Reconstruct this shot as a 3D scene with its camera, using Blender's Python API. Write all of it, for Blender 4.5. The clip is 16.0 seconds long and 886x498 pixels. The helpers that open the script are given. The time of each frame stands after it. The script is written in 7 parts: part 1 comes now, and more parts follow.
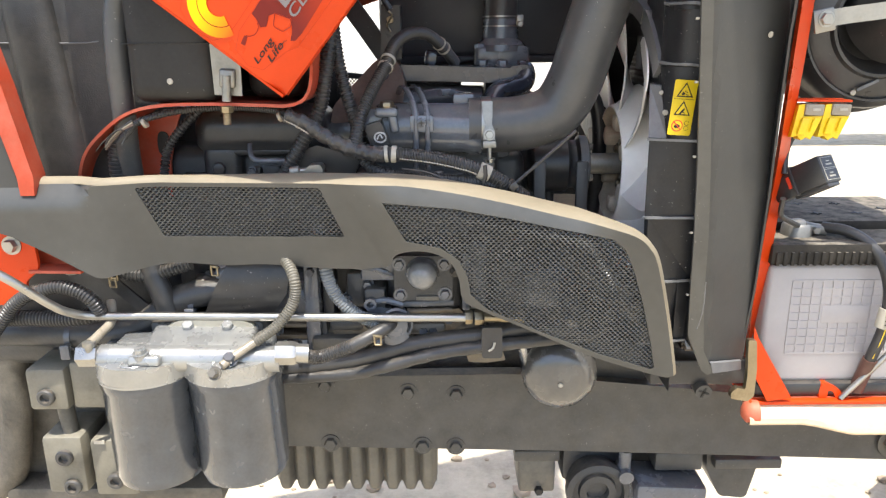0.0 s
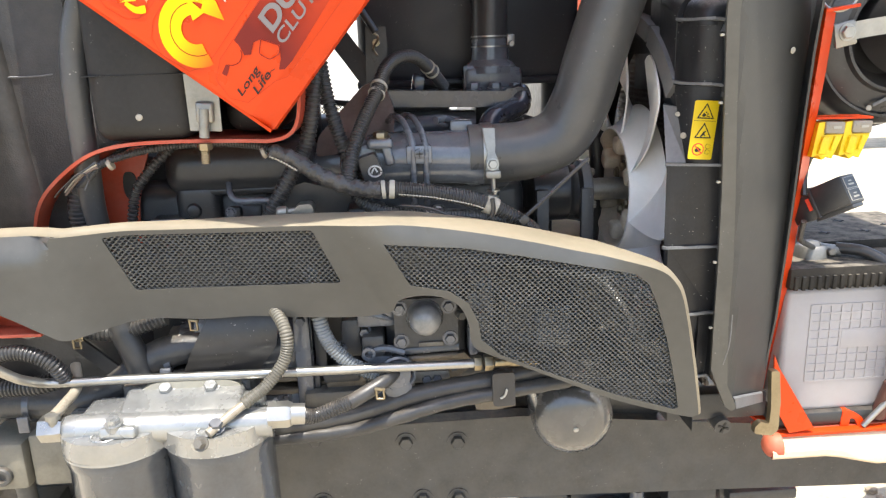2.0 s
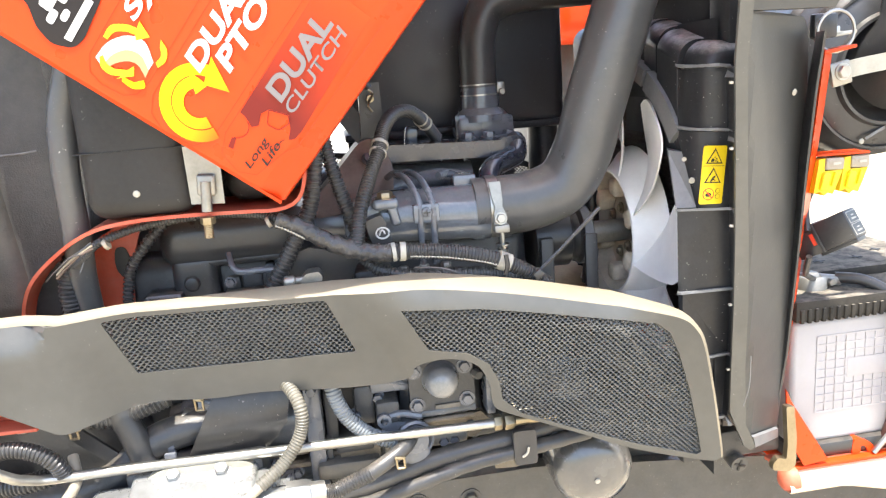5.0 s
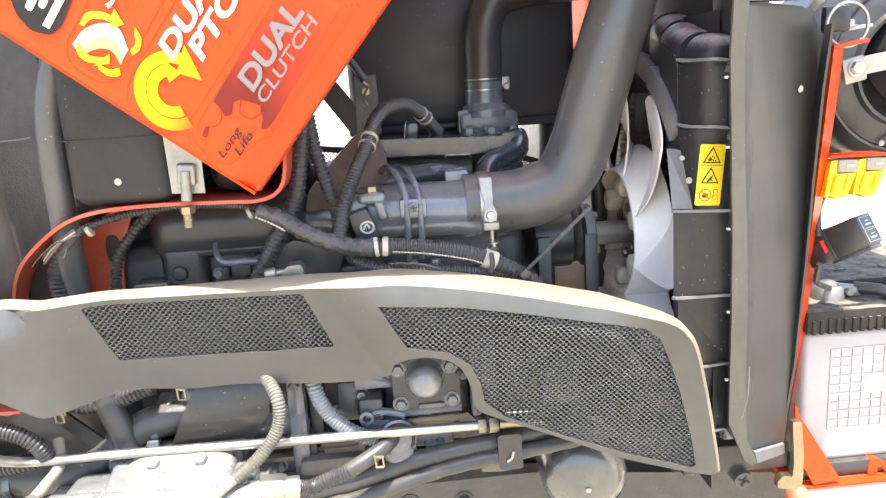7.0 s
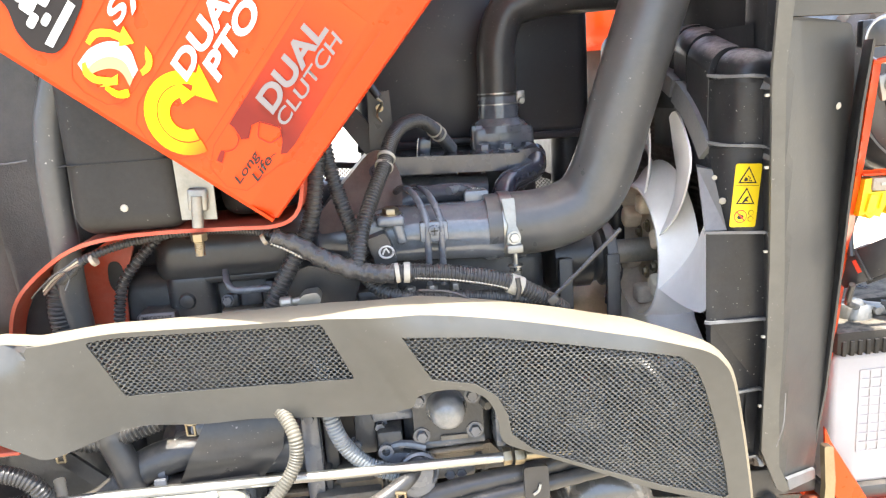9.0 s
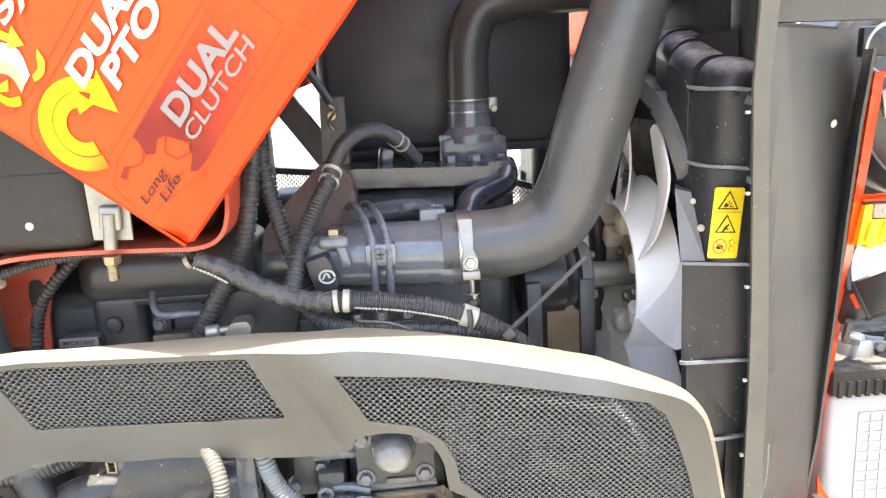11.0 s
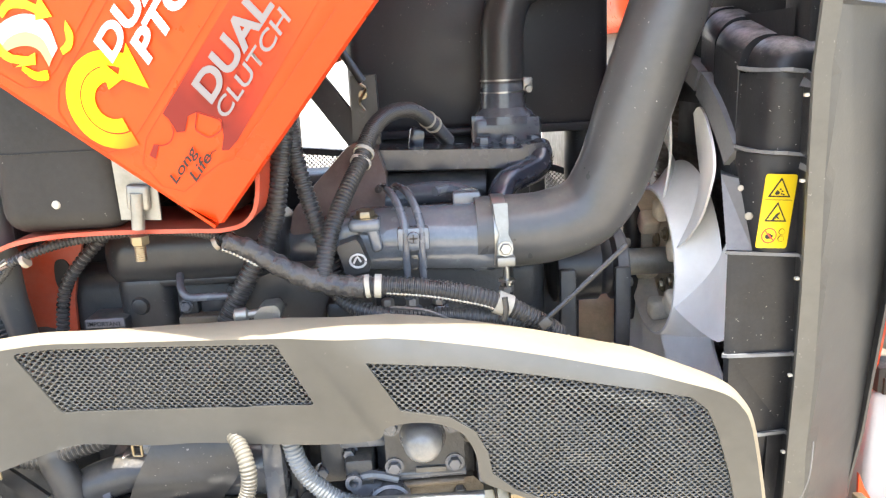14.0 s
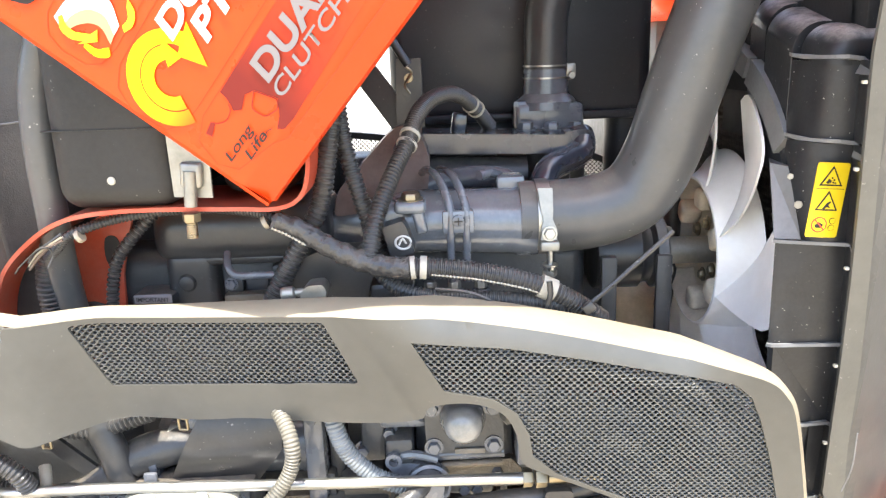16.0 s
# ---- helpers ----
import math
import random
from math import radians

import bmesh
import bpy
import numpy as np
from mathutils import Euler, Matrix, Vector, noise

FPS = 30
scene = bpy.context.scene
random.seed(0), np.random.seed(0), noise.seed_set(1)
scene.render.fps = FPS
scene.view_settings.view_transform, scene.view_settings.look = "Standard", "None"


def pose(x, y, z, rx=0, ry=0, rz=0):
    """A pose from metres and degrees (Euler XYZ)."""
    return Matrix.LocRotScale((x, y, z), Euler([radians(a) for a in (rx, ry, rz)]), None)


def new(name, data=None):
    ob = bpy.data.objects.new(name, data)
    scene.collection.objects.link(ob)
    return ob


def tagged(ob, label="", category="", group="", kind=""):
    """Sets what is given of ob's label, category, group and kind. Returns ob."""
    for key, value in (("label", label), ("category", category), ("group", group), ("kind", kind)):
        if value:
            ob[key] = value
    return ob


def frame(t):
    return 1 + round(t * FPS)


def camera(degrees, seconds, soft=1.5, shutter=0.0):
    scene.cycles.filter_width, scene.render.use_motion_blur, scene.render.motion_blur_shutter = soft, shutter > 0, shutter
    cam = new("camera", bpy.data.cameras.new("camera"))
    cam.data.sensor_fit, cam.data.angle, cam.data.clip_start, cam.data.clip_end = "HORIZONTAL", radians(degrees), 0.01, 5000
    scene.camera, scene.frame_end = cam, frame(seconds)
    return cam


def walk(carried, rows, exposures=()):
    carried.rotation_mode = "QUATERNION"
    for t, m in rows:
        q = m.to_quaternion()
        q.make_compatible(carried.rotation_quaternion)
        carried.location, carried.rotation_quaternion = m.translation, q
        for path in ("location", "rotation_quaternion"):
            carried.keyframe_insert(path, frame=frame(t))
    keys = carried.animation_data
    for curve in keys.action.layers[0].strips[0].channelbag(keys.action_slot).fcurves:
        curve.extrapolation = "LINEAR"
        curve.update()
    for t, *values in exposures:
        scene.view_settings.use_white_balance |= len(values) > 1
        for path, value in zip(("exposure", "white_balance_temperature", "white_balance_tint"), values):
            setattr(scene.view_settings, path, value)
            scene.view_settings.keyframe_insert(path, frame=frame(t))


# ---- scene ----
cam = camera(62.0, 16.0, soft=1.25)
METRES, EYE, TILT, LEAN, TURN = 0.6, 1.15, -16.0, 0.5, 0.0
ROWS = [
    (0.0, 0.0, 0.0, 0.0, 0.0, 0.0, 0.0),
    (0.5, -0.0453, 0.0643, 0.0116, -0.28, 0.49, 0.48),
    (1.0, -0.0636, 0.1093, 0.0325, -1.04, 0.79, 0.93),
    (1.5, -0.0848, 0.1262, 0.0456, -2.34, 0.97, 1.6),
    (2.0, -0.1062, 0.1437, 0.0536, -3.67, 1.22, 2.38),
    (2.5, -0.145, 0.1647, 0.0677, -5.37, 1.67, 3.39),
    (3.0, -0.1797, 0.1726, 0.0871, -6.65, 2.03, 4.26),
    (3.5, -0.2101, 0.1864, 0.106, -7.76, 2.32, 5.14),
    (4.0, -0.2282, 0.1874, 0.1103, -8.05, 2.45, 5.62),
    (4.5, -0.2307, 0.1865, 0.1326, -7.87, 2.8, 5.93),
    (7.0, -0.0825, 0.2121, 0.1147, -3.19, 3.3, 4.19),
    (7.5, -0.1138, 0.2294, 0.1254, -3.15, 3.41, 4.1),
    (8.0, -0.1367, 0.2548, 0.137, -3.61, 3.48, 4.27),
    (8.5, -0.1451, 0.2747, 0.1547, -4.08, 3.56, 4.58),
    (9.0, -0.1509, 0.2793, 0.164, -4.53, 3.48, 4.81),
    (9.5, -0.1285, 0.3092, 0.1681, -4.65, 3.41, 4.71),
    (10.0, -0.0695, 0.3386, 0.196, -4.37, 3.44, 4.41),
    (12.5, -0.0001, 0.4458, 0.2285, -1.69, 2.51, 3.01),
    (13.0, -0.03, 0.4412, 0.2301, -1.71, 2.3, 2.93),
    (13.5, -0.044, 0.443, 0.2267, -1.83, 2.07, 2.84),
    (14.0, -0.0429, 0.4415, 0.2226, -1.91, 1.92, 2.75),
    (14.5, -0.0415, 0.4357, 0.2201, -1.68, 1.69, 2.57),
    (15.0, -0.0443, 0.4392, 0.2135, -1.28, 1.58, 2.33),
    (15.5, -0.06, 0.439, 0.21, -0.66, 1.41, 1.95),
    (16.0, -0.0818, 0.4351, 0.2127, -0.28, 1.18, 1.57),
]
walk(cam, [(t, pose(0, 0, EYE, TILT, LEAN, TURN) @ pose(METRES * x, METRES * y, METRES * z, 90 + pitch, roll, yaw)) for t, x, y, z, yaw, pitch, roll in ROWS],
     [(0.0, 1.40), (1.0, 1.42), (2.0, 1.50), (3.0, 1.72), (3.5, 1.92), (4.5, 2.16), (7.0, 2.26), (9.0, 2.36), (12.5, 2.45), (16.0, 2.43)])

from mathutils.geometry import delaunay_2d_cdt

# ---- world and sun ----
SUN_FROM = Vector((0.02, -0.28, 1.0)).normalized()
world = bpy.data.worlds.new("sky")
scene.world = world
world.use_nodes = True
wn = world.node_tree.nodes
sky = wn.new("ShaderNodeTexSky")
sky.sky_type = 'NISHITA'
sky.sun_disc = False
sky.sun_elevation = math.asin(SUN_FROM.z)
sky.sun_rotation = math.atan2(SUN_FROM.x, SUN_FROM.y)
sky.dust_density = 2.3
sky.ozone_density = 0.9
world.node_tree.links.new(sky.outputs[0], wn["Background"].inputs[0])
wn["Background"].inputs[1].default_value = 0.15
sun = new("sun", bpy.data.lights.new("sun", 'SUN'))
sun.data.energy, sun.data.angle, sun.data.color = 3.2, radians(0.53), (1.0, 0.955, 0.865)
sun.rotation_mode = "QUATERNION"
sun.rotation_quaternion = SUN_FROM.to_track_quat("Z", "Y")


# ---- materials ----
def surface(name, col, rough=0.5, metal=0.0, var=0.25, scale=25.0, bump=0.15, bscale=300.0, dust=0.0,
            dustcol=(0.42, 0.36, 0.28), coat=0.0, trans=0.0, specks=0.0, top=0.0, topcol=(0.20, 0.165, 0.125), spec=0.5):
    """Base colour with two scales of variation, optional dust patches and pale specks, and fine relief."""
    m = bpy.data.materials.new(name)
    m.use_nodes = True
    nt = m.node_tree
    b = nt.nodes["Principled BSDF"]
    tc = nt.nodes.new("ShaderNodeTexCoord")

    def nz(sc, det=4.0, ro=0.6):
        n = nt.nodes.new("ShaderNodeTexNoise")
        n.inputs["Scale"].default_value = sc
        n.inputs["Detail"].default_value = det
        n.inputs["Roughness"].default_value = ro
        nt.links.new(tc.outputs["Object"], n.inputs["Vector"])
        return n.outputs["Fac"]

    def ramp(src, lo, hi, c0=0.0, c1=1.0):
        r = nt.nodes.new("ShaderNodeMapRange")
        for key, v in (("From Min", lo), ("From Max", hi), ("To Min", c0), ("To Max", c1)):
            r.inputs[key].default_value = v
        nt.links.new(src, r.inputs["Value"])
        return r.outputs["Result"]

    def mix(fac, a, c):
        x = nt.nodes.new("ShaderNodeMix")
        x.data_type = 'RGBA'
        for sock, v in ((x.inputs[0], fac), (x.inputs[6], a), (x.inputs[7], c)):
            if isinstance(v, (tuple, float)):
                sock.default_value = (*v, 1.0) if isinstance(v, tuple) else v
            else:
                nt.links.new(v, sock)
        return x.outputs[2]

    big, fine = nz(scale), nz(scale * 9, 3.0)
    lo = tuple(c * (1 - var) for c in col)
    hi = tuple(min(1.0, c * (1 + var)) for c in col)
    c = mix(ramp(big, 0.3, 0.7), lo, hi)
    c = mix(ramp(fine, 0.35, 0.75, 0.0, var), c, tuple(min(1.0, q * 1.5 + 0.01) for q in col))
    if dust:
        c = mix(ramp(nz(scale * 0.45, 6.0, 0.7), 0.42, 0.72, 0.0, dust), c, dustcol)
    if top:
        # dust settled on what faces up; on the shroud painted skylight too
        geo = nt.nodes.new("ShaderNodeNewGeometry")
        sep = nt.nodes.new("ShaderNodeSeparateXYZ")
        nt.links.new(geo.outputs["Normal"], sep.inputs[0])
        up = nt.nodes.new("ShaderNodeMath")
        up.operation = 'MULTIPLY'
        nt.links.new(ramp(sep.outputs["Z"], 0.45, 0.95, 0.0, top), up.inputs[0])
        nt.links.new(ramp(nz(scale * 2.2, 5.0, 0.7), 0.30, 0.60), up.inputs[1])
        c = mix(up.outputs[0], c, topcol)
    if specks:
        # splashes: a few pale flecks of uneven size, in patches
        both = nt.nodes.new("ShaderNodeMath")
        both.operation = 'MULTIPLY'
        nt.links.new(ramp(nz(260.0, 2.0), 0.70, 0.74, 0.0, specks), both.inputs[0])
        nt.links.new(ramp(nz(14.0, 2.0), 0.48, 0.58), both.inputs[1])
        c = mix(both.outputs[0], c, (0.42, 0.40, 0.37))
    nt.links.new(c, b.inputs["Base Color"])
    nt.links.new(ramp(big, 0.3, 0.7, max(0.02, rough - 0.08), min(1.0, rough + 0.1)), b.inputs["Roughness"])
    b.inputs["Metallic"].default_value = metal
    b.inputs["Specular IOR Level"].default_value = spec
    b.inputs["Coat Weight"].default_value = coat
    b.inputs["Coat Roughness"].default_value = 0.15
    b.inputs["Transmission Weight"].default_value = trans
    if bump:
        bp = nt.nodes.new("ShaderNodeBump")
        bp.inputs["Strength"].default_value = bump
        bp.inputs["Distance"].default_value = 0.3 / bscale
        nt.links.new(nz(bscale, 3.0), bp.inputs["Height"])
        nt.links.new(bp.outputs[0], b.inputs["Normal"])
    return m


BLK = surface("black_plastic", (0.028, 0.028, 0.029), 0.34, dust=0.10, dustcol=(0.15, 0.14, 0.12), specks=0.5, top=0.3, bump=0.08)
# cover plastic with dust, its base also paled to carry the sun
COVTOP = surface("sunlit_dusty_edge", (0.200, 0.172, 0.122), 0.55, var=0.16, scale=8.0, dust=0.4, dustcol=(0.29, 0.235, 0.155), bump=0.1, spec=0.25)
EDGE = surface("worn_plate_edge", (0.066, 0.064, 0.057), 0.46, var=0.18, dust=0.35, dustcol=(0.15, 0.14, 0.115), scale=12.0, specks=0.4)
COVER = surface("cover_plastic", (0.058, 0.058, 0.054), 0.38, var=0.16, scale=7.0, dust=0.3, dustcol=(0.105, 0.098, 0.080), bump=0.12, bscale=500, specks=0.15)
BOUNCE_GREY = surface("bounce_grey", (0.30, 0.30, 0.30), 0.9, bump=0.3)
TANK = surface("tank_plastic", (0.018, 0.0175, 0.017), 0.5, bump=0.15, bscale=400, dust=0.12, dustcol=(0.09, 0.085, 0.075), specks=0.3, spec=0.3)
DASH = surface("grained_plastic", (0.030, 0.029, 0.028), 0.42, bump=1.0, bscale=520, dust=0.12, scale=14.0)
RUB = surface("rubber", (0.030, 0.030, 0.031), 0.36, dust=0.14, dustcol=(0.14, 0.126, 0.10), specks=0.4, top=0.35)
LOOM = surface("loom_plastic", (0.030, 0.030, 0.031), 0.32, dust=0.14, dustcol=(0.14, 0.13, 0.11), top=0.35)
GREYHOSE = surface("grey_loom", (0.105, 0.097, 0.078), 0.48, dust=0.35, dustcol=(0.22, 0.20, 0.15))
BLUELOOM = surface("bluegrey_loom", (0.15, 0.165, 0.175), 0.45, dust=0.1)
ENG = surface("engine_paint", (0.086, 0.094, 0.110), 0.24, bump=0.12, bscale=140, dust=0.16, dustcol=(0.14, 0.13, 0.115), coat=0.4, top=0.25)
INTAKE = surface("intake_paint", (0.120, 0.133, 0.152), 0.20, bump=0.06, bscale=90, dust=0.2, dustcol=(0.19, 0.175, 0.15), coat=0.7, top=0.35)
NAVY = surface("water_rail_paint", (0.028, 0.032, 0.045), 0.22, bump=0.08, bscale=90, dust=0.12, dustcol=(0.08, 0.075, 0.07), coat=0.6, top=0.35, topcol=(0.10, 0.088, 0.085))
ENGD = surface("engine_dark", (0.030, 0.032, 0.035), 0.40, bump=0.3, bscale=110, dust=0.16, dustcol=(0.13, 0.115, 0.09), top=0.6)
RAIL = surface("rail_paint", (0.048, 0.048, 0.047), 0.40, dust=0.2, dustcol=(0.17, 0.15, 0.12), specks=0.4, top=0.6, bump=0.1)
CAST = surface("cast_housing", (0.075, 0.068, 0.055), 0.55, bump=0.6, bscale=140, dust=0.3)
BLOCKM = surface("block_paint", (0.07, 0.068, 0.06), 0.45, bump=0.3, bscale=160, dust=0.25)
ORANGE = surface("orange_paint", (0.56, 0.046, 0.004), 0.32, var=0.05, bump=0.03, spec=0.28)
ORANGED = surface("orange_dull", (0.40, 0.052, 0.020), 0.42, var=0.15, bump=0.15, dust=0.2)
ALU = surface("filter_head_paint", (0.30, 0.305, 0.30), 0.26, metal=0.6, bump=0.12, bscale=150, dust=0.35, dustcol=(0.40, 0.375, 0.31), var=0.14)
CAN = surface("filter_can_paint", (0.046, 0.054, 0.066), 0.20, metal=0.0, bump=0.02, bscale=40, dust=0.08, dustcol=(0.17, 0.165, 0.15), coat=0.7)
STEEL = surface("bright_steel", (0.36, 0.355, 0.335), 0.34, metal=0.9, var=0.15, bump=0.1, dust=0.15)
ZINC = surface("zinc_yellow", (0.26, 0.215, 0.14), 0.35, metal=0.9, dust=0.2)
ZINCW = surface("zinc_plate", (0.27, 0.265, 0.24), 0.42, metal=0.7, dust=0.3)
WHITE = surface("white_tape", (0.40, 0.375, 0.31), 0.6, var=0.15, bump=0.1, dust=0.25, dustcol=(0.25, 0.215, 0.16))
FANM = surface("fan_nylon", (0.88, 0.855, 0.815), 0.36, var=0.05, dust=0.2, dustcol=(0.62, 0.52, 0.43), bump=0.05)
FANH = surface("fan_hub_dusty", (0.66, 0.575, 0.45), 0.6, var=0.22, dust=0.4, dustcol=(0.42, 0.31, 0.22))
SHR = surface("dusty_skylit_grey", (0.13, 0.132, 0.135), 0.42, dust=0.3, dustcol=(0.22, 0.21, 0.19))
GREASE = surface("greasy_casting", (0.10, 0.082, 0.058), 0.4, var=0.35, bump=0.9, bscale=160, dust=0.4, dustcol=(0.22, 0.17, 0.11))
TAPE = surface("wrapped_tape", (0.030, 0.030, 0.032), 0.28, bump=1.0, bscale=90, dust=0.1, top=0.3)
CORE = surface("core_fins", (0.05, 0.035, 0.03), 0.6, dust=0.3)
PLATE = surface("side_plate", (0.042, 0.042, 0.040), 0.44, dust=0.12, dustcol=(0.12, 0.112, 0.095), scale=9.0, specks=0.15, var=0.12)
DUSTY = surface("dusty_flange_paint", (0.30, 0.285, 0.235), 0.5, metal=0.1, bump=0.3, bscale=160, dust=0.5, dustcol=(0.40, 0.365, 0.28), var=0.15)
DUSTB = surface("dusty_valve_paint", (0.15, 0.14, 0.11), 0.5, bump=0.25, bscale=160, dust=0.4, dustcol=(0.24, 0.215, 0.165), top=0.4, topcol=(0.3, 0.27, 0.21))
SALMON = surface("dusty_orange_ledge", (0.46, 0.10, 0.05), 0.5, var=0.15, bump=0.15, dust=0.4, dustcol=(0.50, 0.24, 0.16))
YEL = surface("yellow_plastic", (0.75, 0.52, 0.01), 0.4, var=0.12, bump=0.05)
YLAB = surface("yellow_label", (0.66, 0.47, 0.008), 0.4, var=0.04, bump=0.0)
INK = surface("black_ink", (0.012, 0.012, 0.012), 0.5, bump=0.0)
REDINK = surface("red_ink", (0.6, 0.05, 0.02), 0.5, bump=0.0)
PANM = surface("pan_casting", (0.10, 0.093, 0.078), 0.5, bump=0.4, bscale=160, dust=0.35, dustcol=(0.20, 0.175, 0.13))
CASE = surface("battery_case", (0.36, 0.342, 0.342), 0.42, var=0.05, bump=0.05, dust=0.1)
LID = surface("battery_lid", (0.026, 0.024, 0.021), 0.8, dust=0.35, dustcol=(0.12, 0.105, 0.082), top=0.9, topcol=(0.20, 0.175, 0.14), spec=0.15)
LEAD = surface("lead_post", (0.25, 0.24, 0.22), 0.5, metal=0.7, dust=0.3)
DEC_Y = surface("decal_yellow", (0.74, 0.48, 0.0), 0.35, var=0.03, bump=0.0)
DEC_W = surface("decal_white", (0.50, 0.49, 0.47), 0.35, var=0.03, bump=0.0, spec=0.25)
DEC_S = surface("decal_silver", (0.17, 0.155, 0.155), 0.35, var=0.03, bump=0.0, spec=0.25)
DEC_R = surface("decal_darkred", (0.16, 0.011, 0.007), 0.35, var=0.05, bump=0.0, spec=0.25)
DEC_K = surface("decal_black", (0.016, 0.013, 0.013), 0.35, var=0.05, bump=0.0, spec=0.25)
DEC_P = surface("decal_peach", (0.56, 0.27, 0.13), 0.35, var=0.05, bump=0.0)
CAP = surface("pump_cap", (0.15, 0.155, 0.16), 0.2, var=0.2, scale=60.0, bump=0.03, dust=0.2, coat=0.6)
# sun glare on the orange tray lip, put into a cream base colour
SUNLIP = surface("sunlit_cream_lip", (0.60, 0.46, 0.31), 0.34, var=0.15, coat=0.2, bump=0.05, dust=0.3, dustcol=(0.55, 0.22, 0.10))
CLEAR = surface("clear_cap", (0.27, 0.235, 0.18), 0.3, var=0.15, bump=0.0)
# very pale topcol: dust plus skylight painted onto the dome tops
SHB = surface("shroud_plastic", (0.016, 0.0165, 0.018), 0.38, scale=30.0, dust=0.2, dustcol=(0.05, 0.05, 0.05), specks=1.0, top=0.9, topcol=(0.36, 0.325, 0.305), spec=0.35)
OILF = surface("oil_filter_paint", (0.056, 0.057, 0.058), 0.24, var=0.12, bump=0.01, coat=1.0, dust=0.12)
# paler than the cover plastic: lit edges of the web put into the base
GRILLE = surface("grille_plastic", (0.088, 0.087, 0.081), 0.42, var=0.15, scale=14.0, dust=0.3, dustcol=(0.16, 0.15, 0.125), bump=0.05)
GROUND = surface("dusty_ground", (0.40, 0.345, 0.25), 0.9, var=0.35, scale=7.0, bump=1.0, bscale=45, dust=0.6, dustcol=(0.62, 0.54, 0.42))
RUST = surface("rusty_dusty_casting", (0.125, 0.088, 0.070), 0.45, var=0.3, bump=0.3, bscale=160, dust=0.4, dustcol=(0.19, 0.15, 0.115))
STONE = surface("pebbles", (0.30, 0.235, 0.165), 0.9, var=0.4, scale=12.0, bump=0.5, bscale=200)
MUFF = surface("muffler_paint", (0.019, 0.020, 0.0245), 0.42, var=0.15, bump=0.08, specks=0.25, spec=0.45)
AIRH = surface("air_hose_rubber", (0.068, 0.069, 0.070), 0.33, var=0.15, dust=0.25, dustcol=(0.16, 0.145, 0.11), specks=0.9, scale=14.0, top=0.45, topcol=(0.24, 0.205, 0.155), bump=0.08)


# ---- mesh helpers ----
def thing(name, at, label, category, group="", kind=""):
    e = new(name)
    e.location = at
    e.empty_display_size = 0.02
    return tagged(e, label, category, group, kind)


def base_of(ob):
    p = Vector((0, 0, 0))
    while ob is not None:
        p += ob.location
        ob = ob.parent
    return p


def part(name, bm, material, parent=None, label="", smooth=True):
    """Links a bmesh, given in world places, as one mesh object under its thing."""
    bmesh.ops.recalc_face_normals(bm, faces=bm.faces)
    me = bpy.data.meshes.new(name)
    bm.to_mesh(me)
    bm.free()
    if smooth:
        me.shade_smooth()
        me.set_sharp_from_angle(angle=radians(38))
    me.materials.append(material)
    ob = new(name, me)
    if parent is not None:
        ob.parent = parent
        me.transform(Matrix.Translation(-base_of(parent)))
    return tagged(ob, label)


def single(name, bm, material, label, category, group="", kind="", smooth=True):
    return tagged(part(name, bm, material, None, "", smooth), label, category, group, kind)


def B():
    return bmesh.new()


def box(bm, c, s, bev=0.002, rot=(0, 0, 0), seg=2):
    """A bevelled block: centre, sizes, turn in degrees."""
    r = bmesh.ops.create_cube(bm, size=1.0)
    vs = r["verts"]
    bmesh.ops.scale(bm, vec=s, verts=vs)
    if bev:
        es = list({e for v in vs for e in v.link_edges})
        o = bmesh.ops.bevel(bm, geom=es, offset=min(bev, min(s) * 0.45), segments=seg, affect='EDGES', profile=0.5)
        vs = list({v for f in o["faces"] for v in f.verts} | {v for v in vs if v.is_valid})
    m = pose(*c, *rot)
    bmesh.ops.transform(bm, matrix=m, verts=vs)
    return bm


def rod(bm, a, b, r, r2=None, seg=20, caps=True):
    """A round bar from a to b."""
    a, b = Vector(a), Vector(b)
    d = b - a
    m = Matrix.Translation((a + b) / 2) @ d.to_track_quat("Z", "Y").to_matrix().to_4x4()
    bmesh.ops.create_cone(bm, cap_ends=caps, segments=seg, radius1=r, radius2=r if r2 is None else r2, depth=d.length, matrix=m)
    return bm


def lathe(bm, a, axis, prof, seg=32, turn=0.0):
    """Turns a profile of (along, radius) about the axis from a."""
    q = Vector(axis).normalized().to_track_quat("Z", "Y").to_matrix()
    a = Vector(a)
    rings = []
    for h, r in prof:
        rings.append([bm.verts.new(a + q @ Vector((r * math.cos(turn + 2 * math.pi * i / seg), r * math.sin(turn + 2 * math.pi * i / seg), h))) for i in range(seg)])
    for u, v in zip(rings, rings[1:]):
        for i in range(seg):
            bm.faces.new((u[i], u[(i + 1) % seg], v[(i + 1) % seg], v[i]))
    bm.faces.new(rings[0][::-1])
    bm.faces.new(rings[-1])
    return bm


def hexnut(bm, a, axis, r, h, washer=0.0):
    if washer:
        lathe(bm, a, axis, [(0, washer), (0.0018, washer)], 20)
    lathe(bm, a, axis, [(0, r), (h * 0.8, r), (h, r * 0.86)], 6)
    return bm


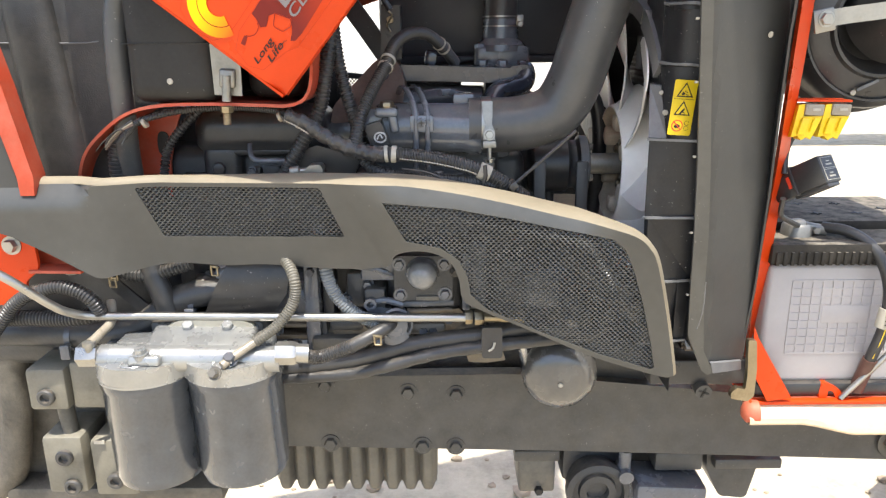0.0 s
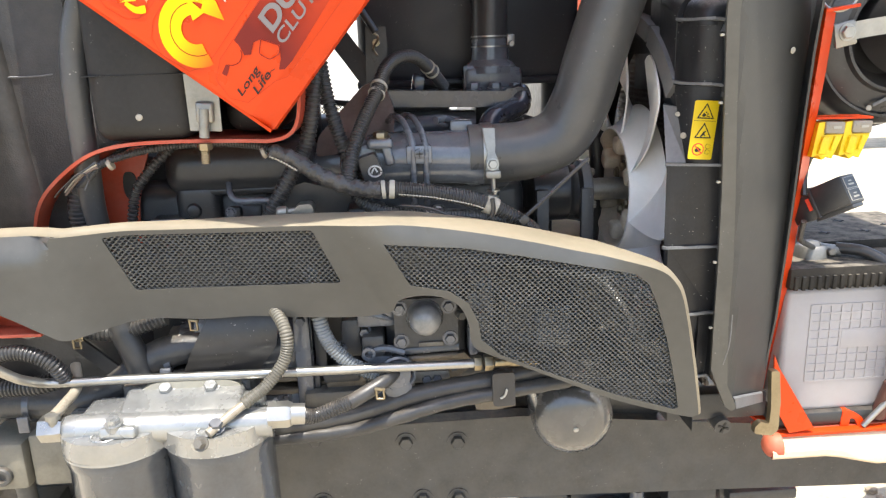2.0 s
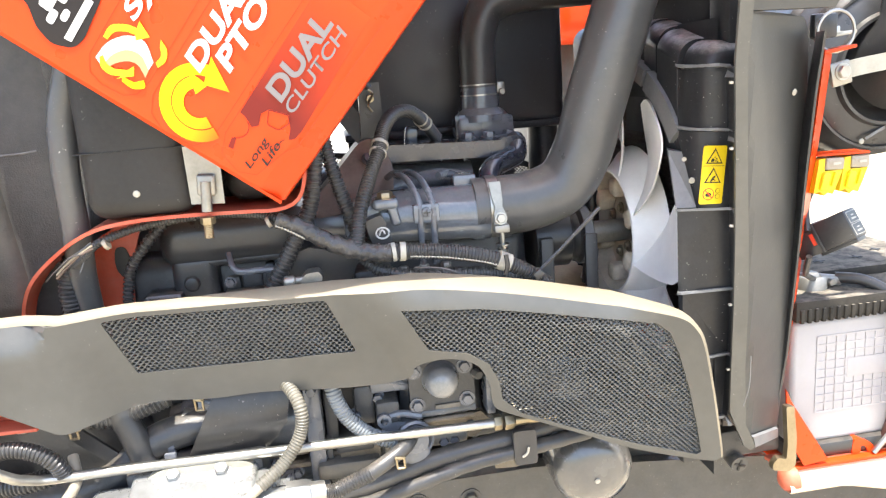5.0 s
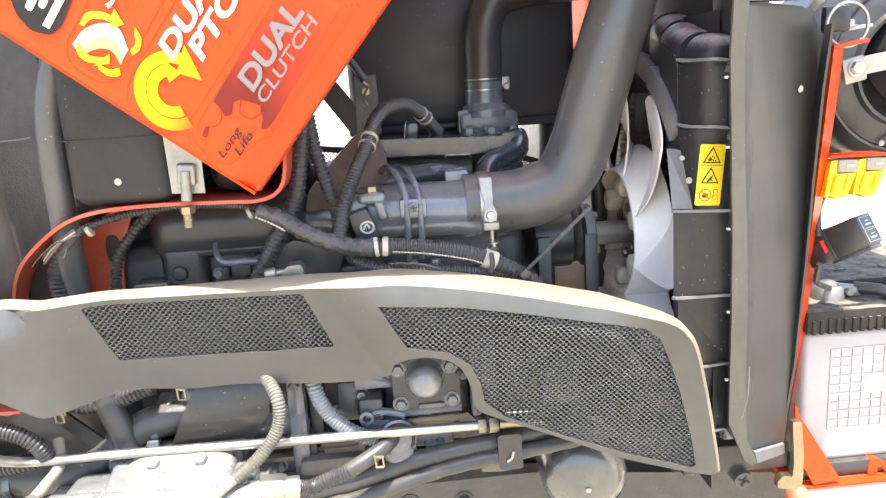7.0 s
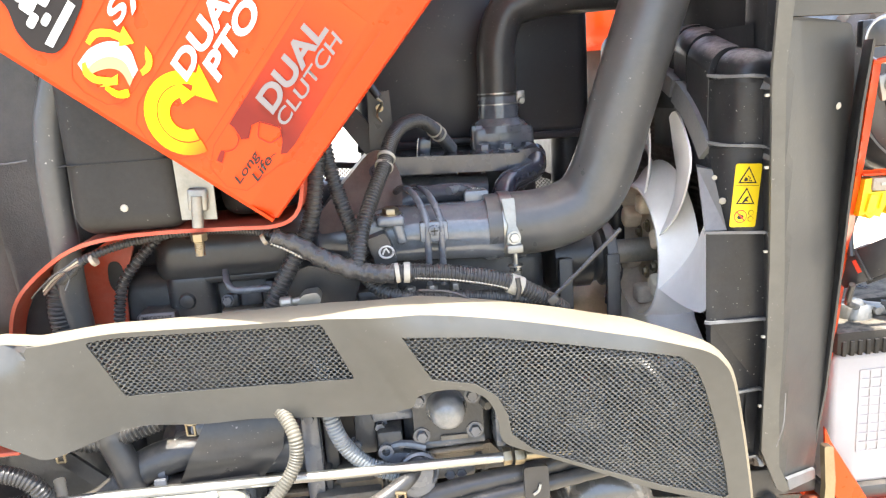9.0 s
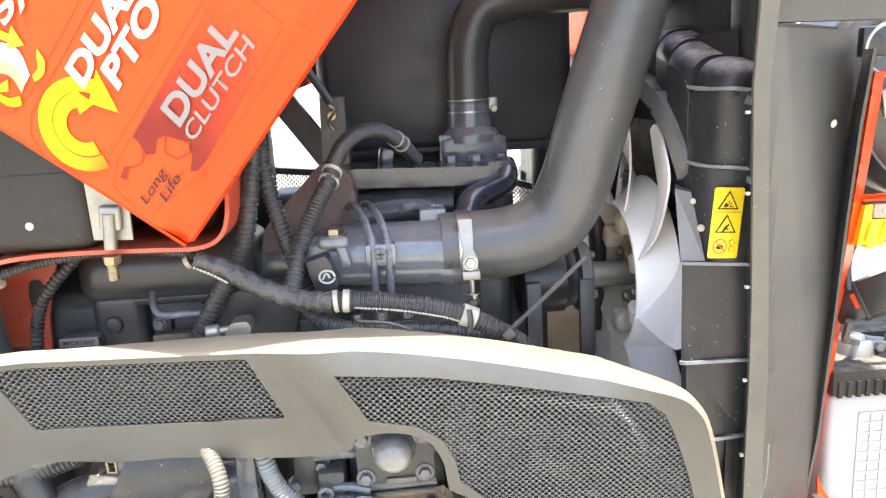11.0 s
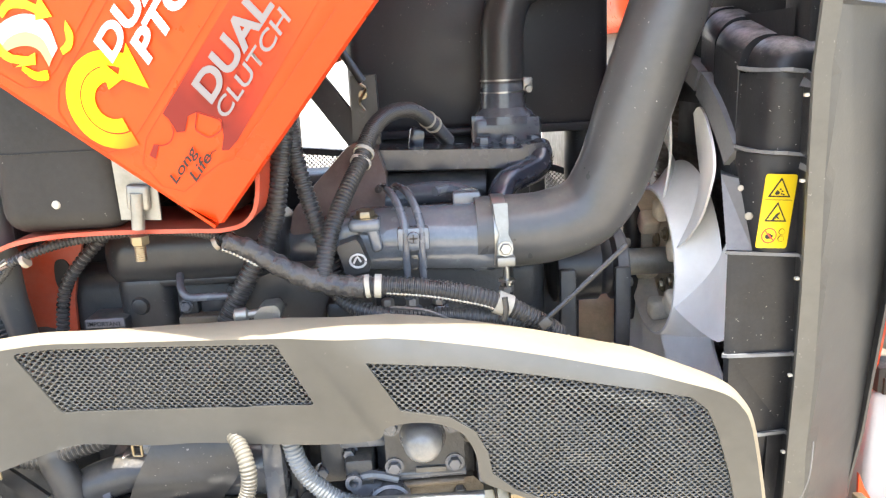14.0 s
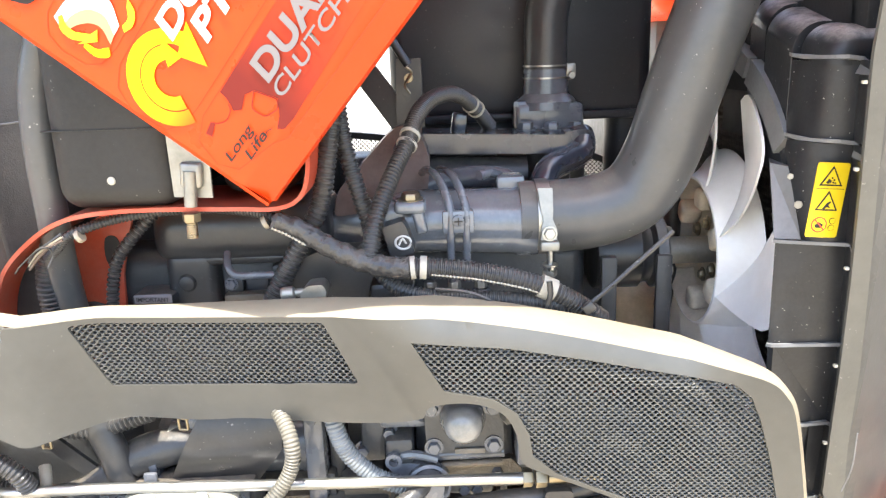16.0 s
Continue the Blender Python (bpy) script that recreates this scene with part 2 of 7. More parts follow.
def spline(pts, sub=10):
    """Catmull-Rom through the points."""
    p = [Vector(q) for q in pts]
    p = [2 * p[0] - p[1], *p, 2 * p[-1] - p[-2]]
    out = []
    for i in range(1, len(p) - 2):
        a, b, c, d = p[i - 1:i + 3]
        for k in range(sub):
            t = k / sub
            out.append(0.5 * (2 * b + (c - a) * t + (2 * a - 5 * b + 4 * c - d) * t * t + (3 * b - a - 3 * c + d) * t ** 3))
    out.append(p[-2])
    return out


def even(path, step):
    out, left = [path[0].copy()], step
    for a, b in zip(path, path[1:]):
        d = (b - a).length
        while d > 1e-9 and left <= d:
            a = a + (b - a) * (left / d)
            out.append(a.copy())
            d = (b - a).length
            left = step
        left -= d
    return out


def sweep(bm, path, radii, seg=12, caps=True):
    """A tube with a radius at each place of the path."""
    t = (path[1] - path[0]).normalized()
    n = t.orthogonal().normalized()
    rings = []
    for i, p in enumerate(path):
        d = (path[min(i + 1, len(path) - 1)] - path[max(i - 1, 0)])
        if d.length > 1e-9:
            q = t.rotation_difference(d.normalized())
            n = (q @ n).normalized()
            t = d.normalized()
        bi = t.cross(n)
        r = radii[i] if isinstance(radii, list) else radii
        rings.append([bm.verts.new(p + r * (math.cos(2 * math.pi * k / seg) * n + math.sin(2 * math.pi * k / seg) * bi)) for k in range(seg)])
    for u, v in zip(rings, rings[1:]):
        for k in range(seg):
            bm.faces.new((u[k], u[(k + 1) % seg], v[(k + 1) % seg], v[k]))
    if caps:
        bm.faces.new(rings[0][::-1])
        bm.faces.new(rings[-1])
    return bm


def hose(bm, pts, r, seg=14, step=0.006):
    path = even(spline(pts, 16), step)
    return sweep(bm, path, r, seg)


def loom(bm, pts, r, pitch=0.0052, depth=0.0016, seg=14):
    """A corrugated conduit."""
    path = even(spline(pts, 24), pitch / 4)
    rad = [r if i % 4 in (0, 1) else r - depth for i in range(len(path))]
    return sweep(bm, path, rad, seg)


def slab(bm, outline, y0, y1, lean=None):
    """An upright plate: an outline in x and z between two depths; lean adds a depth that depends on (x, z)."""
    f = lean or (lambda x, z: 0.0)
    a = [bm.verts.new((x, y0 + f(x, z), z)) for x, z in outline]
    b = [bm.verts.new((x, y1 + f(x, z), z)) for x, z in outline]
    bm.faces.new(a)
    bm.faces.new(b[::-1])
    for i in range(len(a)):
        j = (i + 1) % len(a)
        bm.faces.new((a[i], b[i], b[j], a[j]))
    return bm


def bevelled(bm, off=0.002, seg=2, angle=30):
    es = [e for e in bm.edges if len(e.link_faces) == 2 and e.calc_face_angle(0) > radians(angle)]
    bmesh.ops.bevel(bm, geom=es, offset=off, segments=seg, affect='EDGES', profile=0.5)
    return bm


def inside(p, poly):
    x, y = p[0], p[1]
    hit = False
    for (x0, y0), (x1, y1) in zip(poly, poly[1:] + poly[:1]):
        if (y0 > y) != (y1 > y) and x < (x1 - x0) * (y - y0) / (y1 - y0) + x0:
            hit = not hit
    return hit


def sheet(outline, holes, step):
    """Triangles of a flat outline with holes, with a grid of inner places: places and triples."""
    pts, edges = [], []
    for poly in (outline, *holes):
        n0 = len(pts)
        pts += [Vector(q) for q in poly]
        edges += [(n0 + i, n0 + (i + 1) % len(poly)) for i in range(len(poly))]
    xs, ys = [p[0] for p in outline], [p[1] for p in outline]
    x = min(xs) + step / 2
    while x < max(xs):
        y = min(ys) + step / 2
        while y < max(ys):
            if inside((x, y), outline) and not any(inside((x, y), h) for h in holes):
                pts.append(Vector((x, y)))
            y += step
        x += step
    vs, _, fs, *_ = delaunay_2d_cdt(pts, edges, [], 0, 1e-6)
    tri = []
    for f in fs:
        c = sum((vs[i] for i in f), Vector((0, 0))) / len(f)
        if inside(c, outline) and not any(inside(c, h) for h in holes):
            tri.append(tuple(f))
    return vs, tri


def rounded(pts, sub=6):
    """A closed smooth outline through the points."""
    p = [Vector(q) for q in pts]
    n = len(p)
    out = []
    for i in range(n):
        a, b, c, d = p[i - 1], p[i], p[(i + 1) % n], p[(i + 2) % n]
        for k in range(sub):
            t = k / sub
            v = 0.5 * (2 * b + (c - a) * t + (2 * a - 5 * b + 4 * c - d) * t * t + (3 * b - a - 3 * c + d) * t ** 3)
            out.append((v.x, v.y))
    return out


def corner_cut(pts, r, seg=5):
    """An outline with its corners rounded to about r."""
    out = []
    n = len(pts)
    for i in range(n):
        a, b, c = Vector(pts[i - 1]), Vector(pts[i]), Vector(pts[(i + 1) % n])
        u, v = (a - b), (c - b)
        k = min(r, u.length * 0.45, v.length * 0.45)
        p, q = b + u.normalized() * k, b + v.normalized() * k
        for j in range(seg + 1):
            t = j / seg
            w = (1 - t) ** 2 * p + 2 * t * (1 - t) * b + t * t * q
            out.append((w.x, w.y))
    return out


def slabz(bm, outline, z0, z1):
    """A level plate: an outline in x and y between two heights."""
    a = [bm.verts.new((x, y, z0)) for x, y in outline]
    b = [bm.verts.new((x, y, z1)) for x, y in outline]
    bm.faces.new(a)
    bm.faces.new(b[::-1])
    for i in range(len(a)):
        j = (i + 1) % len(a)
        bm.faces.new((a[i], b[i], b[j], a[j]))
    return bm


def band(bm, pts, w, th, axis=Vector((0, 1, 0))):
    """A flat strip through the points, w wide along the axis, th thick."""
    path = even(spline(pts, 16), 0.008)
    rows = []
    for i, p in enumerate(path):
        d = (path[min(i + 1, len(path) - 1)] - path[max(i - 1, 0)]).normalized()
        n = d.cross(axis).normalized()
        rows.append([bm.verts.new(q) for q in (p - n * th / 2, p + n * th / 2, p + n * th / 2 + axis * w, p - n * th / 2 + axis * w)])
    for u, v in zip(rows, rows[1:]):
        for k in range(4):
            bm.faces.new((u[k], u[(k + 1) % 4], v[(k + 1) % 4], v[k]))
    bm.faces.new(rows[0])
    bm.faces.new(rows[-1][::-1])
    return bm


# ---- ground ----
def build_ground():
    bm = B()
    bmesh.ops.create_grid(bm, x_segments=90, y_segments=90, size=1.0)
    for v in bm.verts:
        r = max(abs(v.co.x), abs(v.co.y))
        s = 4.0 * r + 900 * r ** 8
        v.co.x, v.co.y = v.co.x * s / max(r, 1e-6) * r, v.co.y * s / max(r, 1e-6) * r
        v.co.y += 1.2
        d = (Vector((v.co.x, v.co.y - 1.2))).length
        v.co.z = -0.15
        if d < 20:
            v.co.z = -0.15 + 0.02 * noise.noise(Vector((v.co.x * 1.3, v.co.y * 1.3, 0))) + 0.008 * noise.noise(Vector((v.co.x * 7, v.co.y * 7, 3)))
    single("ground", bm, GROUND, "pale dusty sunlit ground of dry earth and gravel", "ground", kind="structure")


build_ground()


def build_gravel():
    """Loose pebbles and clods on the earth."""
    rng = random.Random(4)
    bm = B()
    for k in range(420):
        x, y = rng.uniform(-0.6, 1.9), rng.uniform(1.5, 4.2)
        s = 0.006 + 0.022 * rng.random() ** 3
        z = -0.15 + 0.02 * noise.noise(Vector((x * 1.3, y * 1.3, 0))) + 0.008 * noise.noise(Vector((x * 7, y * 7, 3)))
        r = bmesh.ops.create_icosphere(bm, subdivisions=1, radius=s)
        for v in r["verts"]:
            v.co *= rng.uniform(0.75, 1.2)
            v.co = Vector((v.co.x * 1.3 + x, v.co.y + y, v.co.z * 0.7 + z + s * 0.3))
    single("gravel", bm, STONE, "scattered pale brown pebbles and clods on the ground", "gravel", kind="stuff", smooth=False)


build_gravel()


# ---- chassis ----
def bolt(parent, x, y, z, r=0.011, h=0.008, axis=(0, -1, 0), mat=RAIL, washer=0.016, name="bolt"):
    return part(name, hexnut(B(), (x, y, z), axis, r, h, washer), mat, parent)


def build_rail():
    t = thing("chassis_rail", (0.0, 1.14, 0.44), "dark painted steel chassis rail with bolt heads", "chassis rail")
    bm = slab(B(), [(-0.80, 0.478), (-0.30, 0.475), (0.205, 0.461), (0.80, 0.438), (0.80, 0.535), (0.43, 0.575), (0.12, 0.607), (-0.30, 0.603), (-0.80, 0.60)], 1.13, 1.158)
    part("side_plate", bevelled(bm, 0.003), RAIL, t)
    bm = slab(B(), [(-0.80, 0.478), (1.30, 0.430), (1.30, 0.53), (-0.80, 0.60)], 1.38, 1.408)
    part("side_plate", bevelled(bm, 0.003), RAIL, t)
    for x, z in ((-0.203, 0.590), (-0.064, 0.575), (0.017, 0.571), (0.016, 0.472), (-0.041, 0.474), (-0.199, 0.480)):
        bolt(t, x, 1.13, z, 0.011, 0.009)
    bolt(t, 0.77, 1.125, 0.475, 0.022, 0.02, mat=BLOCKM, washer=0.03)


build_rail()


def build_pan():
    t = thing("oil_pan", (-0.16, 1.25, 0.35), "black ribbed cast oil pan under the engine", "oil pan")
    bm = B()
    box(bm, (-0.166, 1.285, 0.478), (0.298, 0.145, 0.25), 0.006)
    part("pan_body", bm, RAIL, t)
    # the scalloped front: ridges with hollows between, drawn in at the foot
    bm = B()
    rows = []
    nx = 9 * 12
    for j, (z, e) in enumerate(((0.475, 0.0), (0.40, 0.0), (0.372, 0.001), (0.358, 0.004), (0.351, 0.010), (0.349, 0.020))):
        row = []
        for i in range(nx + 1):
            f = 0.5 + 0.5 * math.cos(2 * math.pi * i / 12)
            hollow = f ** 3
            x = -0.316 + 0.298 * i / nx
            row.append(bm.verts.new((x, 1.193 + 0.016 * hollow + e, z - 0.010 * (1 - hollow) * (1.0 if j > 1 else 0.0) + 0.03 * (-0.316 - x) * 0.5)))
        rows.append(row)
    for u, v in zip(rows, rows[1:]):
        for i in range(nx):
            bm.faces.new((u[i], u[i + 1], v[i + 1], v[i]))
    part("scalloped_side", bm, PANM, t, "dusty scalloped casting")


build_pan()


def build_axle():
    t = thing("front_axle_support", (0.33, 1.2, 0.1), "dark steel axle support with a round pivot under the rail", "axle support")
    bm = lathe(B(), (0.268, 1.30, 0.372), (0, -1, 0), [(0, 0.050), (0.13, 0.050), (0.145, 0.056), (0.165, 0.056), (0.168, 0.046), (0.155, 0.044), (0.155, 0.034), (0.162, 0.032), (0.162, 0.02), (0.15, 0.018)])
    part("pivot", bm, ENGD, t)
    part("pivot_mount", box(B(), (0.268, 1.24, 0.41), (0.115, 0.12, 0.08), 0.006), ENGD, t)
    part("foot_block", box(B(), (0.163, 1.215, 0.425), (0.082, 0.09, 0.022), 0.004), RAIL, t)
    part("foot_block", box(B(), (0.165, 1.225, 0.382), (0.066, 0.09, 0.075), 0.006), BLOCKM, t)
    part("drain_plug", hexnut(B(), (0.168, 1.178, 0.352), (0, -1, 0), 0.008, 0.01), INK, t)
    part("mount_block", box(B(), (0.415, 1.20, 0.418), (0.085, 0.08, 0.035), 0.004), RAIL, t)
    part("lower_block", box(B(), (0.395, 1.17, 0.36), (0.125, 0.09, 0.06), 0.009, (0, 3, 0)), ENG, t)
    part("elbow_fitting", rod(rod(B(), (0.315, 1.15, 0.45), (0.315, 1.15, 0.415), 0.012), (0.315, 1.17, 0.41), (0.315, 1.13, 0.405), 0.013), ENG, t)
    bm = slab(B(), corner_cut([(0.47, 0.44), (0.475, 0.385), (0.50, 0.335), (0.55, 0.33), (0.565, 0.40), (0.565, 0.44)], 0.01), 1.18, 1.26)
    part("bracket", bevelled(bm, 0.004), RAIL, t)
    part("bracket_plate", box(B(), (0.54, 1.2, 0.412), (0.12, 0.08, 0.02), 0.004), RAIL, t)
    part("yoke", box(B(), (0.42, 1.25, 0.415), (0.34, 0.05, 0.09), 0.01), ENGD, t)
    for y in (0.70, 1.70):
        wh = part("tyre", lathe(B(), (1.60, y - 0.10, 0.22), (0, 1, 0), [(0.02, 0.20), (0.0, 0.24), (0.01, 0.33), (0.04, 0.365), (0.16, 0.365), (0.19, 0.33), (0.20, 0.24), (0.18, 0.20)], 40), RUB, t, "black rubber tyre")
        part("rim", lathe(B(), (1.60, y - 0.05, 0.22), (0, 1, 0), [(0, 0.06), (0.0, 0.19), (0.02, 0.205), (0.08, 0.205), (0.10, 0.19), (0.10, 0.06)], 32), ORANGED, wh, "orange steel rim")
    part("axle_beam", box(B(), (1.60, 1.20, 0.22), (0.12, 0.95, 0.12), 0.02), ENGD, t)
    part("axle_post", box(B(), (1.60, 1.20, 0.36), (0.14, 0.20, 0.18), 0.02), ENGD, t)
    part("front_bolster", box(B(), (1.35, 1.26, 0.48), (0.6, 0.30, 0.08), 0.02), ENGD, t)


build_axle()


def build_housing():
    t = thing("gearbox_housing", (-0.65, 1.2, 0.4), "dusty brown cast gearbox housing with raised ribs", "gearbox")
    bm = box(B(), (-0.72, 1.24, 0.55), (0.76, 0.26, 0.30), 0.03, seg=4)
    part("casting", bm, CAST, t)
    part("flange", hose(B(), [(-0.60, 1.08, 0.685), (-0.66, 1.08, 0.686), (-0.69, 1.08, 0.66), (-0.70, 1.08, 0.56), (-0.73, 1.08, 0.45), (-0.80, 1.08, 0.42)], 0.024, 12), CAST, t)
    part("web", box(B(), (-0.55, 1.09, 0.425), (0.36, 0.06, 0.03), 0.008), CAST, t)
    part("boss", lathe(B(), (-0.585, 1.12, 0.60), (0, -1, 0), [(0, 0.05), (0.02, 0.05), (0.03, 0.04)]), CAST, t)
    t = thing("hydraulic_block", (-0.55, 0.99, 0.48), "grey painted hydraulic control blocks bolted on the housing", "hydraulic valve")

    def blk(c, s):
        part("body", box(B(), c, s, 0.006), DUSTB, t)
    blk((-0.583, 1.02, 0.660), (0.058, 0.085, 0.066))
    blk((-0.520, 1.03, 0.663), (0.062, 0.09, 0.075))
    blk((-0.575, 1.02, 0.535), (0.060, 0.085, 0.095))
    blk((-0.505, 1.03, 0.525), (0.066, 0.09, 0.095))
    part("post", rod(B(), (-0.573, 1.0, 0.64), (-0.568, 1.0, 0.57), 0.012), BLOCKM, t)
    part("mount", box(B(), (-0.55, 1.085, 0.59), (0.14, 0.05, 0.26), 0.01), CAST, t)
    for x, z in ((-0.584, 0.650), (-0.572, 0.550), (-0.566, 0.50), (-0.50, 0.51)):
        part("socket_bolt", lathe(B(), (x, 0.978, z), (0, -1, 0), [(0, 0.013), (0.006, 0.013), (0.008, 0.011), (0.008, 0.007), (0.002, 0.006)], 18), RAIL, t)
    part("sticker", box(B(), (-0.52, 0.982, 0.572), (0.016, 0.002, 0.006), 0), WHITE, t)


build_housing()


# ---- engine ----
def build_engine():
    t = thing("engine_block", (-0.1, 1.2, 0.6), "blue-black painted diesel engine block with cast ribs and bosses", "engine")
    part("crankcase", box(B(), (-0.20, 1.19, 0.845), (0.56, 0.24, 0.31), 0.02, seg=3), ENGD, t)
    part("cylinder_head", box(B(), (-0.125, 1.20, 1.005), (0.45, 0.22, 0.06), 0.012), ENG, t)
    # side covers, bosses and bolts seen under the outer panel
    part("flange_plate", box(B(), (-0.193, 1.05, 0.755), (0.022, 0.09, 0.20), 0.004), ENG, t)
    part("flange_plate", box(B(), (-0.172, 1.06, 0.760), (0.016, 0.07, 0.18), 0.003), ENGD, t)
    part("flange_rim", rod(B(), (-0.205, 1.11, 0.760), (-0.196, 1.11, 0.760), 0.085, seg=36), ENG, t)
    part("starter_body", rod(B(), (-0.36, 1.065, 0.775), (-0.205, 1.065, 0.775), 0.040, seg=32), ENG, t)
    part("starter_cap", rod(B(), (-0.375, 1.065, 0.775), (-0.355, 1.065, 0.775), 0.034, seg=32), ENGD, t)
    part("solenoid", rod(B(), (-0.33, 1.03, 0.822), (-0.25, 1.03, 0.822), 0.020, seg=24), ENG, t)
    part("pipe_joint", rod(B(), (-0.352, 1.02, 0.803), (-0.325, 1.02, 0.800), 0.018, seg=20), ZINCW, t)
    for i, (x, z, w, h, d) in enumerate(((-0.128, 0.803, 0.026, 0.052, 0.016), (-0.095, 0.835, 0.05, 0.035, 0.02), (-0.15, 0.85, 0.05, 0.03, 0.01), (-0.10, 0.795, 0.03, 0.03, 0.03),
                                         (-0.085, 0.765, 0.05, 0.03, 0.012), (-0.03, 0.742, 0.06, 0.018, 0.016), (0.03, 0.75, 0.05, 0.03, 0.008), (0.045, 0.82, 0.03, 0.10, 0.012), (-0.155, 0.72, 0.08, 0.022, 0.02),
                                         (-0.145, 0.745, 0.05, 0.016, 0.008), (-0.255, 0.705, 0.06, 0.03, 0.012), (-0.06, 0.712, 0.06, 0.02, 0.01), (0.10, 0.80, 0.06, 0.08, 0.0), (0.14, 0.80, 0.05, 0.06, 0.01))):
        part("boss", box(B(), (x, 1.045 - d, z), (w, 0.06, h), 0.005), (ENGD, ENG, BLOCKM)[i % 3], t)
    part("greasy_foot", bevelled(slab(B(), [(0.030, 0.702), (0.045, 0.706), (0.085, 0.704), (0.088, 0.692), (0.060, 0.688), (0.034, 0.690)], 1.0, 1.05), 0.004), GREASE, t, "greasy brown casting")
    part("greasy_foot", bevelled(slab(B(), [(-0.165, 0.748), (-0.125, 0.75), (-0.11, 0.735), (-0.12, 0.715), (-0.165, 0.712)], 1.01, 1.05), 0.004), GREASE, t, "greasy brown casting")
    part("greasy_foot", bevelled(slab(B(), [(-0.058, 0.765), (0.02, 0.772), (0.035, 0.755), (0.01, 0.738), (-0.05, 0.740)], 1.005, 1.05), 0.004), GREASE, t, "greasy brown casting")
    part("governor_rod", rod(B(), (-0.065, 1.0, 0.783), (0.012, 1.0, 0.785), 0.007, seg=14), ENG, t)
    part("governor_rod", rod(B(), (-0.055, 0.998, 0.771), (0.010, 0.998, 0.773), 0.004, seg=10), GREASE, t)
    for x, z in ((-0.128, 0.868), (-0.096, 0.846), (-0.140, 0.79), (-0.032, 0.739), (-0.018, 0.739), (0.055, 0.735), (-0.073, 0.736), (-0.15, 0.71), (-0.193, 0.83), (-0.193, 0.69), (-0.111, 0.810), (-0.093, 0.831), (0.045, 0.86), (0.045, 0.79), (-0.06, 0.70), (0.005, 0.756)):
        part("bolt", hexnut(B(), (x, 1.008, z), (0, -1, 0), 0.0068, 0.012, 0.009), ENG, t)
    for x, z, w in ((-0.235, 0.742, 0.06), (-0.235, 0.724, 0.07), (-0.150, 0.734, 0.05), (-0.145, 0.716, 0.07), (-0.020, 0.716, 0.07), (0.030, 0.722, 0.05), (0.105, 0.735, 0.06)):
        part("ledge", box(B(), (x, 1.040, z), (w, 0.045, 0.007), 0.002), GREASE, t, "dusty brown casting ledge")
    for x, z, h in ((-0.262, 0.735, 0.05), (-0.178, 0.728, 0.06), (-0.112, 0.722, 0.05), (-0.052, 0.722, 0.04), (0.012, 0.725, 0.06), (0.066, 0.735, 0.05), (-0.088, 0.700, 0.04), (0.045, 0.700, 0.035)):
        part("rib", box(B(), (x, 1.035, z), (0.009, 0.05, h), 0.003), ENGD, t)
    for x, z in ((-0.248, 0.733), (-0.222, 0.714), (-0.134, 0.725), (-0.020, 0.725), (0.025, 0.712), (0.088, 0.745), (0.118, 0.726)):
        part("bolt", hexnut(B(), (x, 1.022, z), (0, -1, 0), 0.0058, 0.010, 0.008), ENG, t)
    part("drain_lever", hose(B(), [(-0.16, 1.0, 0.845), (-0.13, 0.99, 0.842), (-0.10, 0.99, 0.838), (-0.07, 1.0, 0.825)], 0.004, 8), ENG, t)
    # rocker cover
    part("rocker_cover", box(B(), (-0.262, 1.112, 1.022), (0.190, 0.140, 0.066), 0.026, seg=7), BLK, t)
    part("rocker_lip", box(B(), (-0.255, 1.112, 0.996), (0.160, 0.128, 0.012), 0.005, seg=3), BLK, t)
    part("rocker_neck", box(B(), (-0.318, 1.112, 0.966), (0.056, 0.130, 0.085), 0.014, seg=5), BLK, t)
    part("neck_boss", lathe(B(), (-0.322, 1.047, 0.972), (0, -1, 0), [(0, 0.010), (0.004, 0.008), (0.005, 0.004)], 20), BLK, t)
    # added dark box that blocks the light gap left of the rocker cover
    part("head_filler", box(B(), (-0.39, 1.22, 0.98), (0.10, 0.16, 0.14), 0.02, seg=3), ENGD, t)
    part("boss", box(B(), (-0.275, 1.07, 0.963), (0.018, 0.02, 0.018), 0.004), ENGD, t)
    part("bolt", hexnut(B(), (-0.278, 1.058, 0.966), (0, -1, 0), 0.006, 0.005, 0.0075), ENG, t)
    part("boss", box(B(), (-0.252, 1.075, 0.962), (0.026, 0.02, 0.022), 0.003), ENGD, t)
    part("boss", box(B(), (-0.262, 1.065, 0.950), (0.048, 0.03, 0.012), 0.003), GREASE, t)
    part("boss", box(B(), (-0.228, 1.075, 0.960), (0.012, 0.03, 0.05), 0.003), ENGD, t)
    part("handle_pipe", hose(B(), [(-0.271, 1.03, 1.008), (-0.267, 1.015, 0.998), (-0.260, 1.01, 0.990), (-0.245, 1.01, 0.989), (-0.20, 1.012, 0.988)], 0.0042, 10), ENG, t)
    for x in (-0.061, -0.035, -0.007):
        part("injector_union", hexnut(lathe(B(), (x, 1.035, 0.935), (0, 0, 1), [(0, 0.012), (0.012, 0.012), (0.014, 0.008)], 16), (x, 1.035, 0.949), (0, 0, 1), 0.0105, 0.010), ENG, t)
        part("injector_nut", hexnut(B(), (x, 1.035, 0.960), (0, 0, 1), 0.0068, 0.008), ZINCW, t)
    part("timing_case", box(B(), (0.19, 1.20, 0.715), (0.06, 0.30, 0.15), 0.02, seg=3), ENGD, t)
    part("bell_housing", box(B(), (-0.57, 1.17, 0.81), (0.34, 0.24, 0.30), 0.03, seg=3), ENGD, t)
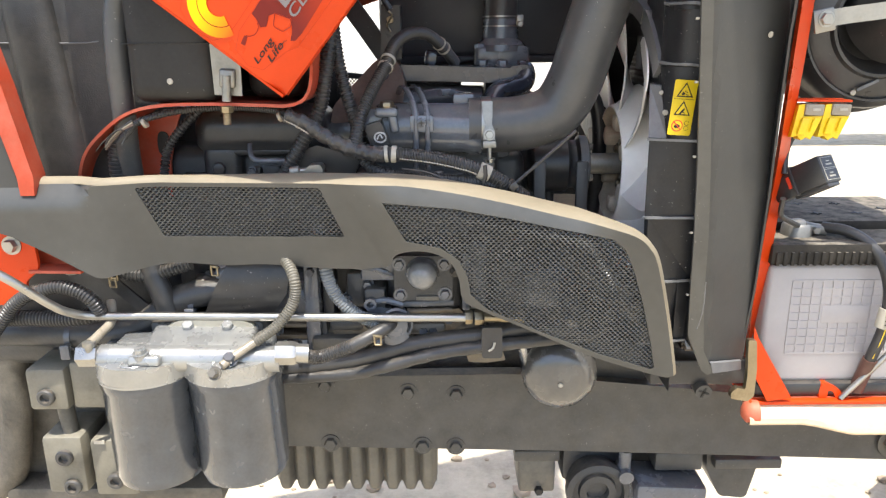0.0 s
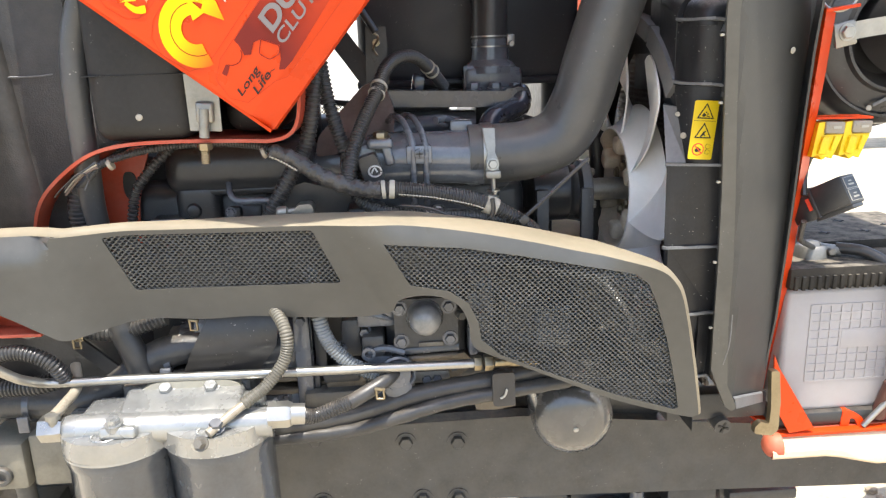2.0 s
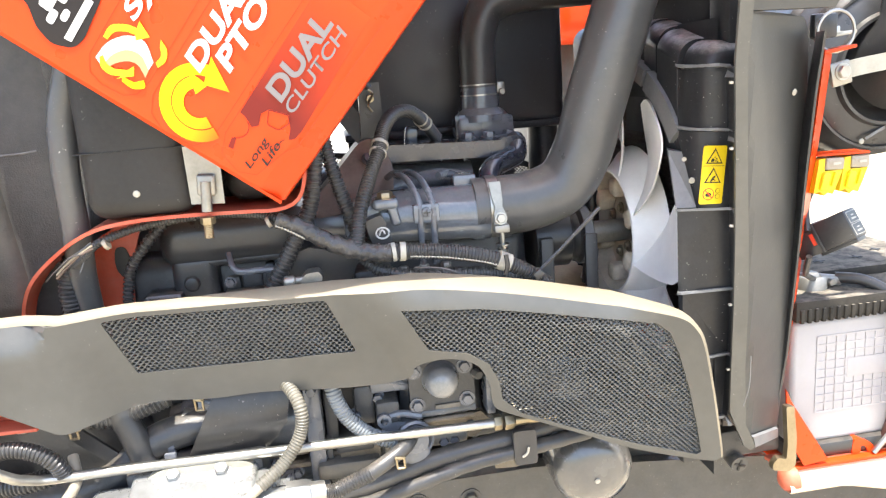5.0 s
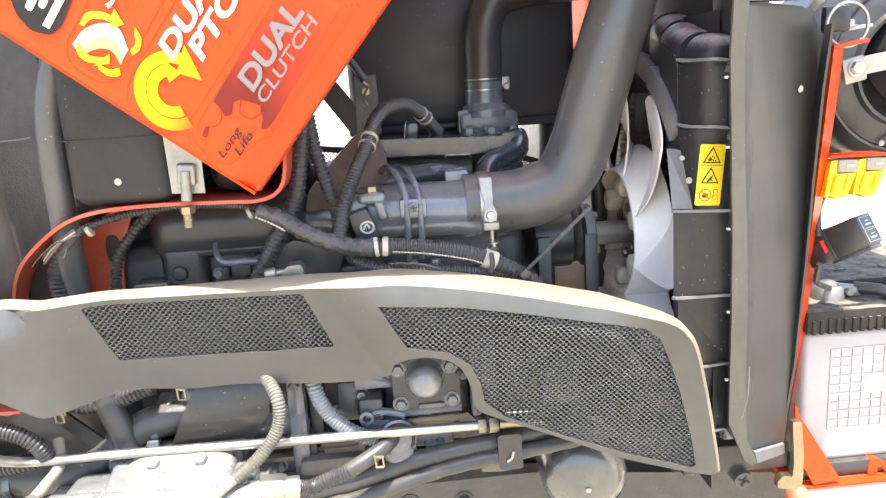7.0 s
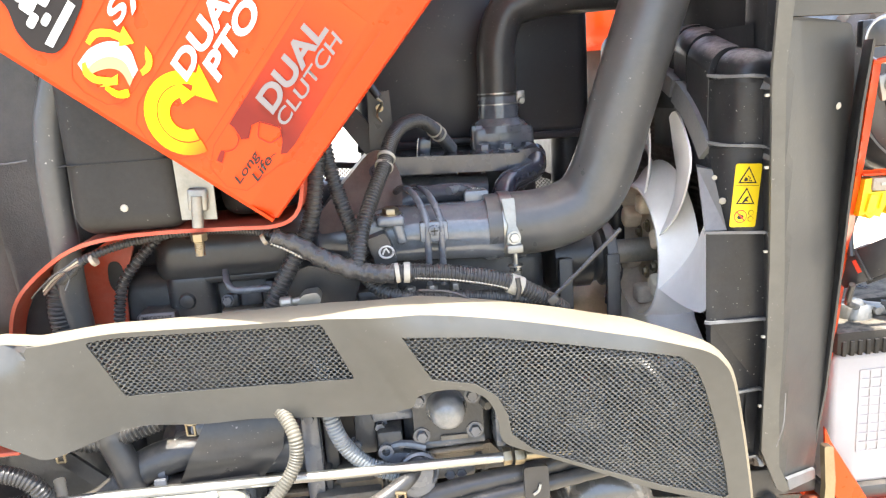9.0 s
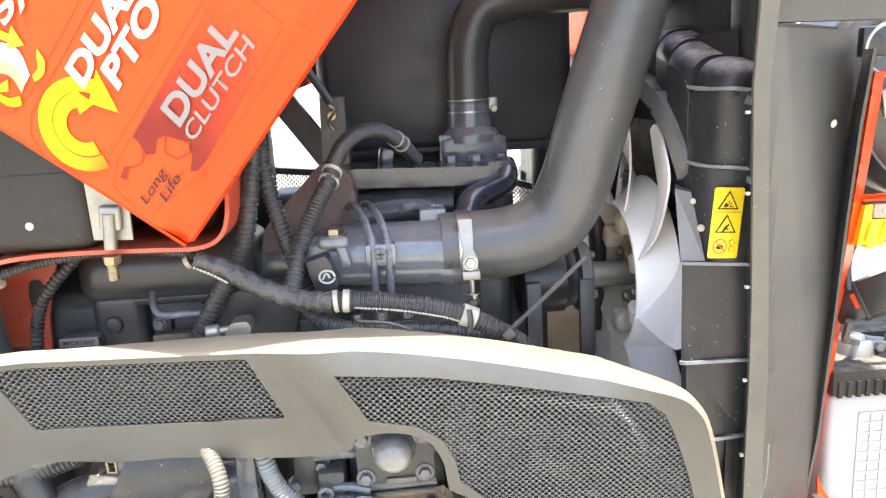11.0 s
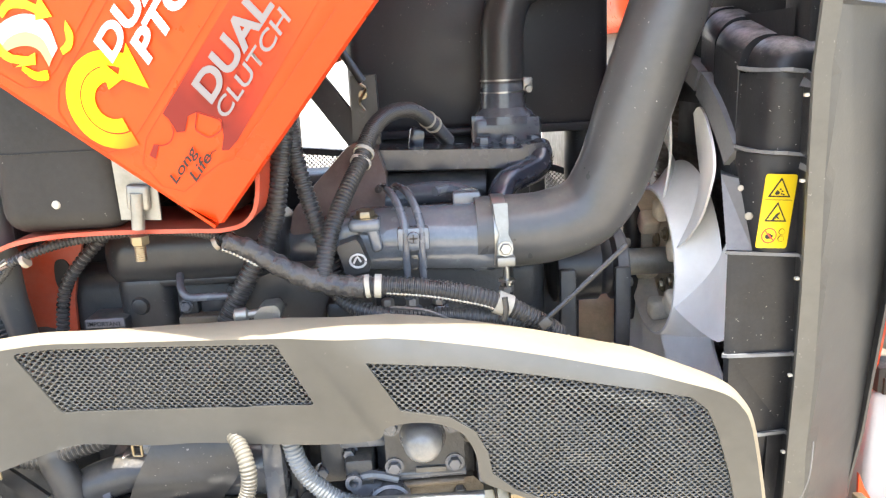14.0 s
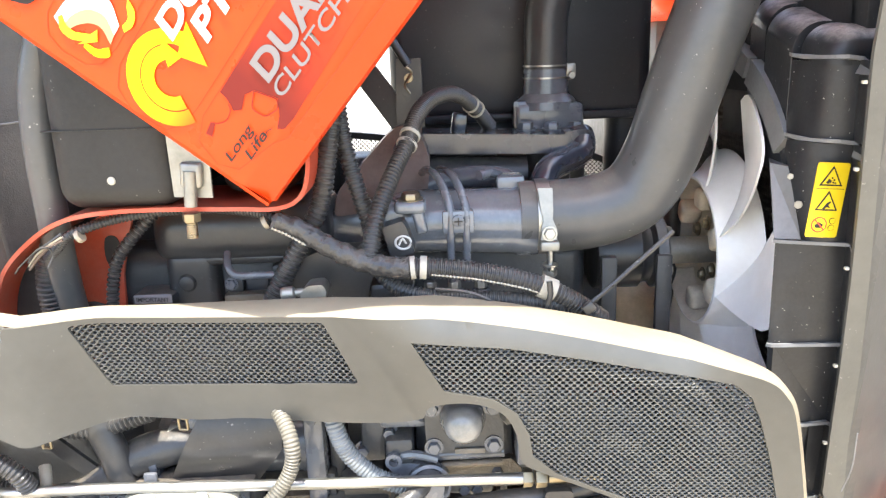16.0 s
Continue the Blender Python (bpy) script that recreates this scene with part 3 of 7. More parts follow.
    # added dark box filling a see-through spot behind the grille
    part("front_filler", box(B(), (0.115, 1.27, 0.83), (0.10, 0.10, 0.32), 0.01), ENGD, t)
    part("front_mount", box(B(), (0.27, 1.25, 0.62), (0.16, 0.20, 0.08), 0.01), ENGD, t)
    part("sump_flange", box(B(), (-0.15, 1.25, 0.575), (0.60, 0.14, 0.05), 0.008), ENGD, t)
    part("oil_filler", box(B(), (-0.10, 1.05, 0.955), (0.05, 0.05, 0.03), 0.006), ENGD, t)
    part("plate_boss", box(B(), (-0.3555, 1.06, 0.951), (0.044, 0.058, 0.026), 0.003), ENGD, t)
    part("instruction_plate", box(B(), (-0.3535, 1.029, 0.9615), (0.040, 0.003, 0.0095), 0.001), DEC_S, t, "grey metal instruction plate")


build_engine()


def build_guard():
    single("heat_shield", slab(B(), [(-0.215, 0.955), (-0.20, 1.00), (-0.175, 1.008), (-0.115, 0.99), (-0.135, 0.945)], 1.02, 1.024), BLK, "flat black plastic shield plate behind the conduits", "shield plate", smooth=False)
    bm = B()
    rows = []
    for k in range(13):
        f = k / 12
        z = 0.858 - 0.106 * f
        xl = -0.300 - 0.055 * f
        xr = -0.213 - 0.020 * f if f < 0.5 else -0.223 - 0.075 * (f - 0.5)
        y = 0.990 - 0.016 * math.sin(math.pi * min(1.0, f * 1.15)) + 0.006 * f
        rows.append([bm.verts.new((xl + (xr - xl) * u / 8, y + 0.004 * (u / 8) ** 2, z)) for u in range(9)])
    for a, b in zip(rows, rows[1:]):
        for u in range(8):
            bm.faces.new((a[u], b[u], b[u + 1], a[u + 1]))
    ex = bmesh.ops.extrude_face_region(bm, geom=bm.faces[:])
    bmesh.ops.translate(bm, vec=(0, 0.004, 0), verts=[v for v in ex["geom"] if isinstance(v, bmesh.types.BMVert)])
    single("shield_plate", bm, BLK, "satin black bent sheet plate under the side panel", "shield plate")


build_guard()


def build_lower_hose():
    t = thing("lower_radiator_hose", (0.25, 1.1, 0.74), "thick black rubber lower radiator hose with a clamp", "hose")
    part("hose", hose(B(), [(0.16, 1.10, 0.86), (0.20, 1.04, 0.84), (0.25, 1.02, 0.80), (0.30, 1.03, 0.76), (0.36, 1.06, 0.74)], 0.028, 20), RUB, t)
    part("clamp", rod(B(), (0.270, 1.0215, 0.788), (0.286, 1.0255, 0.774), 0.0300, seg=28), ZINCW, t)
    part("lower_loom", loom(B(), [(0.10, 1.0, 0.93), (0.16, 0.985, 0.90), (0.21, 0.985, 0.85), (0.24, 1.0, 0.78), (0.22, 1.03, 0.70)], 0.011), LOOM, t)


build_lower_hose()


def build_pump():
    t = thing("injection_pump", (-0.03, 1.0, 0.79), "dark grey cast injection pump flange with a domed cap", "injection pump")
    bm = slab(B(), corner_cut([(-0.072, 0.858), (0.010, 0.857), (0.011, 0.790), (-0.071, 0.793)], 0.01, 4), 0.985, 1.03)
    part("flange", bevelled(bm, 0.003), ENGD, t)
    bm = lathe(B(), (-0.032, 0.988, 0.833), (0, -1, 0.06), [(0, 0.0240), (0.004, 0.0240), (0.006, 0.0228), (0.010, 0.0215), (0.020, 0.0205), (0.026, 0.0185), (0.031, 0.013), (0.0335, 0.006), (0.034, 0.001)])
    part("domed_cap", bm, CAP, t, "glossy pale grey domed cap")
    for x, z in ((-0.064, 0.846), (-0.001, 0.846), (0.000, 0.802), (-0.063, 0.801)):
        part("bolt", hexnut(B(), (x, 0.985, z), (0, -1, 0), 0.007, 0.007, 0.010), ENG, t)
    part("side_plate", box(B(), (0.030, 1.0, 0.82), (0.012, 0.04, 0.085), 0.003), ENG, t)
    part("side_screw", hexnut(B(), (0.012, 0.984, 0.835), (0.3, -1, 0), 0.006, 0.012), BLOCKM, t)
    part("name_bar", box(B(), (-0.025, 0.983, 0.796), (0.032, 0.003, 0.006), 0.001), CAST, t)
    bm = lathe(B(), (-0.072, 1.0, 0.756), (0.1, -1, 0.1), [(0, 0.024), (0.022, 0.024), (0.024, 0.021), (0.020, 0.018), (0.028, 0.016), (0.031, 0.004)])
    part("lever_housing", bm, ENG, t)
    bm = slab(B(), rounded([(-0.11, 0.775), (-0.09, 0.782), (-0.06, 0.772), (-0.05, 0.745), (-0.07, 0.735), (-0.09, 0.75)], 5), 0.985, 1.0)
    part("lever", bm, ENG, t)
    part("lever_eye", lathe(B(), (-0.106, 0.99, 0.788), (0, -1, 0), [(0, 0.009), (0.012, 0.009), (0.012, 0.005), (0.004, 0.004)], 16), ENG, t)
    part("lever_arm", hose(B(), [(-0.106, 0.988, 0.788), (-0.085, 0.985, 0.793), (-0.055, 0.985, 0.785)], 0.005, 8), ENG, t)
    part("lower_lobe", lathe(B(), (-0.070, 0.99, 0.738), (0, -1, 0), [(0, 0.018), (0.012, 0.018), (0.016, 0.012), (0.017, 0.003)], 24), ENG, t)
    part("body", box(B(), (-0.03, 1.05, 0.80), (0.11, 0.07, 0.12), 0.01), ENGD, t)


build_pump()


def build_oil_filter():
    t = thing("oil_filter", (0.17, 1.06, 0.66), "glossy black spin-on oil filter with a rounded end", "oil filter")
    bm = lathe(B(), (0.178, 1.13, 0.671), (-0.06, -1, -0.10), [(0, 0.060), (0.09, 0.058), (0.115, 0.056), (0.128, 0.049), (0.136, 0.035), (0.140, 0.018), (0.141, 0.003)], 40)
    part("can", bm, OILF, t)
    part("centre_mark", lathe(B(), (0.169, 0.9885, 0.656), (-0.06, -1, -0.10), [(0, 0.004), (0.0015, 0.003)], 12), WHITE, t)
    part("adapter", box(B(), (0.18, 1.12, 0.69), (0.11, 0.06, 0.10), 0.01), ENGD, t)


build_oil_filter()


def build_fuel_filter():
    t = thing("fuel_filter", (-0.35, 0.93, 0.54), "twin grey fuel filter canisters under a silver cast head", "fuel filter")
    cy = 0.942
    for x, z in ((-0.413, 0.709), (-0.293, 0.712)):
        tilt = (0.02, 0.0, -1.0)
        bm = lathe(B(), (x, cy, z), tilt, [(0, 0.0655), (0.010, 0.0655), (0.013, 0.0635), (0.142, 0.0625), (0.156, 0.058), (0.164, 0.045), (0.168, 0.01)], 48)
        part("canister", bm, CAN, t)
        bm = lathe(B(), (x, cy, z + 0.005), tilt, [(0, 0.060), (0.001, 0.0668), (0.004, 0.0672), (0.006, 0.064)], 48)
        part("rim", bm, ALU, t)
    r, xa, xb = 0.067, -0.413, -0.293
    arc = lambda c, a0, a1: [(c + r * math.cos(radians(a0 + (a1 - a0) * k / 22)), cy + r * math.sin(radians(a0 + (a1 - a0) * k / 22))) for k in range(23)]
    out = arc(xa, 170, 326) + [(-0.353, cy - 0.034)] + arc(xb, 214, 370) + [(xb + r, cy + 0.035), (xa - r, cy + 0.035)]
    bm = slabz(B(), out, 0.713, 0.738)
    part("head", bevelled(bm, 0.007, 5, 50), ALU, t)
    bm = B()
    prof = ((0.972, 0.769), (0.955, 0.768), (0.928, 0.760), (0.908, 0.751), (0.900, 0.742), (0.900, 0.728), (0.972, 0.728))
    u = [bm.verts.new((-0.405, y, z)) for y, z in prof]
    v = [bm.verts.new((-0.262, y, z - 0.002)) for y, z in prof]
    bm.faces.new(u)
    bm.faces.new(v[::-1])
    for k in range(len(prof)):
        n = (k + 1) % len(prof)
        bm.faces.new((u[k], v[k], v[n], u[n]))
    bmesh.ops.recalc_face_normals(bm, faces=bm.faces)
    part("head_casting", bevelled(bm, 0.006, 4, 15), ALU, t)
    part("gallery_tube", rod(B(), (-0.466, 0.918, 0.738), (-0.222, 0.918, 0.734), 0.0190, seg=32), ALU, t)
    part("head_web", box(B(), (-0.345, 0.945, 0.744), (0.215, 0.055, 0.024), 0.010, seg=4), ALU, t)
    bm = slab(B(), corner_cut([(-0.405, 0.742), (-0.390, 0.766), (-0.370, 0.776), (-0.280, 0.775), (-0.265, 0.768), (-0.265, 0.742)], 0.008, 4), 0.955, 0.975)
    part("mount_flange", bevelled(bm, 0.003), DUSTY, t, "cream dusty flange")
    for x in (-0.357, -0.302):
        part("mount_bolt", hexnut(B(), (x, 0.955, 0.766), (0, -0.6, 1), 0.0085, 0.008, 0.011), ALU, t)
    part("vent_bolt", hexnut(lathe(B(), (-0.402, 0.899, 0.744), (0, -0.2, 1), [(0, 0.012), (0.009, 0.011)], 16), (-0.402, 0.897, 0.753), (0, -0.2, 1), 0.0080, 0.009, 0.0105), ALU, t)
    part("bleed_boss", box(B(), (-0.397, 0.899, 0.742), (0.042, 0.024, 0.014), 0.004, (-18, 0, 0), seg=3), ALU, t)
    part("bleed_screw", hexnut(B(), (-0.283, 0.888, 0.745), (0.1, -0.6, 1), 0.008, 0.012, 0.010), CAN, t)
    part("drain_screw", hexnut(B(), (-0.296, 0.866, 0.738), (-0.2, -0.8, 0.4), 0.0065, 0.010, 0.009), BLOCKM, t)
    for x0, x1 in ((-0.490, -0.464), (-0.226, -0.198)):
        part("union_nut", hexnut(B(), (x0, 0.910, 0.746), (1, 0, 0), 0.0160, x1 - x0), STEEL, t)
    part("banjo", lathe(B(), (-0.4725, 0.904, 0.768), (0, 0, -1), [(0, 0.004), (0.001, 0.0085), (0.007, 0.0085), (0.008, 0.006), (0.016, 0.006)], 18), ZINCW, t)
    part("union_tip", rod(B(), (-0.200, 0.907, 0.747), (-0.184, 0.91, 0.745), 0.013), STEEL, t)
    for x, y in ((-0.414, 0.896), (-0.292, 0.894)):
        ring = [(x + 0.016 * math.cos(radians(a)), y + 0.013 * math.sin(radians(a)), 0.7385) for a in range(150, 391, 20)]
        part("cast_ring", hose(B(), ring, 0.0012, 6, 0.003), ALU, t)
    part("back_bracket", box(B(), (-0.335, 1.0, 0.745), (0.16, 0.07, 0.05), 0.006), ENGD, t)


build_fuel_filter()


def build_pipe():
    t = thing("steel_pipe", (-0.2, 0.96, 0.77), "bright zinc-plated steel pipe with a bend and brass end fitting", "pipe")
    part("tube", hose(B(), [(-0.66, 0.87, 0.930), (-0.561, 0.88, 0.870), (-0.52, 0.915, 0.815), (-0.505, 0.935, 0.796), (-0.482, 0.952, 0.785), (-0.40, 0.96, 0.781), (-0.227, 0.96, 0.778), (0.0, 0.961, 0.775), (0.036, 0.962, 0.775)], 0.0058, 14, 0.004), STEEL, t)
    part("fitting", hexnut(B(), (0.028, 0.962, 0.775), (1, 0, 0), 0.010, 0.010), ZINC, t, "brass end fitting")
    part("fitting", hexnut(B(), (0.041, 0.962, 0.775), (1, 0, 0), 0.011, 0.012), ZINC, t, "brass end fitting")
    part("end_stub", rod(B(), (0.053, 0.962, 0.775), (0.11, 0.972, 0.770), 0.0075), ZINC, t)


build_pipe()


# ---- conduits and hoses low down ----
def conduit(name, pts, r, mat, label, kind="loom", **k):
    bm = loom(B(), pts, r, **k) if kind == "loom" else hose(B(), pts, r)
    return single(name, bm, mat, label, "hose")


conduit("corrugated_conduit", [(-0.25, 1.0, 0.89), (-0.222, 0.965, 0.868), (-0.203, 0.940, 0.843), (-0.204, 0.935, 0.810), (-0.226, 0.925, 0.780), (-0.255, 0.91, 0.762)], 0.0080, GREYHOSE, "grey corrugated conduit looping down to the fuel filter", pitch=0.0036, depth=0.0009)
conduit("banjo_lead", [(-0.253, 0.91, 0.763), (-0.275, 0.892, 0.752), (-0.294, 0.872, 0.742)], 0.0055, CLEAR, "short clear fuel lead onto the filter", "hose")
conduit("corrugated_conduit", [(-0.175, 1.0, 0.90), (-0.166, 0.975, 0.850), (-0.160, 0.97, 0.825), (-0.151, 0.97, 0.805), (-0.136, 0.97, 0.787), (-0.121, 0.97, 0.775), (-0.094, 0.972, 0.763)], 0.0098, BLUELOOM, "blue-grey corrugated conduit down to the pump", pitch=0.0042, depth=0.0011)
conduit("corrugated_conduit", [(-0.20, 0.918, 0.742), (-0.178, 0.935, 0.728), (-0.152, 0.94, 0.734), (-0.127, 0.94, 0.743)], 0.0100, LOOM, "black corrugated sleeve on the fuel hose", pitch=0.0040, depth=0.0011)
conduit("fuel_hose", [(-0.130, 0.94, 0.742), (-0.110, 0.945, 0.751), (-0.085, 0.96, 0.760), (-0.07, 0.985, 0.765)], 0.0095, RUB, "black rubber fuel hose with a spring clip", "hose")
conduit("hydraulic_hose", [(-0.32, 0.99, 0.695), (-0.242, 0.985, 0.690), (-0.141, 0.985, 0.700), (-0.040, 0.98, 0.728), (0.059, 0.98, 0.742), (0.117, 0.99, 0.748), (0.19, 1.0, 0.740)], 0.0125, RUB, "black rubber hydraulic hose with spiral wrap", pitch=0.03, depth=0.0006)
conduit("hydraulic_hose", [(-0.33, 0.985, 0.683), (-0.237, 0.98, 0.677), (-0.139, 0.975, 0.684), (-0.073, 0.97, 0.701), (-0.007, 0.968, 0.719), (0.074, 0.968, 0.730), (0.16, 0.985, 0.732)], 0.0095, RUB, "thin black rubber hydraulic hose with spiral wrap", pitch=0.03, depth=0.0006)
conduit("hydraulic_hose", [(0.07, 0.99, 0.738), (0.12, 0.99, 0.735), (0.17, 1.0, 0.728), (0.23, 1.03, 0.72)], 0.011, RUB, "black rubber hydraulic hose behind the side panel", pitch=0.03, depth=0.0006)


def build_hose_clip():
    t = thing("hose_clip", (0.064, 0.96, 0.71), "black moulded clip holding two hydraulic hoses", "hose clip")
    bm = slab(B(), corner_cut([(0.050, 0.762), (0.079, 0.762), (0.080, 0.716), (0.051, 0.716)], 0.005, 3), 0.954, 0.962)
    part("clip_body", bevelled(bm, 0.002), BLK, t)
    bm = B()
    hose(bm, [(0.060, 0.952, 0.728), (0.066, 0.952, 0.732), (0.069, 0.952, 0.742)], 0.0016, 8, 0.002)
    part("chalk_mark", bm, WHITE, t)


build_hose_clip()
conduit("corrugated_conduit", [(-0.66, 0.95, 0.72), (-0.609, 0.945, 0.781), (-0.590, 0.945, 0.803), (-0.566, 0.945, 0.819), (-0.527, 0.945, 0.830), (-0.499, 0.945, 0.824), (-0.481, 0.947, 0.809), (-0.475, 0.955, 0.788)], 0.0098, LOOM, "black corrugated conduit looped beside the gearbox", pitch=0.0042, depth=0.0014)
conduit("corrugated_conduit", [(-0.66, 0.97, 0.775), (-0.588, 0.967, 0.777), (-0.546, 0.967, 0.776), (-0.513, 0.967, 0.777), (-0.480, 0.975, 0.782)], 0.0118, LOOM, "black corrugated conduit lying along the coolant pipe", pitch=0.0046, depth=0.0016)
conduit("coolant_pipe", [(-0.66, 1.02, 0.735), (-0.58, 1.01, 0.738), (-0.50, 1.0, 0.738), (-0.44, 1.0, 0.75), (-0.38, 1.01, 0.79), (-0.30, 1.02, 0.80), (-0.25, 1.03, 0.79)], 0.021, ENGD, "blue-grey painted coolant pipe", "hose")
conduit("rubber_hose", [(-0.425, 1.02, 0.90), (-0.417, 1.0, 0.84), (-0.404, 0.995, 0.80), (-0.396, 0.995, 0.76)], 0.016, RUB, "black rubber hose running down behind the filter", "hose")
conduit("corrugated_conduit", [(-0.50, 1.0, 0.85), (-0.46, 0.995, 0.835), (-0.42, 0.995, 0.83), (-0.36, 1.0, 0.845)], 0.010, LOOM, "black corrugated conduit under the side panel")
conduit("clear_lead", [(-0.474, 0.985, 0.795), (-0.466, 0.962, 0.774), (-0.468, 0.925, 0.768), (-0.472, 0.905, 0.764)], 0.0062, CLEAR, "short clear fuel lead with a spring clip", "hose")


def build_strip():
    single("steel_strap", slab(B(), [(-0.525, 0.853), (-0.50, 0.853), (-0.42, 0.775), (-0.445, 0.775)], 1.0, 1.005), BLK, "black diagonal steel strap behind the pipe", "strap")
    for x, y, z in ((-0.465, 0.985, 0.832), (-0.468, 0.985, 0.822), (-0.323, 0.985, 0.838), (-0.093, 0.936, 0.752)):
        loop = [(x - 0.0045, y, z + 0.006), (x - 0.0040, y, z - 0.006), (x + 0.0050, y - 0.001, z - 0.006), (x + 0.0045, y - 0.001, z + 0.006)]
        bm = B()
        for a, b in zip(loop, loop[1:]):
            rod(bm, a, b, 0.0015, seg=10)
        box(bm, (x, y + 0.002, z + 0.006), (0.013, 0.004, 0.0035), 0.001, (0, 8, 0))
        single("spring_clip", bm, ZINC, "small dull steel spring clip on a hose", "clip")
    for x, y, z in ((-0.545, 0.975, 0.735), (-0.365, 0.985, 0.785)):
        bm = B()
        lathe(bm, (x - 0.004, y + 0.03, z), (1, 0, 0), [(0, 0.023), (0.008, 0.023)], 24)
        box(bm, (x, y, z - 0.014), (0.014, 0.006, 0.022), 0.002)
        single("hose_clamp", bm, ENG if x < -0.3 else ZINCW, "sprung steel hose clamp with folded ears", "hose clamp")


build_strip()


# ---- side panel ----
PANEL_TOP = [(-0.72, 0.970), (-0.60, 0.972), (-0.50, 0.973), (-0.40, 0.973), (-0.33, 0.973), (-0.15, 0.974), (-0.06, 0.972), (0.01, 0.963), (0.08, 0.949), (0.15, 0.932), (0.206, 0.919), (0.240, 0.908), (0.258, 0.893)]


def top_z(x):
    """Height of the side panel's upper edge."""
    for (x0, z0), (x1, z1) in zip(PANEL_TOP, PANEL_TOP[1:]):
        if x0 <= x <= x1:
            return z0 + (z1 - z0) * (x - x0) / (x1 - x0)
    return 2.0


def cov(x, z):
    """Depth of the outer side panel at a place."""
    y = 0.907 - 0.11 * x - 0.25 * (z - 0.95)
    crease = -0.149 + (0.987 - z) * 0.54
    k = min(1.0, max(0.0, (x - crease) / 0.052))
    y -= 0.012 * (1.6 * k - 0.6 * k * k) * min(1.0, max(0.0, (0.30 - x) / 0.35))
    # the rear end turns outward and its upper corner is chamfered
    out = min(1.0, max(0.0, (-0.36 - x) / 0.09))
    y += (0.931 - 0.10 * (z - 0.847) - y) * out * out * (3 - 2 * out)
    fold = min(1.0, max(0.0, (-0.450 - 0.55 * (0.976 - z) - x) / 0.012))
    bend = min(1.0, max(0.0, (z - top_z(x) + 0.034) / 0.034)) * min(1.0, max(0.0, (x + 0.16) / 0.10)) * min(1.0, max(0.0, (0.245 - x) / 0.07))
    return y + 0.72 * fold * max(0.0, z - top_z(x) + 0.026) + 0.013 * bend ** 2


PANEL_RIGHT = [(0.272, 0.867), (0.293, 0.793), (0.311, 0.72), (0.316, 0.696)]
PANEL_LOW = [(0.308, 0.692), (0.283, 0.698), (0.204, 0.724), (0.133, 0.757), (0.086, 0.779), (0.047, 0.797), (0.024, 0.812), (0.018, 0.845), (0.006, 0.870), (-0.016, 0.882), (-0.042, 0.884), (-0.065, 0.876), (-0.078, 0.857), (-0.142, 0.852), (-0.243, 0.856), (-0.299, 0.853), (-0.378, 0.856), (-0.427, 0.851), (-0.457, 0.846), (-0.473, 0.853), (-0.510, 0.876), (-0.534, 0.890), (-0.556, 0.901), (-0.578, 0.911), (-0.72, 0.95)]
WINDOW_L = [(-0.400, 0.967), (-0.159, 0.968), (-0.131, 0.900), (-0.377, 0.895)]
WINDOW_R = [(-0.078, 0.951), (0.010, 0.944), (0.081, 0.931), (0.152, 0.916), (0.213, 0.904), (0.229, 0.890), (0.242, 0.862), (0.260, 0.812), (0.279, 0.747), (0.288, 0.709), (0.283, 0.7055), (0.208, 0.7305), (0.133, 0.762), (0.058, 0.797), (0.034, 0.820), (0.030, 0.846), (0.018, 0.872), (-0.005, 0.889), (-0.050, 0.898)]


def dense(poly, step=0.008):
    out = []
    for (x0, z0), (x1, z1) in zip(poly, poly[1:] + poly[:1]):
        n = max(1, int(math.hypot(x1 - x0, z1 - z0) / step))
        out += [(x0 + (x1 - x0) * i / n, z0 + (z1 - z0) * i / n) for i in range(n)]
    return out


def smooth_line(pts, sub=5):
    return [(v.x, v.y) for v in spline([(p[0], p[1], 0) for p in pts], sub)]


def perforated(bm, win, depth, pitch=0.0067, row=0.0034, hole=(0.0023, 0.0016), th=0.0030, dish=0.0009, grow=0.004):
    """A punched sheet: one dished lozenge round each oval hole, the rows set off by half a pitch."""
    x0, x1 = min(p[0] for p in win), max(p[0] for p in win)
    z0, z1 = min(p[1] for p in win), max(p[1] for p in win)
    hx, hz = pitch / 2 * 1.002, row * 1.002
    rim = [(hx, 0), (hx / 2, hz / 2), (0, hz), (-hx / 2, hz / 2), (-hx, 0), (-hx / 2, -hz / 2), (0, -hz), (hx / 2, -hz / 2)]
    oval = [(hole[0] * math.cos(k * math.pi / 4), hole[1] * math.sin(k * math.pi / 4)) for k in range(8)]
    j, z = 0, z0
    while z < z1:
        x = x0 + (pitch / 2 if j % 2 else 0)
        while x < x1:
            if any(inside((x + dx, z + dz), win) for dx, dz in ((0, 0), (grow, 0), (-grow, 0), (0, grow), (0, -grow))):
                o = [bm.verts.new((x + u, depth(x + u, z + v), z + v)) for u, v in rim]
                y = depth(x, z) + dish
                i1 = [bm.verts.new((x + u, y, z + v)) for u, v in oval]
                i2 = [bm.verts.new((x + u, y + th, z + v)) for u, v in oval]
                for k in range(8):
                    n = (k + 1) % 8
                    bm.faces.new((o[k], o[n], i1[n], i1[k]))
                    bm.faces.new((i1[k], i1[n], i2[n], i2[k]))
            x += pitch
        z += row
        j += 1
    return bm


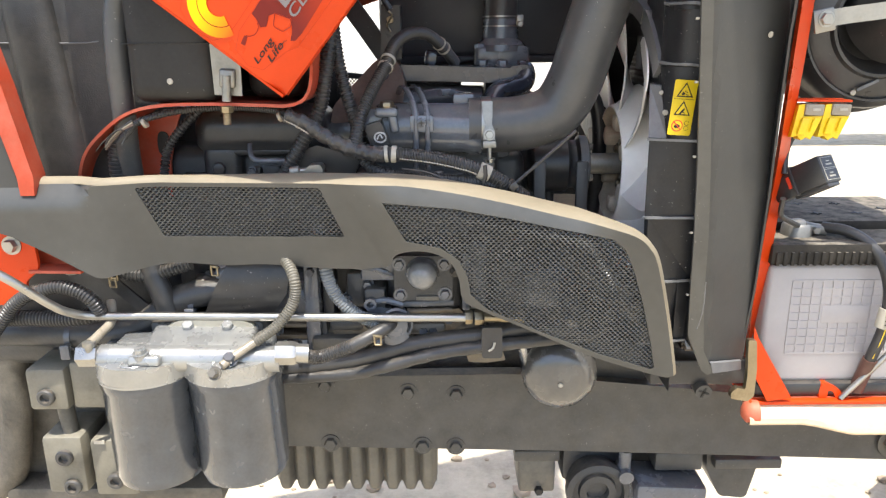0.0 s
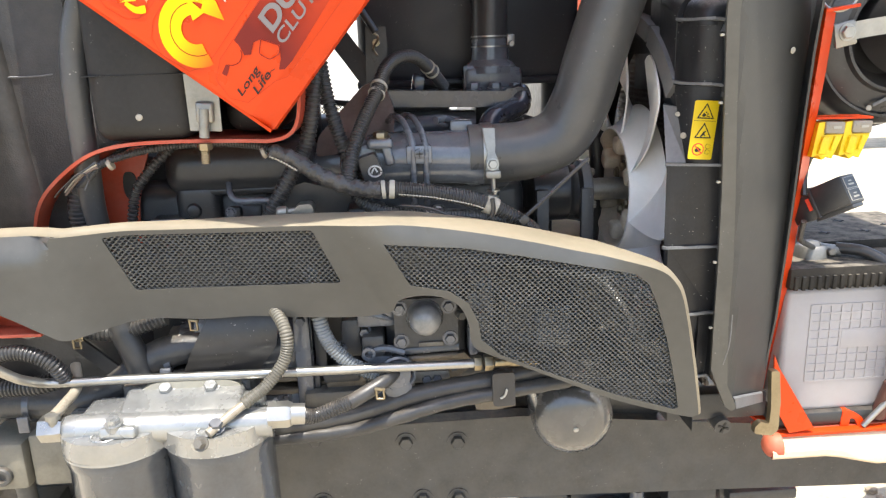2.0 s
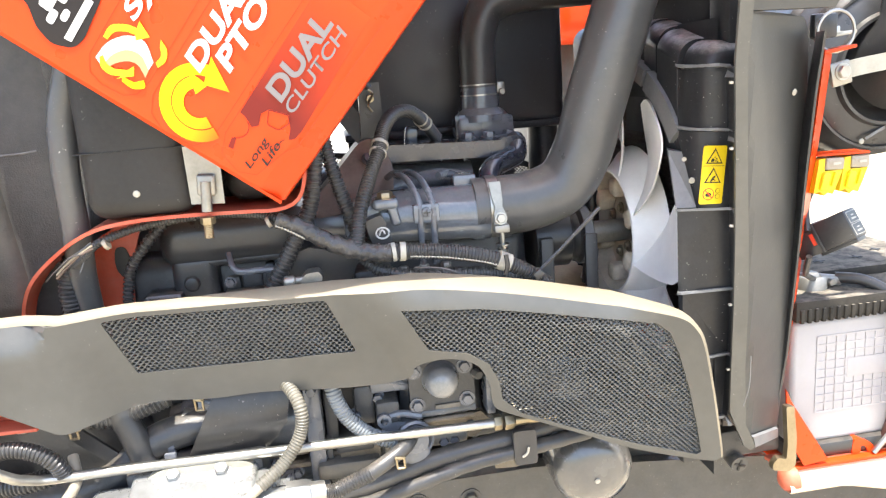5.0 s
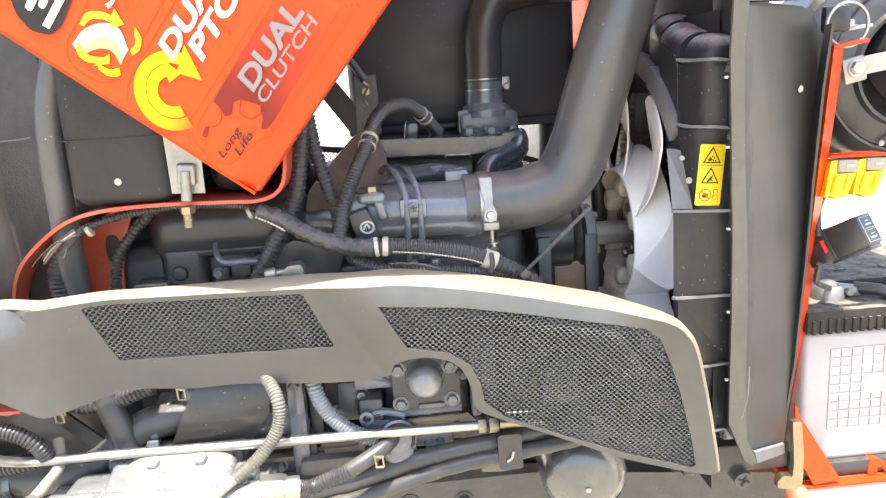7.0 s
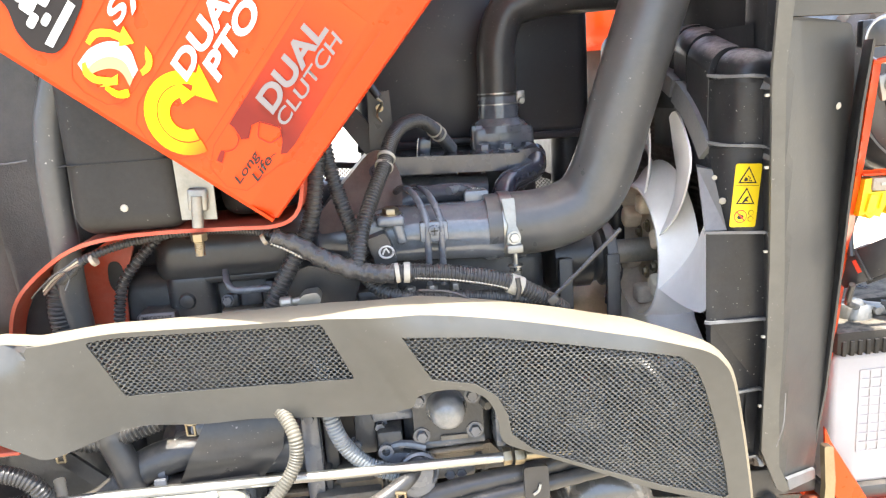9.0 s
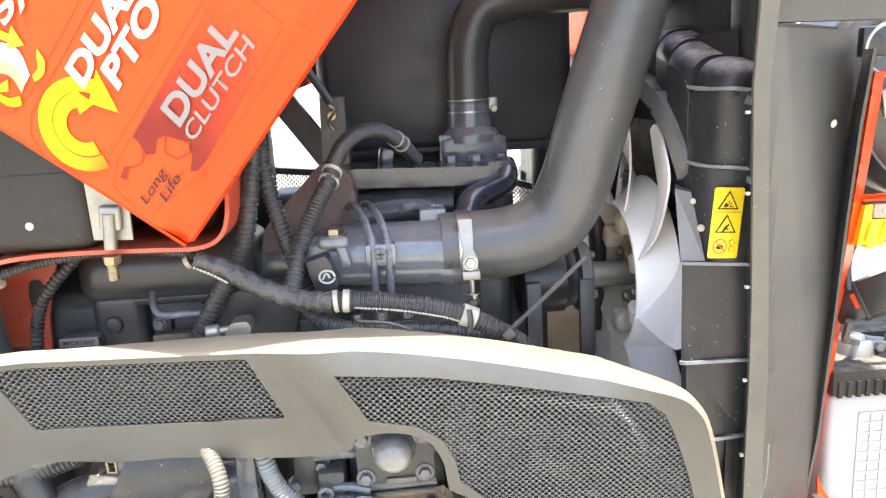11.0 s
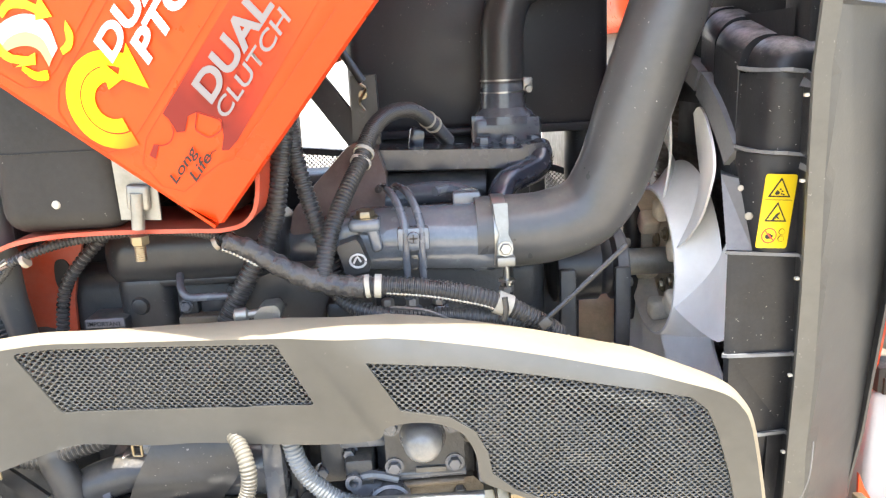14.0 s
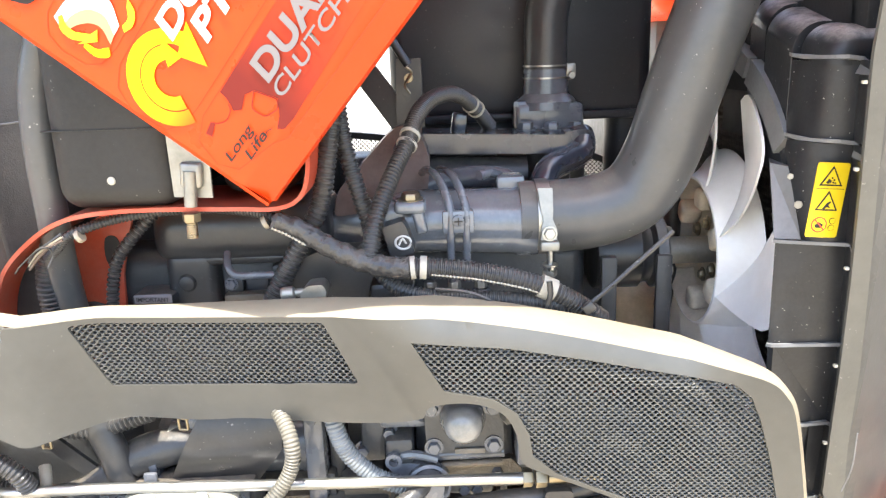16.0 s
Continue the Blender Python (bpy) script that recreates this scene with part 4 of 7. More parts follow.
def build_panel():
    t = thing("engine_side_cover", (-0.1, 0.93, 0.69), "grey-black plastic engine side cover with two punched grilles", "engine cover")
    top = smooth_line(PANEL_TOP + PANEL_RIGHT)
    outline = dense(top + smooth_line(PANEL_LOW, 4))
    wl, wr = dense(corner_cut(WINDOW_L, 0.004, 2)), dense(WINDOW_R)
    vs, tri = sheet(outline, [wl, wr], 0.008)
    bm = B()
    vv = [bm.verts.new((p.x, cov(p.x, p.y), p.y)) for p in vs]
    for f in tri:
        bm.faces.new([vv[i] for i in f])
    bmesh.ops.delete(bm, geom=[v for v in bm.verts if not v.link_faces], context='VERTS')
    bmesh.ops.recalc_face_normals(bm, faces=bm.faces)
    if sum(f.normal.y for f in bm.faces) > 0:
        bmesh.ops.reverse_faces(bm, faces=bm.faces)
    ex = bmesh.ops.extrude_face_region(bm, geom=bm.faces[:])
    bmesh.ops.translate(bm, vec=(0, 0.004, 0), verts=[v for v in ex["geom"] if isinstance(v, bmesh.types.BMVert)])
    part("face", bm, COVER, t)
    # rolled top edge, turned in over the engine, running down the front end
    line = top
    n = len(line)
    rows = []
    for i, (x, z) in enumerate(line):
        a, b = line[max(i - 1, 0)], line[min(i + 1, n - 1)]
        nx, nz = -(b[1] - a[1]), b[0] - a[0]
        l = math.hypot(nx, nz)
        nx, nz = nx / l, nz / l
        end = min(1.0, max(0.0, (0.27 - x) / 0.10))
        w, h = 0.009 + (0.003 + 0.032 * min(1.0, max(0.0, (x + 0.34) / 0.28))) * end, 0.006 + 0.002 * end
        y = cov(x, z)
        rows.append([(x + nx * h * math.sin(k * math.pi / 16), y + w * (1 - math.cos(k * math.pi / 16)) * 0.6 + w * 0.05 * k, z + nz * h * math.sin(k * math.pi / 16)) for k in range(9)])
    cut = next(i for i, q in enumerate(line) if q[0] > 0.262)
    # the edge takes the paler copy, sunlight included in its colour
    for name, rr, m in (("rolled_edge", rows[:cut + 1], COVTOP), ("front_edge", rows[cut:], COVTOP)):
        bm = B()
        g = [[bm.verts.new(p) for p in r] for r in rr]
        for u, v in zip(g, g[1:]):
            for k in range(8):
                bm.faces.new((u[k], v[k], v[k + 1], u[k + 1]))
        part(name, bm, m, t, "dusty rolled top edge, coloured paler for the sun" if m is COVTOP else "")
    part("grille", perforated(B(), WINDOW_L, lambda x, z: cov(x, z) + 0.0025), GRILLE, t, "punched black grille", smooth=False)
    part("grille", perforated(B(), WINDOW_R, lambda x, z: cov(x, z) + 0.0025), GRILLE, t, "punched black grille", smooth=False)
    # latch tab standing on the top edge, with its pin
    bm = slab(B(), corner_cut([(-0.186, 0.968), (-0.186, 0.981), (-0.179, 0.989), (-0.164, 0.990), (-0.160, 0.983), (-0.165, 0.968)], 0.003, 3), 0.966, 0.990)
    part("latch_tab", bevelled(bm, 0.0015), ZINCW, t, "pale steel latch tab")
    part("latch_pin", lathe(B(), (-0.205, 0.968, 0.981), (1, 0.1, 0.05), [(0, 0.005), (0.002, 0.007), (0.012, 0.007), (0.014, 0.004), (0.024, 0.004)], 18), ZINCW, t)


build_panel()


def build_far_panel():
    t = thing("far_side_panel", (0.0, 1.46, 0.69), "black punched side panel on the opposite side of the engine", "side panel")
    FAR_TOP = [(-0.25, 1.089), (-0.158, 1.079), (0.061, 1.053), (0.192, 1.038), (0.25, 1.0), (0.29, 0.93)]
    far = lambda x, z: 1.455 + 0.06 * (z - 0.95)
    part("grille", perforated(B(), FAR_TOP + [(0.31, 0.88), (-0.25, 0.88)], far, hole=(0.0024, 0.0019), dish=0.0), COVER, t, smooth=False)
    part("top_border", band(B(), [(x, 1.455, z) for x, z in FAR_TOP], 0.02, 0.010), COVER, t)
    part("lower_border", box(B(), (0.03, 1.462, 0.80), (0.60, 0.01, 0.165), 0.004), COVER, t)
    part("rear_border", box(B(), (-0.42, 1.462, 0.90), (0.34, 0.01, 0.26), 0.004), COVER, t)
    part("mount_bracket", box(B(), (-0.10, 1.39, 0.97), (0.04, 0.15, 0.02), 0.004), COVER, t)


build_far_panel()


# ---- hood, raised ----
HT = Vector((-0.193, 0.886, 1.085))
HE1 = Vector((0.646, 0.0, 0.763))
HE2 = Vector((-0.763, 0.0, 0.646))


def hood_at(a, b, lift=0.0):
    """A place on the hood's side: a up the sheet, b along its lower edge."""
    p = HT + HE1 * b + HE2 * a
    q = HT + HE1 * min(b, 0.28) + HE2 * a
    p.y = 0.865 - 0.18 * q.x - 0.1 * (q.z - 0.95) - lift
    if b > 0.28:
        p.y -= 0.08 * (b - 0.28) + 0.12 * max(0.0, b - 0.38)
    return p


def hood_poly(bm, ab, lift, th=0.0006):
    a = [bm.verts.new(hood_at(p[0], p[1], lift)) for p in ab]
    bm.faces.new(a)
    return bm


def build_hood():
    t = thing("hood", (-0.2, 1.15, 1.09), "bright orange painted engine hood, raised open, with printed decals", "hood")
    L, W = 1.36, 0.36
    n = 52
    bs = [-0.0 + L * i / n for i in range(n + 1)]
    prof = [(W + 0.03, 0.05), (W + 0.015, 0.012), (W, 0.0), (0.30, 0.0), (0.15, 0.0), (0.024, 0.0), (0.0215, 0.0008), (0.004, 0.007), (-0.003, 0.012), (-0.005, 0.020), (-0.002, 0.034), (0.006, 0.036), (0.004, 0.020), (0.006, 0.012), (0.024, 0.004), (W, 0.004)]
    bm = B()
    rows = []
    for b in bs:
        row = []
        for a, d in prof:
            bb = b
            if b == bs[0]:
                bb = 0.004 - 0.055 * max(0.0, a)
            row.append(bm.verts.new(hood_at(a, bb) + Vector((0, d, 0))))
        rows.append(row)
    for u, v in zip(rows, rows[1:]):
        for k in range(len(prof) - 1):
            bm.faces.new((u[k], v[k], v[k + 1], u[k + 1]))
    bmesh.ops.remove_doubles(bm, verts=bm.verts, dist=0.00001)
    part("near_side", bm, ORANGE, t)
    # rear edge, turned in
    bm = B()
    rows = []
    for i in range(12):
        a = -0.002 + (W + 0.002) * i / 11
        p = hood_at(a, 0.004 - 0.055 * max(0.0, a))
        rows.append([bm.verts.new(p + Vector(d)) for d in ((0, 0, 0), (-0.002, 0.004, -0.0035), (-0.002, 0.016, -0.003), (0, 0.016, 0), (0, 0.004, 0.002))])
    for u, v in zip(rows, rows[1:]):
        for k in range(4):
            bm.faces.new((u[k], u[k + 1], v[k + 1], v[k]))
    part("rear_flange", bm, ORANGE, t)
    out = [(0.0, 0.20), (0.05, 0.12), (W, 0.05), (W, L), (0.0, L)]
    bm = B()
    f = [bm.verts.new(Vector((hood_at(a, b).x, 1.47, hood_at(a, b).z))) for a, b in out]
    g = [bm.verts.new(v.co + Vector((0, 0.003, 0))) for v in f]
    bm.faces.new(f)
    bm.faces.new(g[::-1])
    for i in range(len(f)):
        j = (i + 1) % len(f)
        bm.faces.new((f[i], g[i], g[j], f[j]))
    part("far_side", bm, ORANGED, t)
    bm = B()
    q = [hood_at(W + 0.03, -0.02), hood_at(W + 0.03, L)]
    vs = [bm.verts.new(q[0] + Vector((0, 0.05, 0))), bm.verts.new(q[1] + Vector((0, 0.05, 0))), bm.verts.new((q[1].x, 1.472, q[1].z)), bm.verts.new((q[0].x, 1.472, q[0].z))]
    bm.faces.new(vs)
    ex = bmesh.ops.extrude_face_region(bm, geom=bm.faces[:])
    bmesh.ops.translate(bm, vec=HE2 * 0.004, verts=[v for v in ex["geom"] if isinstance(v, bmesh.types.BMVert)])
    part("top_sheet", bm, ORANGE, t)
    # unseen grey sheet under the top sheet, added to mute orange bounce light
    bm = B()
    vs = [bm.verts.new(v + Vector((0, dy, 0)) - HE2 * 0.012) for v, dy in ((q[0], 0.09), (q[1], 0.09))]
    vs += [bm.verts.new(Vector((v.x, 1.45, v.z)) - HE2 * 0.012) for v in (q[1], q[0])]
    bm.faces.new(vs)
    ex = bmesh.ops.extrude_face_region(bm, geom=bm.faces[:])
    bmesh.ops.translate(bm, vec=HE2 * 0.010, verts=[v for v in ex["geom"] if isinstance(v, bmesh.types.BMVert)])
    part("bounce_sheet", bm, BOUNCE_GREY, t, "unseen grey sheet muting the orange bounce")
    return t


HOOD = build_hood()


def decal(name, ab, mat, lift=0.0012, label=""):
    return part(name, hood_poly(B(), ab, lift), mat, HOOD, label, smooth=False)


def words(name, text, a, b, size, mat, lift=0.0024, shear=0.15, bold=0.02, width=None, parent=None, place=None, label=""):
    """Lettering: a and b give its lower left corner on the hood."""
    cu = bpy.data.curves.new(name, 'FONT')
    cu.body, cu.size, cu.shear, cu.offset = text, 1.0, shear, bold
    ob = new(name, cu)
    me0 = ob.to_mesh()
    me = me0.copy()
    ob.to_mesh_clear()
    bpy.data.objects.remove(ob)
    xs, ys = [v.co.x for v in me.vertices], [v.co.y for v in me.vertices]
    x0, w, y0, h = min(xs), max(xs) - min(xs), min(ys), max(ys) - min(ys)
    kx = (width or size * w / h) / w
    ky = size / h
    put = place or (lambda u, v: hood_at(a + v, b + u, lift))
    par = parent or HOOD
    o = base_of(par)
    for v in me.vertices:
        v.co = put((v.co.x - x0) * kx, (v.co.y - y0) * ky) - o
    me.materials.clear()
    me.materials.append(mat)
    ob = new(name, me)
    ob.parent = par
    return tagged(ob, label)


def gradient(name, c0, c1, b0, b1, rough=0.35, axis=HE1):
    """A printed fade from c0 to c1 along a direction of the hood."""
    m = bpy.data.materials.new(name)
    m.use_nodes = True
    nt = m.node_tree
    tc = nt.nodes.new("ShaderNodeTexCoord")
    dot = nt.nodes.new("ShaderNodeVectorMath")
    dot.operation = 'DOT_PRODUCT'
    dot.inputs[1].default_value = axis
    nt.links.new(tc.outputs["Object"], dot.inputs[0])
    mr = nt.nodes.new("ShaderNodeMapRange")
    o = (HT - HOOD.location).dot(axis)
    mr.inputs["From Min"].default_value, mr.inputs["From Max"].default_value = o + b0, o + b1
    nt.links.new(dot.outputs["Value"], mr.inputs["Value"])
    mx = nt.nodes.new("ShaderNodeMix")
    mx.data_type = 'RGBA'
    nt.links.new(mr.outputs["Result"], mx.inputs[0])
    mx.inputs[6].default_value, mx.inputs[7].default_value = (*c0, 1), (*c1, 1)
    b = nt.nodes["Principled BSDF"]
    nt.links.new(mx.outputs[2], b.inputs["Base Color"])
    b.inputs["Roughness"].default_value = rough
    b.inputs["Specular IOR Level"].default_value = 0.25
    return m


def ribbon(name, ab, mat, w=0.0009, lift=0.0016, closed=False):
    """A thin printed line through hood places."""
    p = [Vector(q) for q in ab]
    bm = B()
    n = len(p)
    rows = []
    for i in range(n):
        d = (p[(i + 1) % n] - p[i - 1]) if closed else (p[min(i + 1, n - 1)] - p[max(i - 1, 0)])
        d = d.normalized()
        k = Vector((-d.y, d.x)) * w / 2
        rows.append((bm.verts.new(hood_at(*(p[i] + k), lift)), bm.verts.new(hood_at(*(p[i] - k), lift))))
    for i in range(n if closed else n - 1):
        u, v = rows[i], rows[(i + 1) % n]
        bm.faces.new((u[0], v[0], v[1], u[1]))
    return part(name, bm, mat, HOOD, smooth=False)


def arrow_band(ca, cb, r0, r1, a0, a1, head, wide, n=26):
    """A ring band whose end at a1 carries an arrow head that reaches on by head degrees."""
    s = [radians(a0 + (a1 - a0) * i / n) for i in range(n + 1)]
    rm = (r0 + r1) / 2
    tip = radians(a1 + head)
    pt = lambda r, q: (ca + r * math.sin(q), cb + r * math.cos(q))
    return [pt(r1, q) for q in s] + [pt(r1 + wide, s[-1]), pt(rm, tip), pt(r0 - wide, s[-1])] + [pt(r0, q) for q in reversed(s)]


def build_decals():
    ORG = (0.56, 0.046, 0.004)
    fade = gradient("decal_fade_red", (0.13, 0.010, 0.007), ORG, 0.075, 0.205)
    decal("dark_panel", [(0.079, 0.055), (0.0805, 0.20), (0.028, 0.20), (0.0208, 0.0754), (0.022, 0.064), (0.0265, 0.060), (0.031, 0.070), (0.0395, 0.0805), (0.0575, 0.0740), (0.062, 0.066), (0.0575, 0.0545), (0.0625, 0.0495), (0.067, 0.052), (0.0734, 0.0545)], fade, 0.0008, "dark red printed gear panel")
    decal("gear_tooth", [(0.0725, 0.030), (0.0707, 0.0195), (0.0653, 0.0206), (0.0685, 0.031)], DEC_R, 0.0008)
    ribbon("gear_outline", corner_cut([(0.0575, 0.0727), (0.0515, 0.0603), (0.0393, 0.0622), (0.0346, 0.0738), (0.0395, 0.0800), (0.0569, 0.0735)], 0.003, 3), DEC_R, closed=True)
    ribbon("gear_outline", corner_cut([(0.0734, 0.0530), (0.0646, 0.050), (0.062, 0.040), (0.067, 0.032), (0.077, 0.029)], 0.004, 3)[4:-4], DEC_R)
    words("lettering", "DUAL", 0.0508, 0.0856, 0.0214, DEC_S, width=0.090, shear=0.12, bold=0.035)
    words("lettering", "CLUTCH", 0.0362, 0.0833, 0.0123, DEC_S, width=0.0935, shear=0.15, bold=0.012)
    words("lettering", "Long", 0.0385, 0.0135, 0.0105, DEC_K, width=0.035, shear=0.2, bold=0.014)
    words("lettering", "Life", 0.0290, 0.0255, 0.0085, DEC_K, width=0.026, shear=0.2, bold=0.014)
    ribbon("flourish", [(0.0312, 0.0495), (0.0318, 0.054), (0.0300, 0.058)], DEC_K, 0.0008, 0.0024)
    ca, cb = 0.1158, 0.0392
    yfade = gradient("decal_fade_yellow", (0.56, 0.07, 0.004), (0.78, 0.50, 0.0), 0.082, 0.128, axis=HE2)
    decal("ring_arrow", arrow_band(ca, cb, 0.0265, 0.038, 243, 16, -52, 0.008), yfade, 0.0012)
    decal("ring_arrow", arrow_band(ca, cb, 0.0145, 0.0255, 241, 50, -46, 0.006), yfade, 0.0014)
    ribbon("ring_line", [(ca + 0.026 * math.sin(radians(q)), cb + 0.026 * math.cos(radians(q))) for q in range(50, 246, 8)], DEC_R, 0.0006, 0.0017)
    words("lettering", "DUAL", 0.1287, 0.064, 0.0205, DEC_W, width=0.098, shear=0.18, bold=0.04)
    words("lettering", "PTO", 0.1055, 0.0803, 0.0205, DEC_W, width=0.076, shear=0.2, bold=0.04)
    # drum with arrows
    arc = lambda pts: [(v.x, v.y) for v in spline([(*p, 0) for p in pts], 6)]
    o1 = arc([(0.2170, 0.0190), (0.2140, 0.0379), (0.2020, 0.0540), (0.1860, 0.0585), (0.1700, 0.0470)])
    o2 = arc([(0.2080, 0.0150), (0.2050, 0.0300), (0.1960, 0.0420), (0.1830, 0.0455), (0.1700, 0.0380)])
    o3 = arc([(0.2030, 0.0140), (0.2000, 0.0230), (0.1910, 0.0330), (0.1810, 0.0360), (0.1690, 0.0300)])
    decal("drum_band", o1 + o2[::-1], DEC_W, 0.0012)
    decal("drum_band", o2 + o3[::-1], DEC_P, 0.0012)
    decal("drum_arrow", arc([(0.2200, 0.0400), (0.2190, 0.0530), (0.2080, 0.0620), (0.1980, 0.0650)]) + [(0.1990, 0.0720), (0.1841, 0.0650), (0.1935, 0.0545), (0.1960, 0.0590)] + arc([(0.2040, 0.0570), (0.2130, 0.0500), (0.2155, 0.0400)]), DEC_Y, 0.0016)
    decal("drum_arrow", arc([(0.1745, 0.0690), (0.1650, 0.0640), (0.1610, 0.0540), (0.1640, 0.0450)]) + arc([(0.1680, 0.0480), (0.1670, 0.0560), (0.1720, 0.0630)]), DEC_Y, 0.0016)
    decal("drum_arrow", arc([(0.2140, 0.0215), (0.2080, 0.0140), (0.1980, 0.0130), (0.1880, 0.0180)]) + [(0.1910, 0.0130), (0.1785, 0.0250), (0.1830, 0.0330), (0.1860, 0.0265)] + arc([(0.1970, 0.0200), (0.2050, 0.0200), (0.2120, 0.0250)]), DEC_Y, 0.0016)
    decal("drum_arrow", arc([(0.1860, 0.0140), (0.1740, 0.0140), (0.1650, 0.0210), (0.1690, 0.0270)]) + arc([(0.1720, 0.0240), (0.1760, 0.0200), (0.1870, 0.0180)]), yfade, 0.0014)
    words("lettering", "Sy", 0.1965, 0.0685, 0.0220, DEC_W, width=0.045, shear=0.2, bold=0.03)
    decal("emblem", corner_cut([(0.32, 0.080), (0.32, 0.030), (0.2913, 0.0250), (0.2752, 0.0108), (0.2561, 0.0054), (0.2374, 0.0138), (0.2331, 0.0275), (0.2375, 0.0700), (0.25, 0.082)], 0.006, 3), DEC_K, 0.0012, "dark shield emblem with white shapes")
    for a, b, w, h in ((0.282, 0.034, 0.014, 0.018), (0.270, 0.030, 0.013, 0.016), (0.262, 0.044, 0.016, 0.016), (0.276, 0.052, 0.018, 0.018), (0.263, 0.021, 0.008, 0.014), (0.254, 0.030, 0.007, 0.012), (0.292, 0.050, 0.012, 0.014)):
        decal("emblem_shape", corner_cut([(a, b), (a + w, b), (a + w, b + h), (a, b + h)], 0.003, 2), DEC_W, 0.0018)
    decal("emblem_bar", [(0.2490, 0.0170), (0.2490, 0.0620), (0.2415, 0.0620), (0.2415, 0.0180)], DEC_W, 0.0018)
    line = surface("decal_line", (0.42, 0.032, 0.006), 0.35, var=0.03, bump=0.0, spec=0.25)
    ribbon("panel_line", [(0.0865, 0.20), (0.0870, 0.030), (0.0900, 0.012), (0.0990, 0.0000), (0.1300, -0.0040), (0.1480, 0.004), (0.1555, 0.020), (0.1550, 0.20)], line, 0.0007, 0.0006)
    ribbon("panel_line", [(0.1640, 0.20), (0.1640, 0.030), (0.1680, 0.012), (0.1780, 0.003), (0.2000, 0.000), (0.2150, 0.004), (0.2230, 0.018), (0.2230, 0.20)], line, 0.0007, 0.0006)
    ribbon("panel_line", [(0.0150, 0.20), (0.0155, 0.060), (0.0230, 0.048), (0.0330, 0.012), (0.0500, 0.004), (0.0720, 0.010), (0.0800, 0.030), (0.0805, 0.20)], line, 0.0007, 0.0004)


build_decals()


def build_plate_words():
    eng = bpy.data.objects["engine_block"]
    words("lettering", "IMPORTANT", 0, 0, 0.0048, INK, shear=0.0, bold=0.01, width=0.034, parent=eng, place=lambda u, v: Vector((-0.3705 + u, 1.0268, 0.9593 + v - 0.04 * u)))


build_plate_words()


# ---- fuel tank, strap and dash on the rear side ----
def build_tank():
    t = thing("fuel_tank", (-0.34, 1.05, 1.07), "matt black plastic fuel tank with a moulding seam", "fuel tank")
    bm = box(B(), (-0.342, 1.10, 1.20), (0.115, 0.30, 0.255), 0.022, seg=5)
    part("body", bm, TANK, t)
    part("seam", box(B(), (-0.342, 1.10, 1.146), (0.1165, 0.302, 0.0012), 0.0003), TANK, t)
    part("body", box(B(), (-0.222, 1.12, 1.18), (0.075, 0.26, 0.21), 0.02, seg=4), TANK, t)
    # block added behind the tank to hide bright background
    part("backdrop_block", box(B(), (-0.2715, 1.27, 1.09), (0.197, 0.06, 0.20), 0.01), TANK, t)
    part("paint_dot", lathe(B(), (-0.344, 0.950, 1.100), (0, -1, 0), [(0, 0.004), (0.0012, 0.003)], 10), WHITE, t)


build_tank()


def build_strap():
    t = thing("tank_support", (-0.3, 0.97, 0.97), "orange painted steel strap support under the fuel tank", "bracket")
    part("strap", band(B(), [(-0.515, 1.02, 0.92), (-0.505, 1.01, 0.970), (-0.484, 0.995, 1.006), (-0.445, 0.975, 1.038), (-0.406, 0.96, 1.060), (-0.366, 0.955, 1.069), (-0.309, 0.955, 1.071), (-0.235, 0.955, 1.069), (-0.200, 0.955, 1.068), (-0.178, 0.955, 1.076), (-0.168, 0.955, 1.098), (-0.165, 0.955, 1.14)], 0.12, 0.004), ORANGED, t)
    bm = slab(B(), [(-0.48, 0.93), (-0.475, 0.99), (-0.44, 1.03), (-0.395, 1.055), (-0.372, 1.056), (-0.385, 1.02), (-0.395, 0.98), (-0.398, 0.93)], 1.06, 1.065)
    part("rear_web", bm, ORANGED, t)
    part("web_slot", slab(B(), rounded([(-0.408, 1.022), (-0.396, 1.022), (-0.392, 1.00), (-0.400, 0.985), (-0.410, 0.998)], 4), 1.058, 1.0595), INK, t)
    t = thing("stud_plate", (-0.27, 0.95, 1.06), "pale zinc plate with a welded stud and brass nut", "bracket")
    bm = slab(B(), [(-0.292, 1.205), (-0.253, 1.205), (-0.255, 1.081), (-0.290, 1.083)], 0.952, 0.955)
    part("plate", bm, ZINCW, t)
    part("stud", rod(B(), (-0.271, 0.946, 1.107), (-0.2735, 0.945, 1.075), 0.0058, seg=16), ZINCW, t)
    part("thread", loom(B(), [(-0.2742, 0.945, 1.068), (-0.2745, 0.945, 1.058), (-0.2750, 0.945, 1.046)], 0.0052, 0.0020, 0.0005), ZINC, t, "brass-coloured thread")
    part("weld", box(B(), (-0.271, 0.949, 1.103), (0.020, 0.008, 0.024), 0.0035, (0, 4, 0), seg=3), ZINCW, t)
    part("nut", hexnut(B(), (-0.2740, 0.945, 1.069), (0, 0, -1), 0.0084, 0.008), ZINC, t, "brass nut")


build_strap()


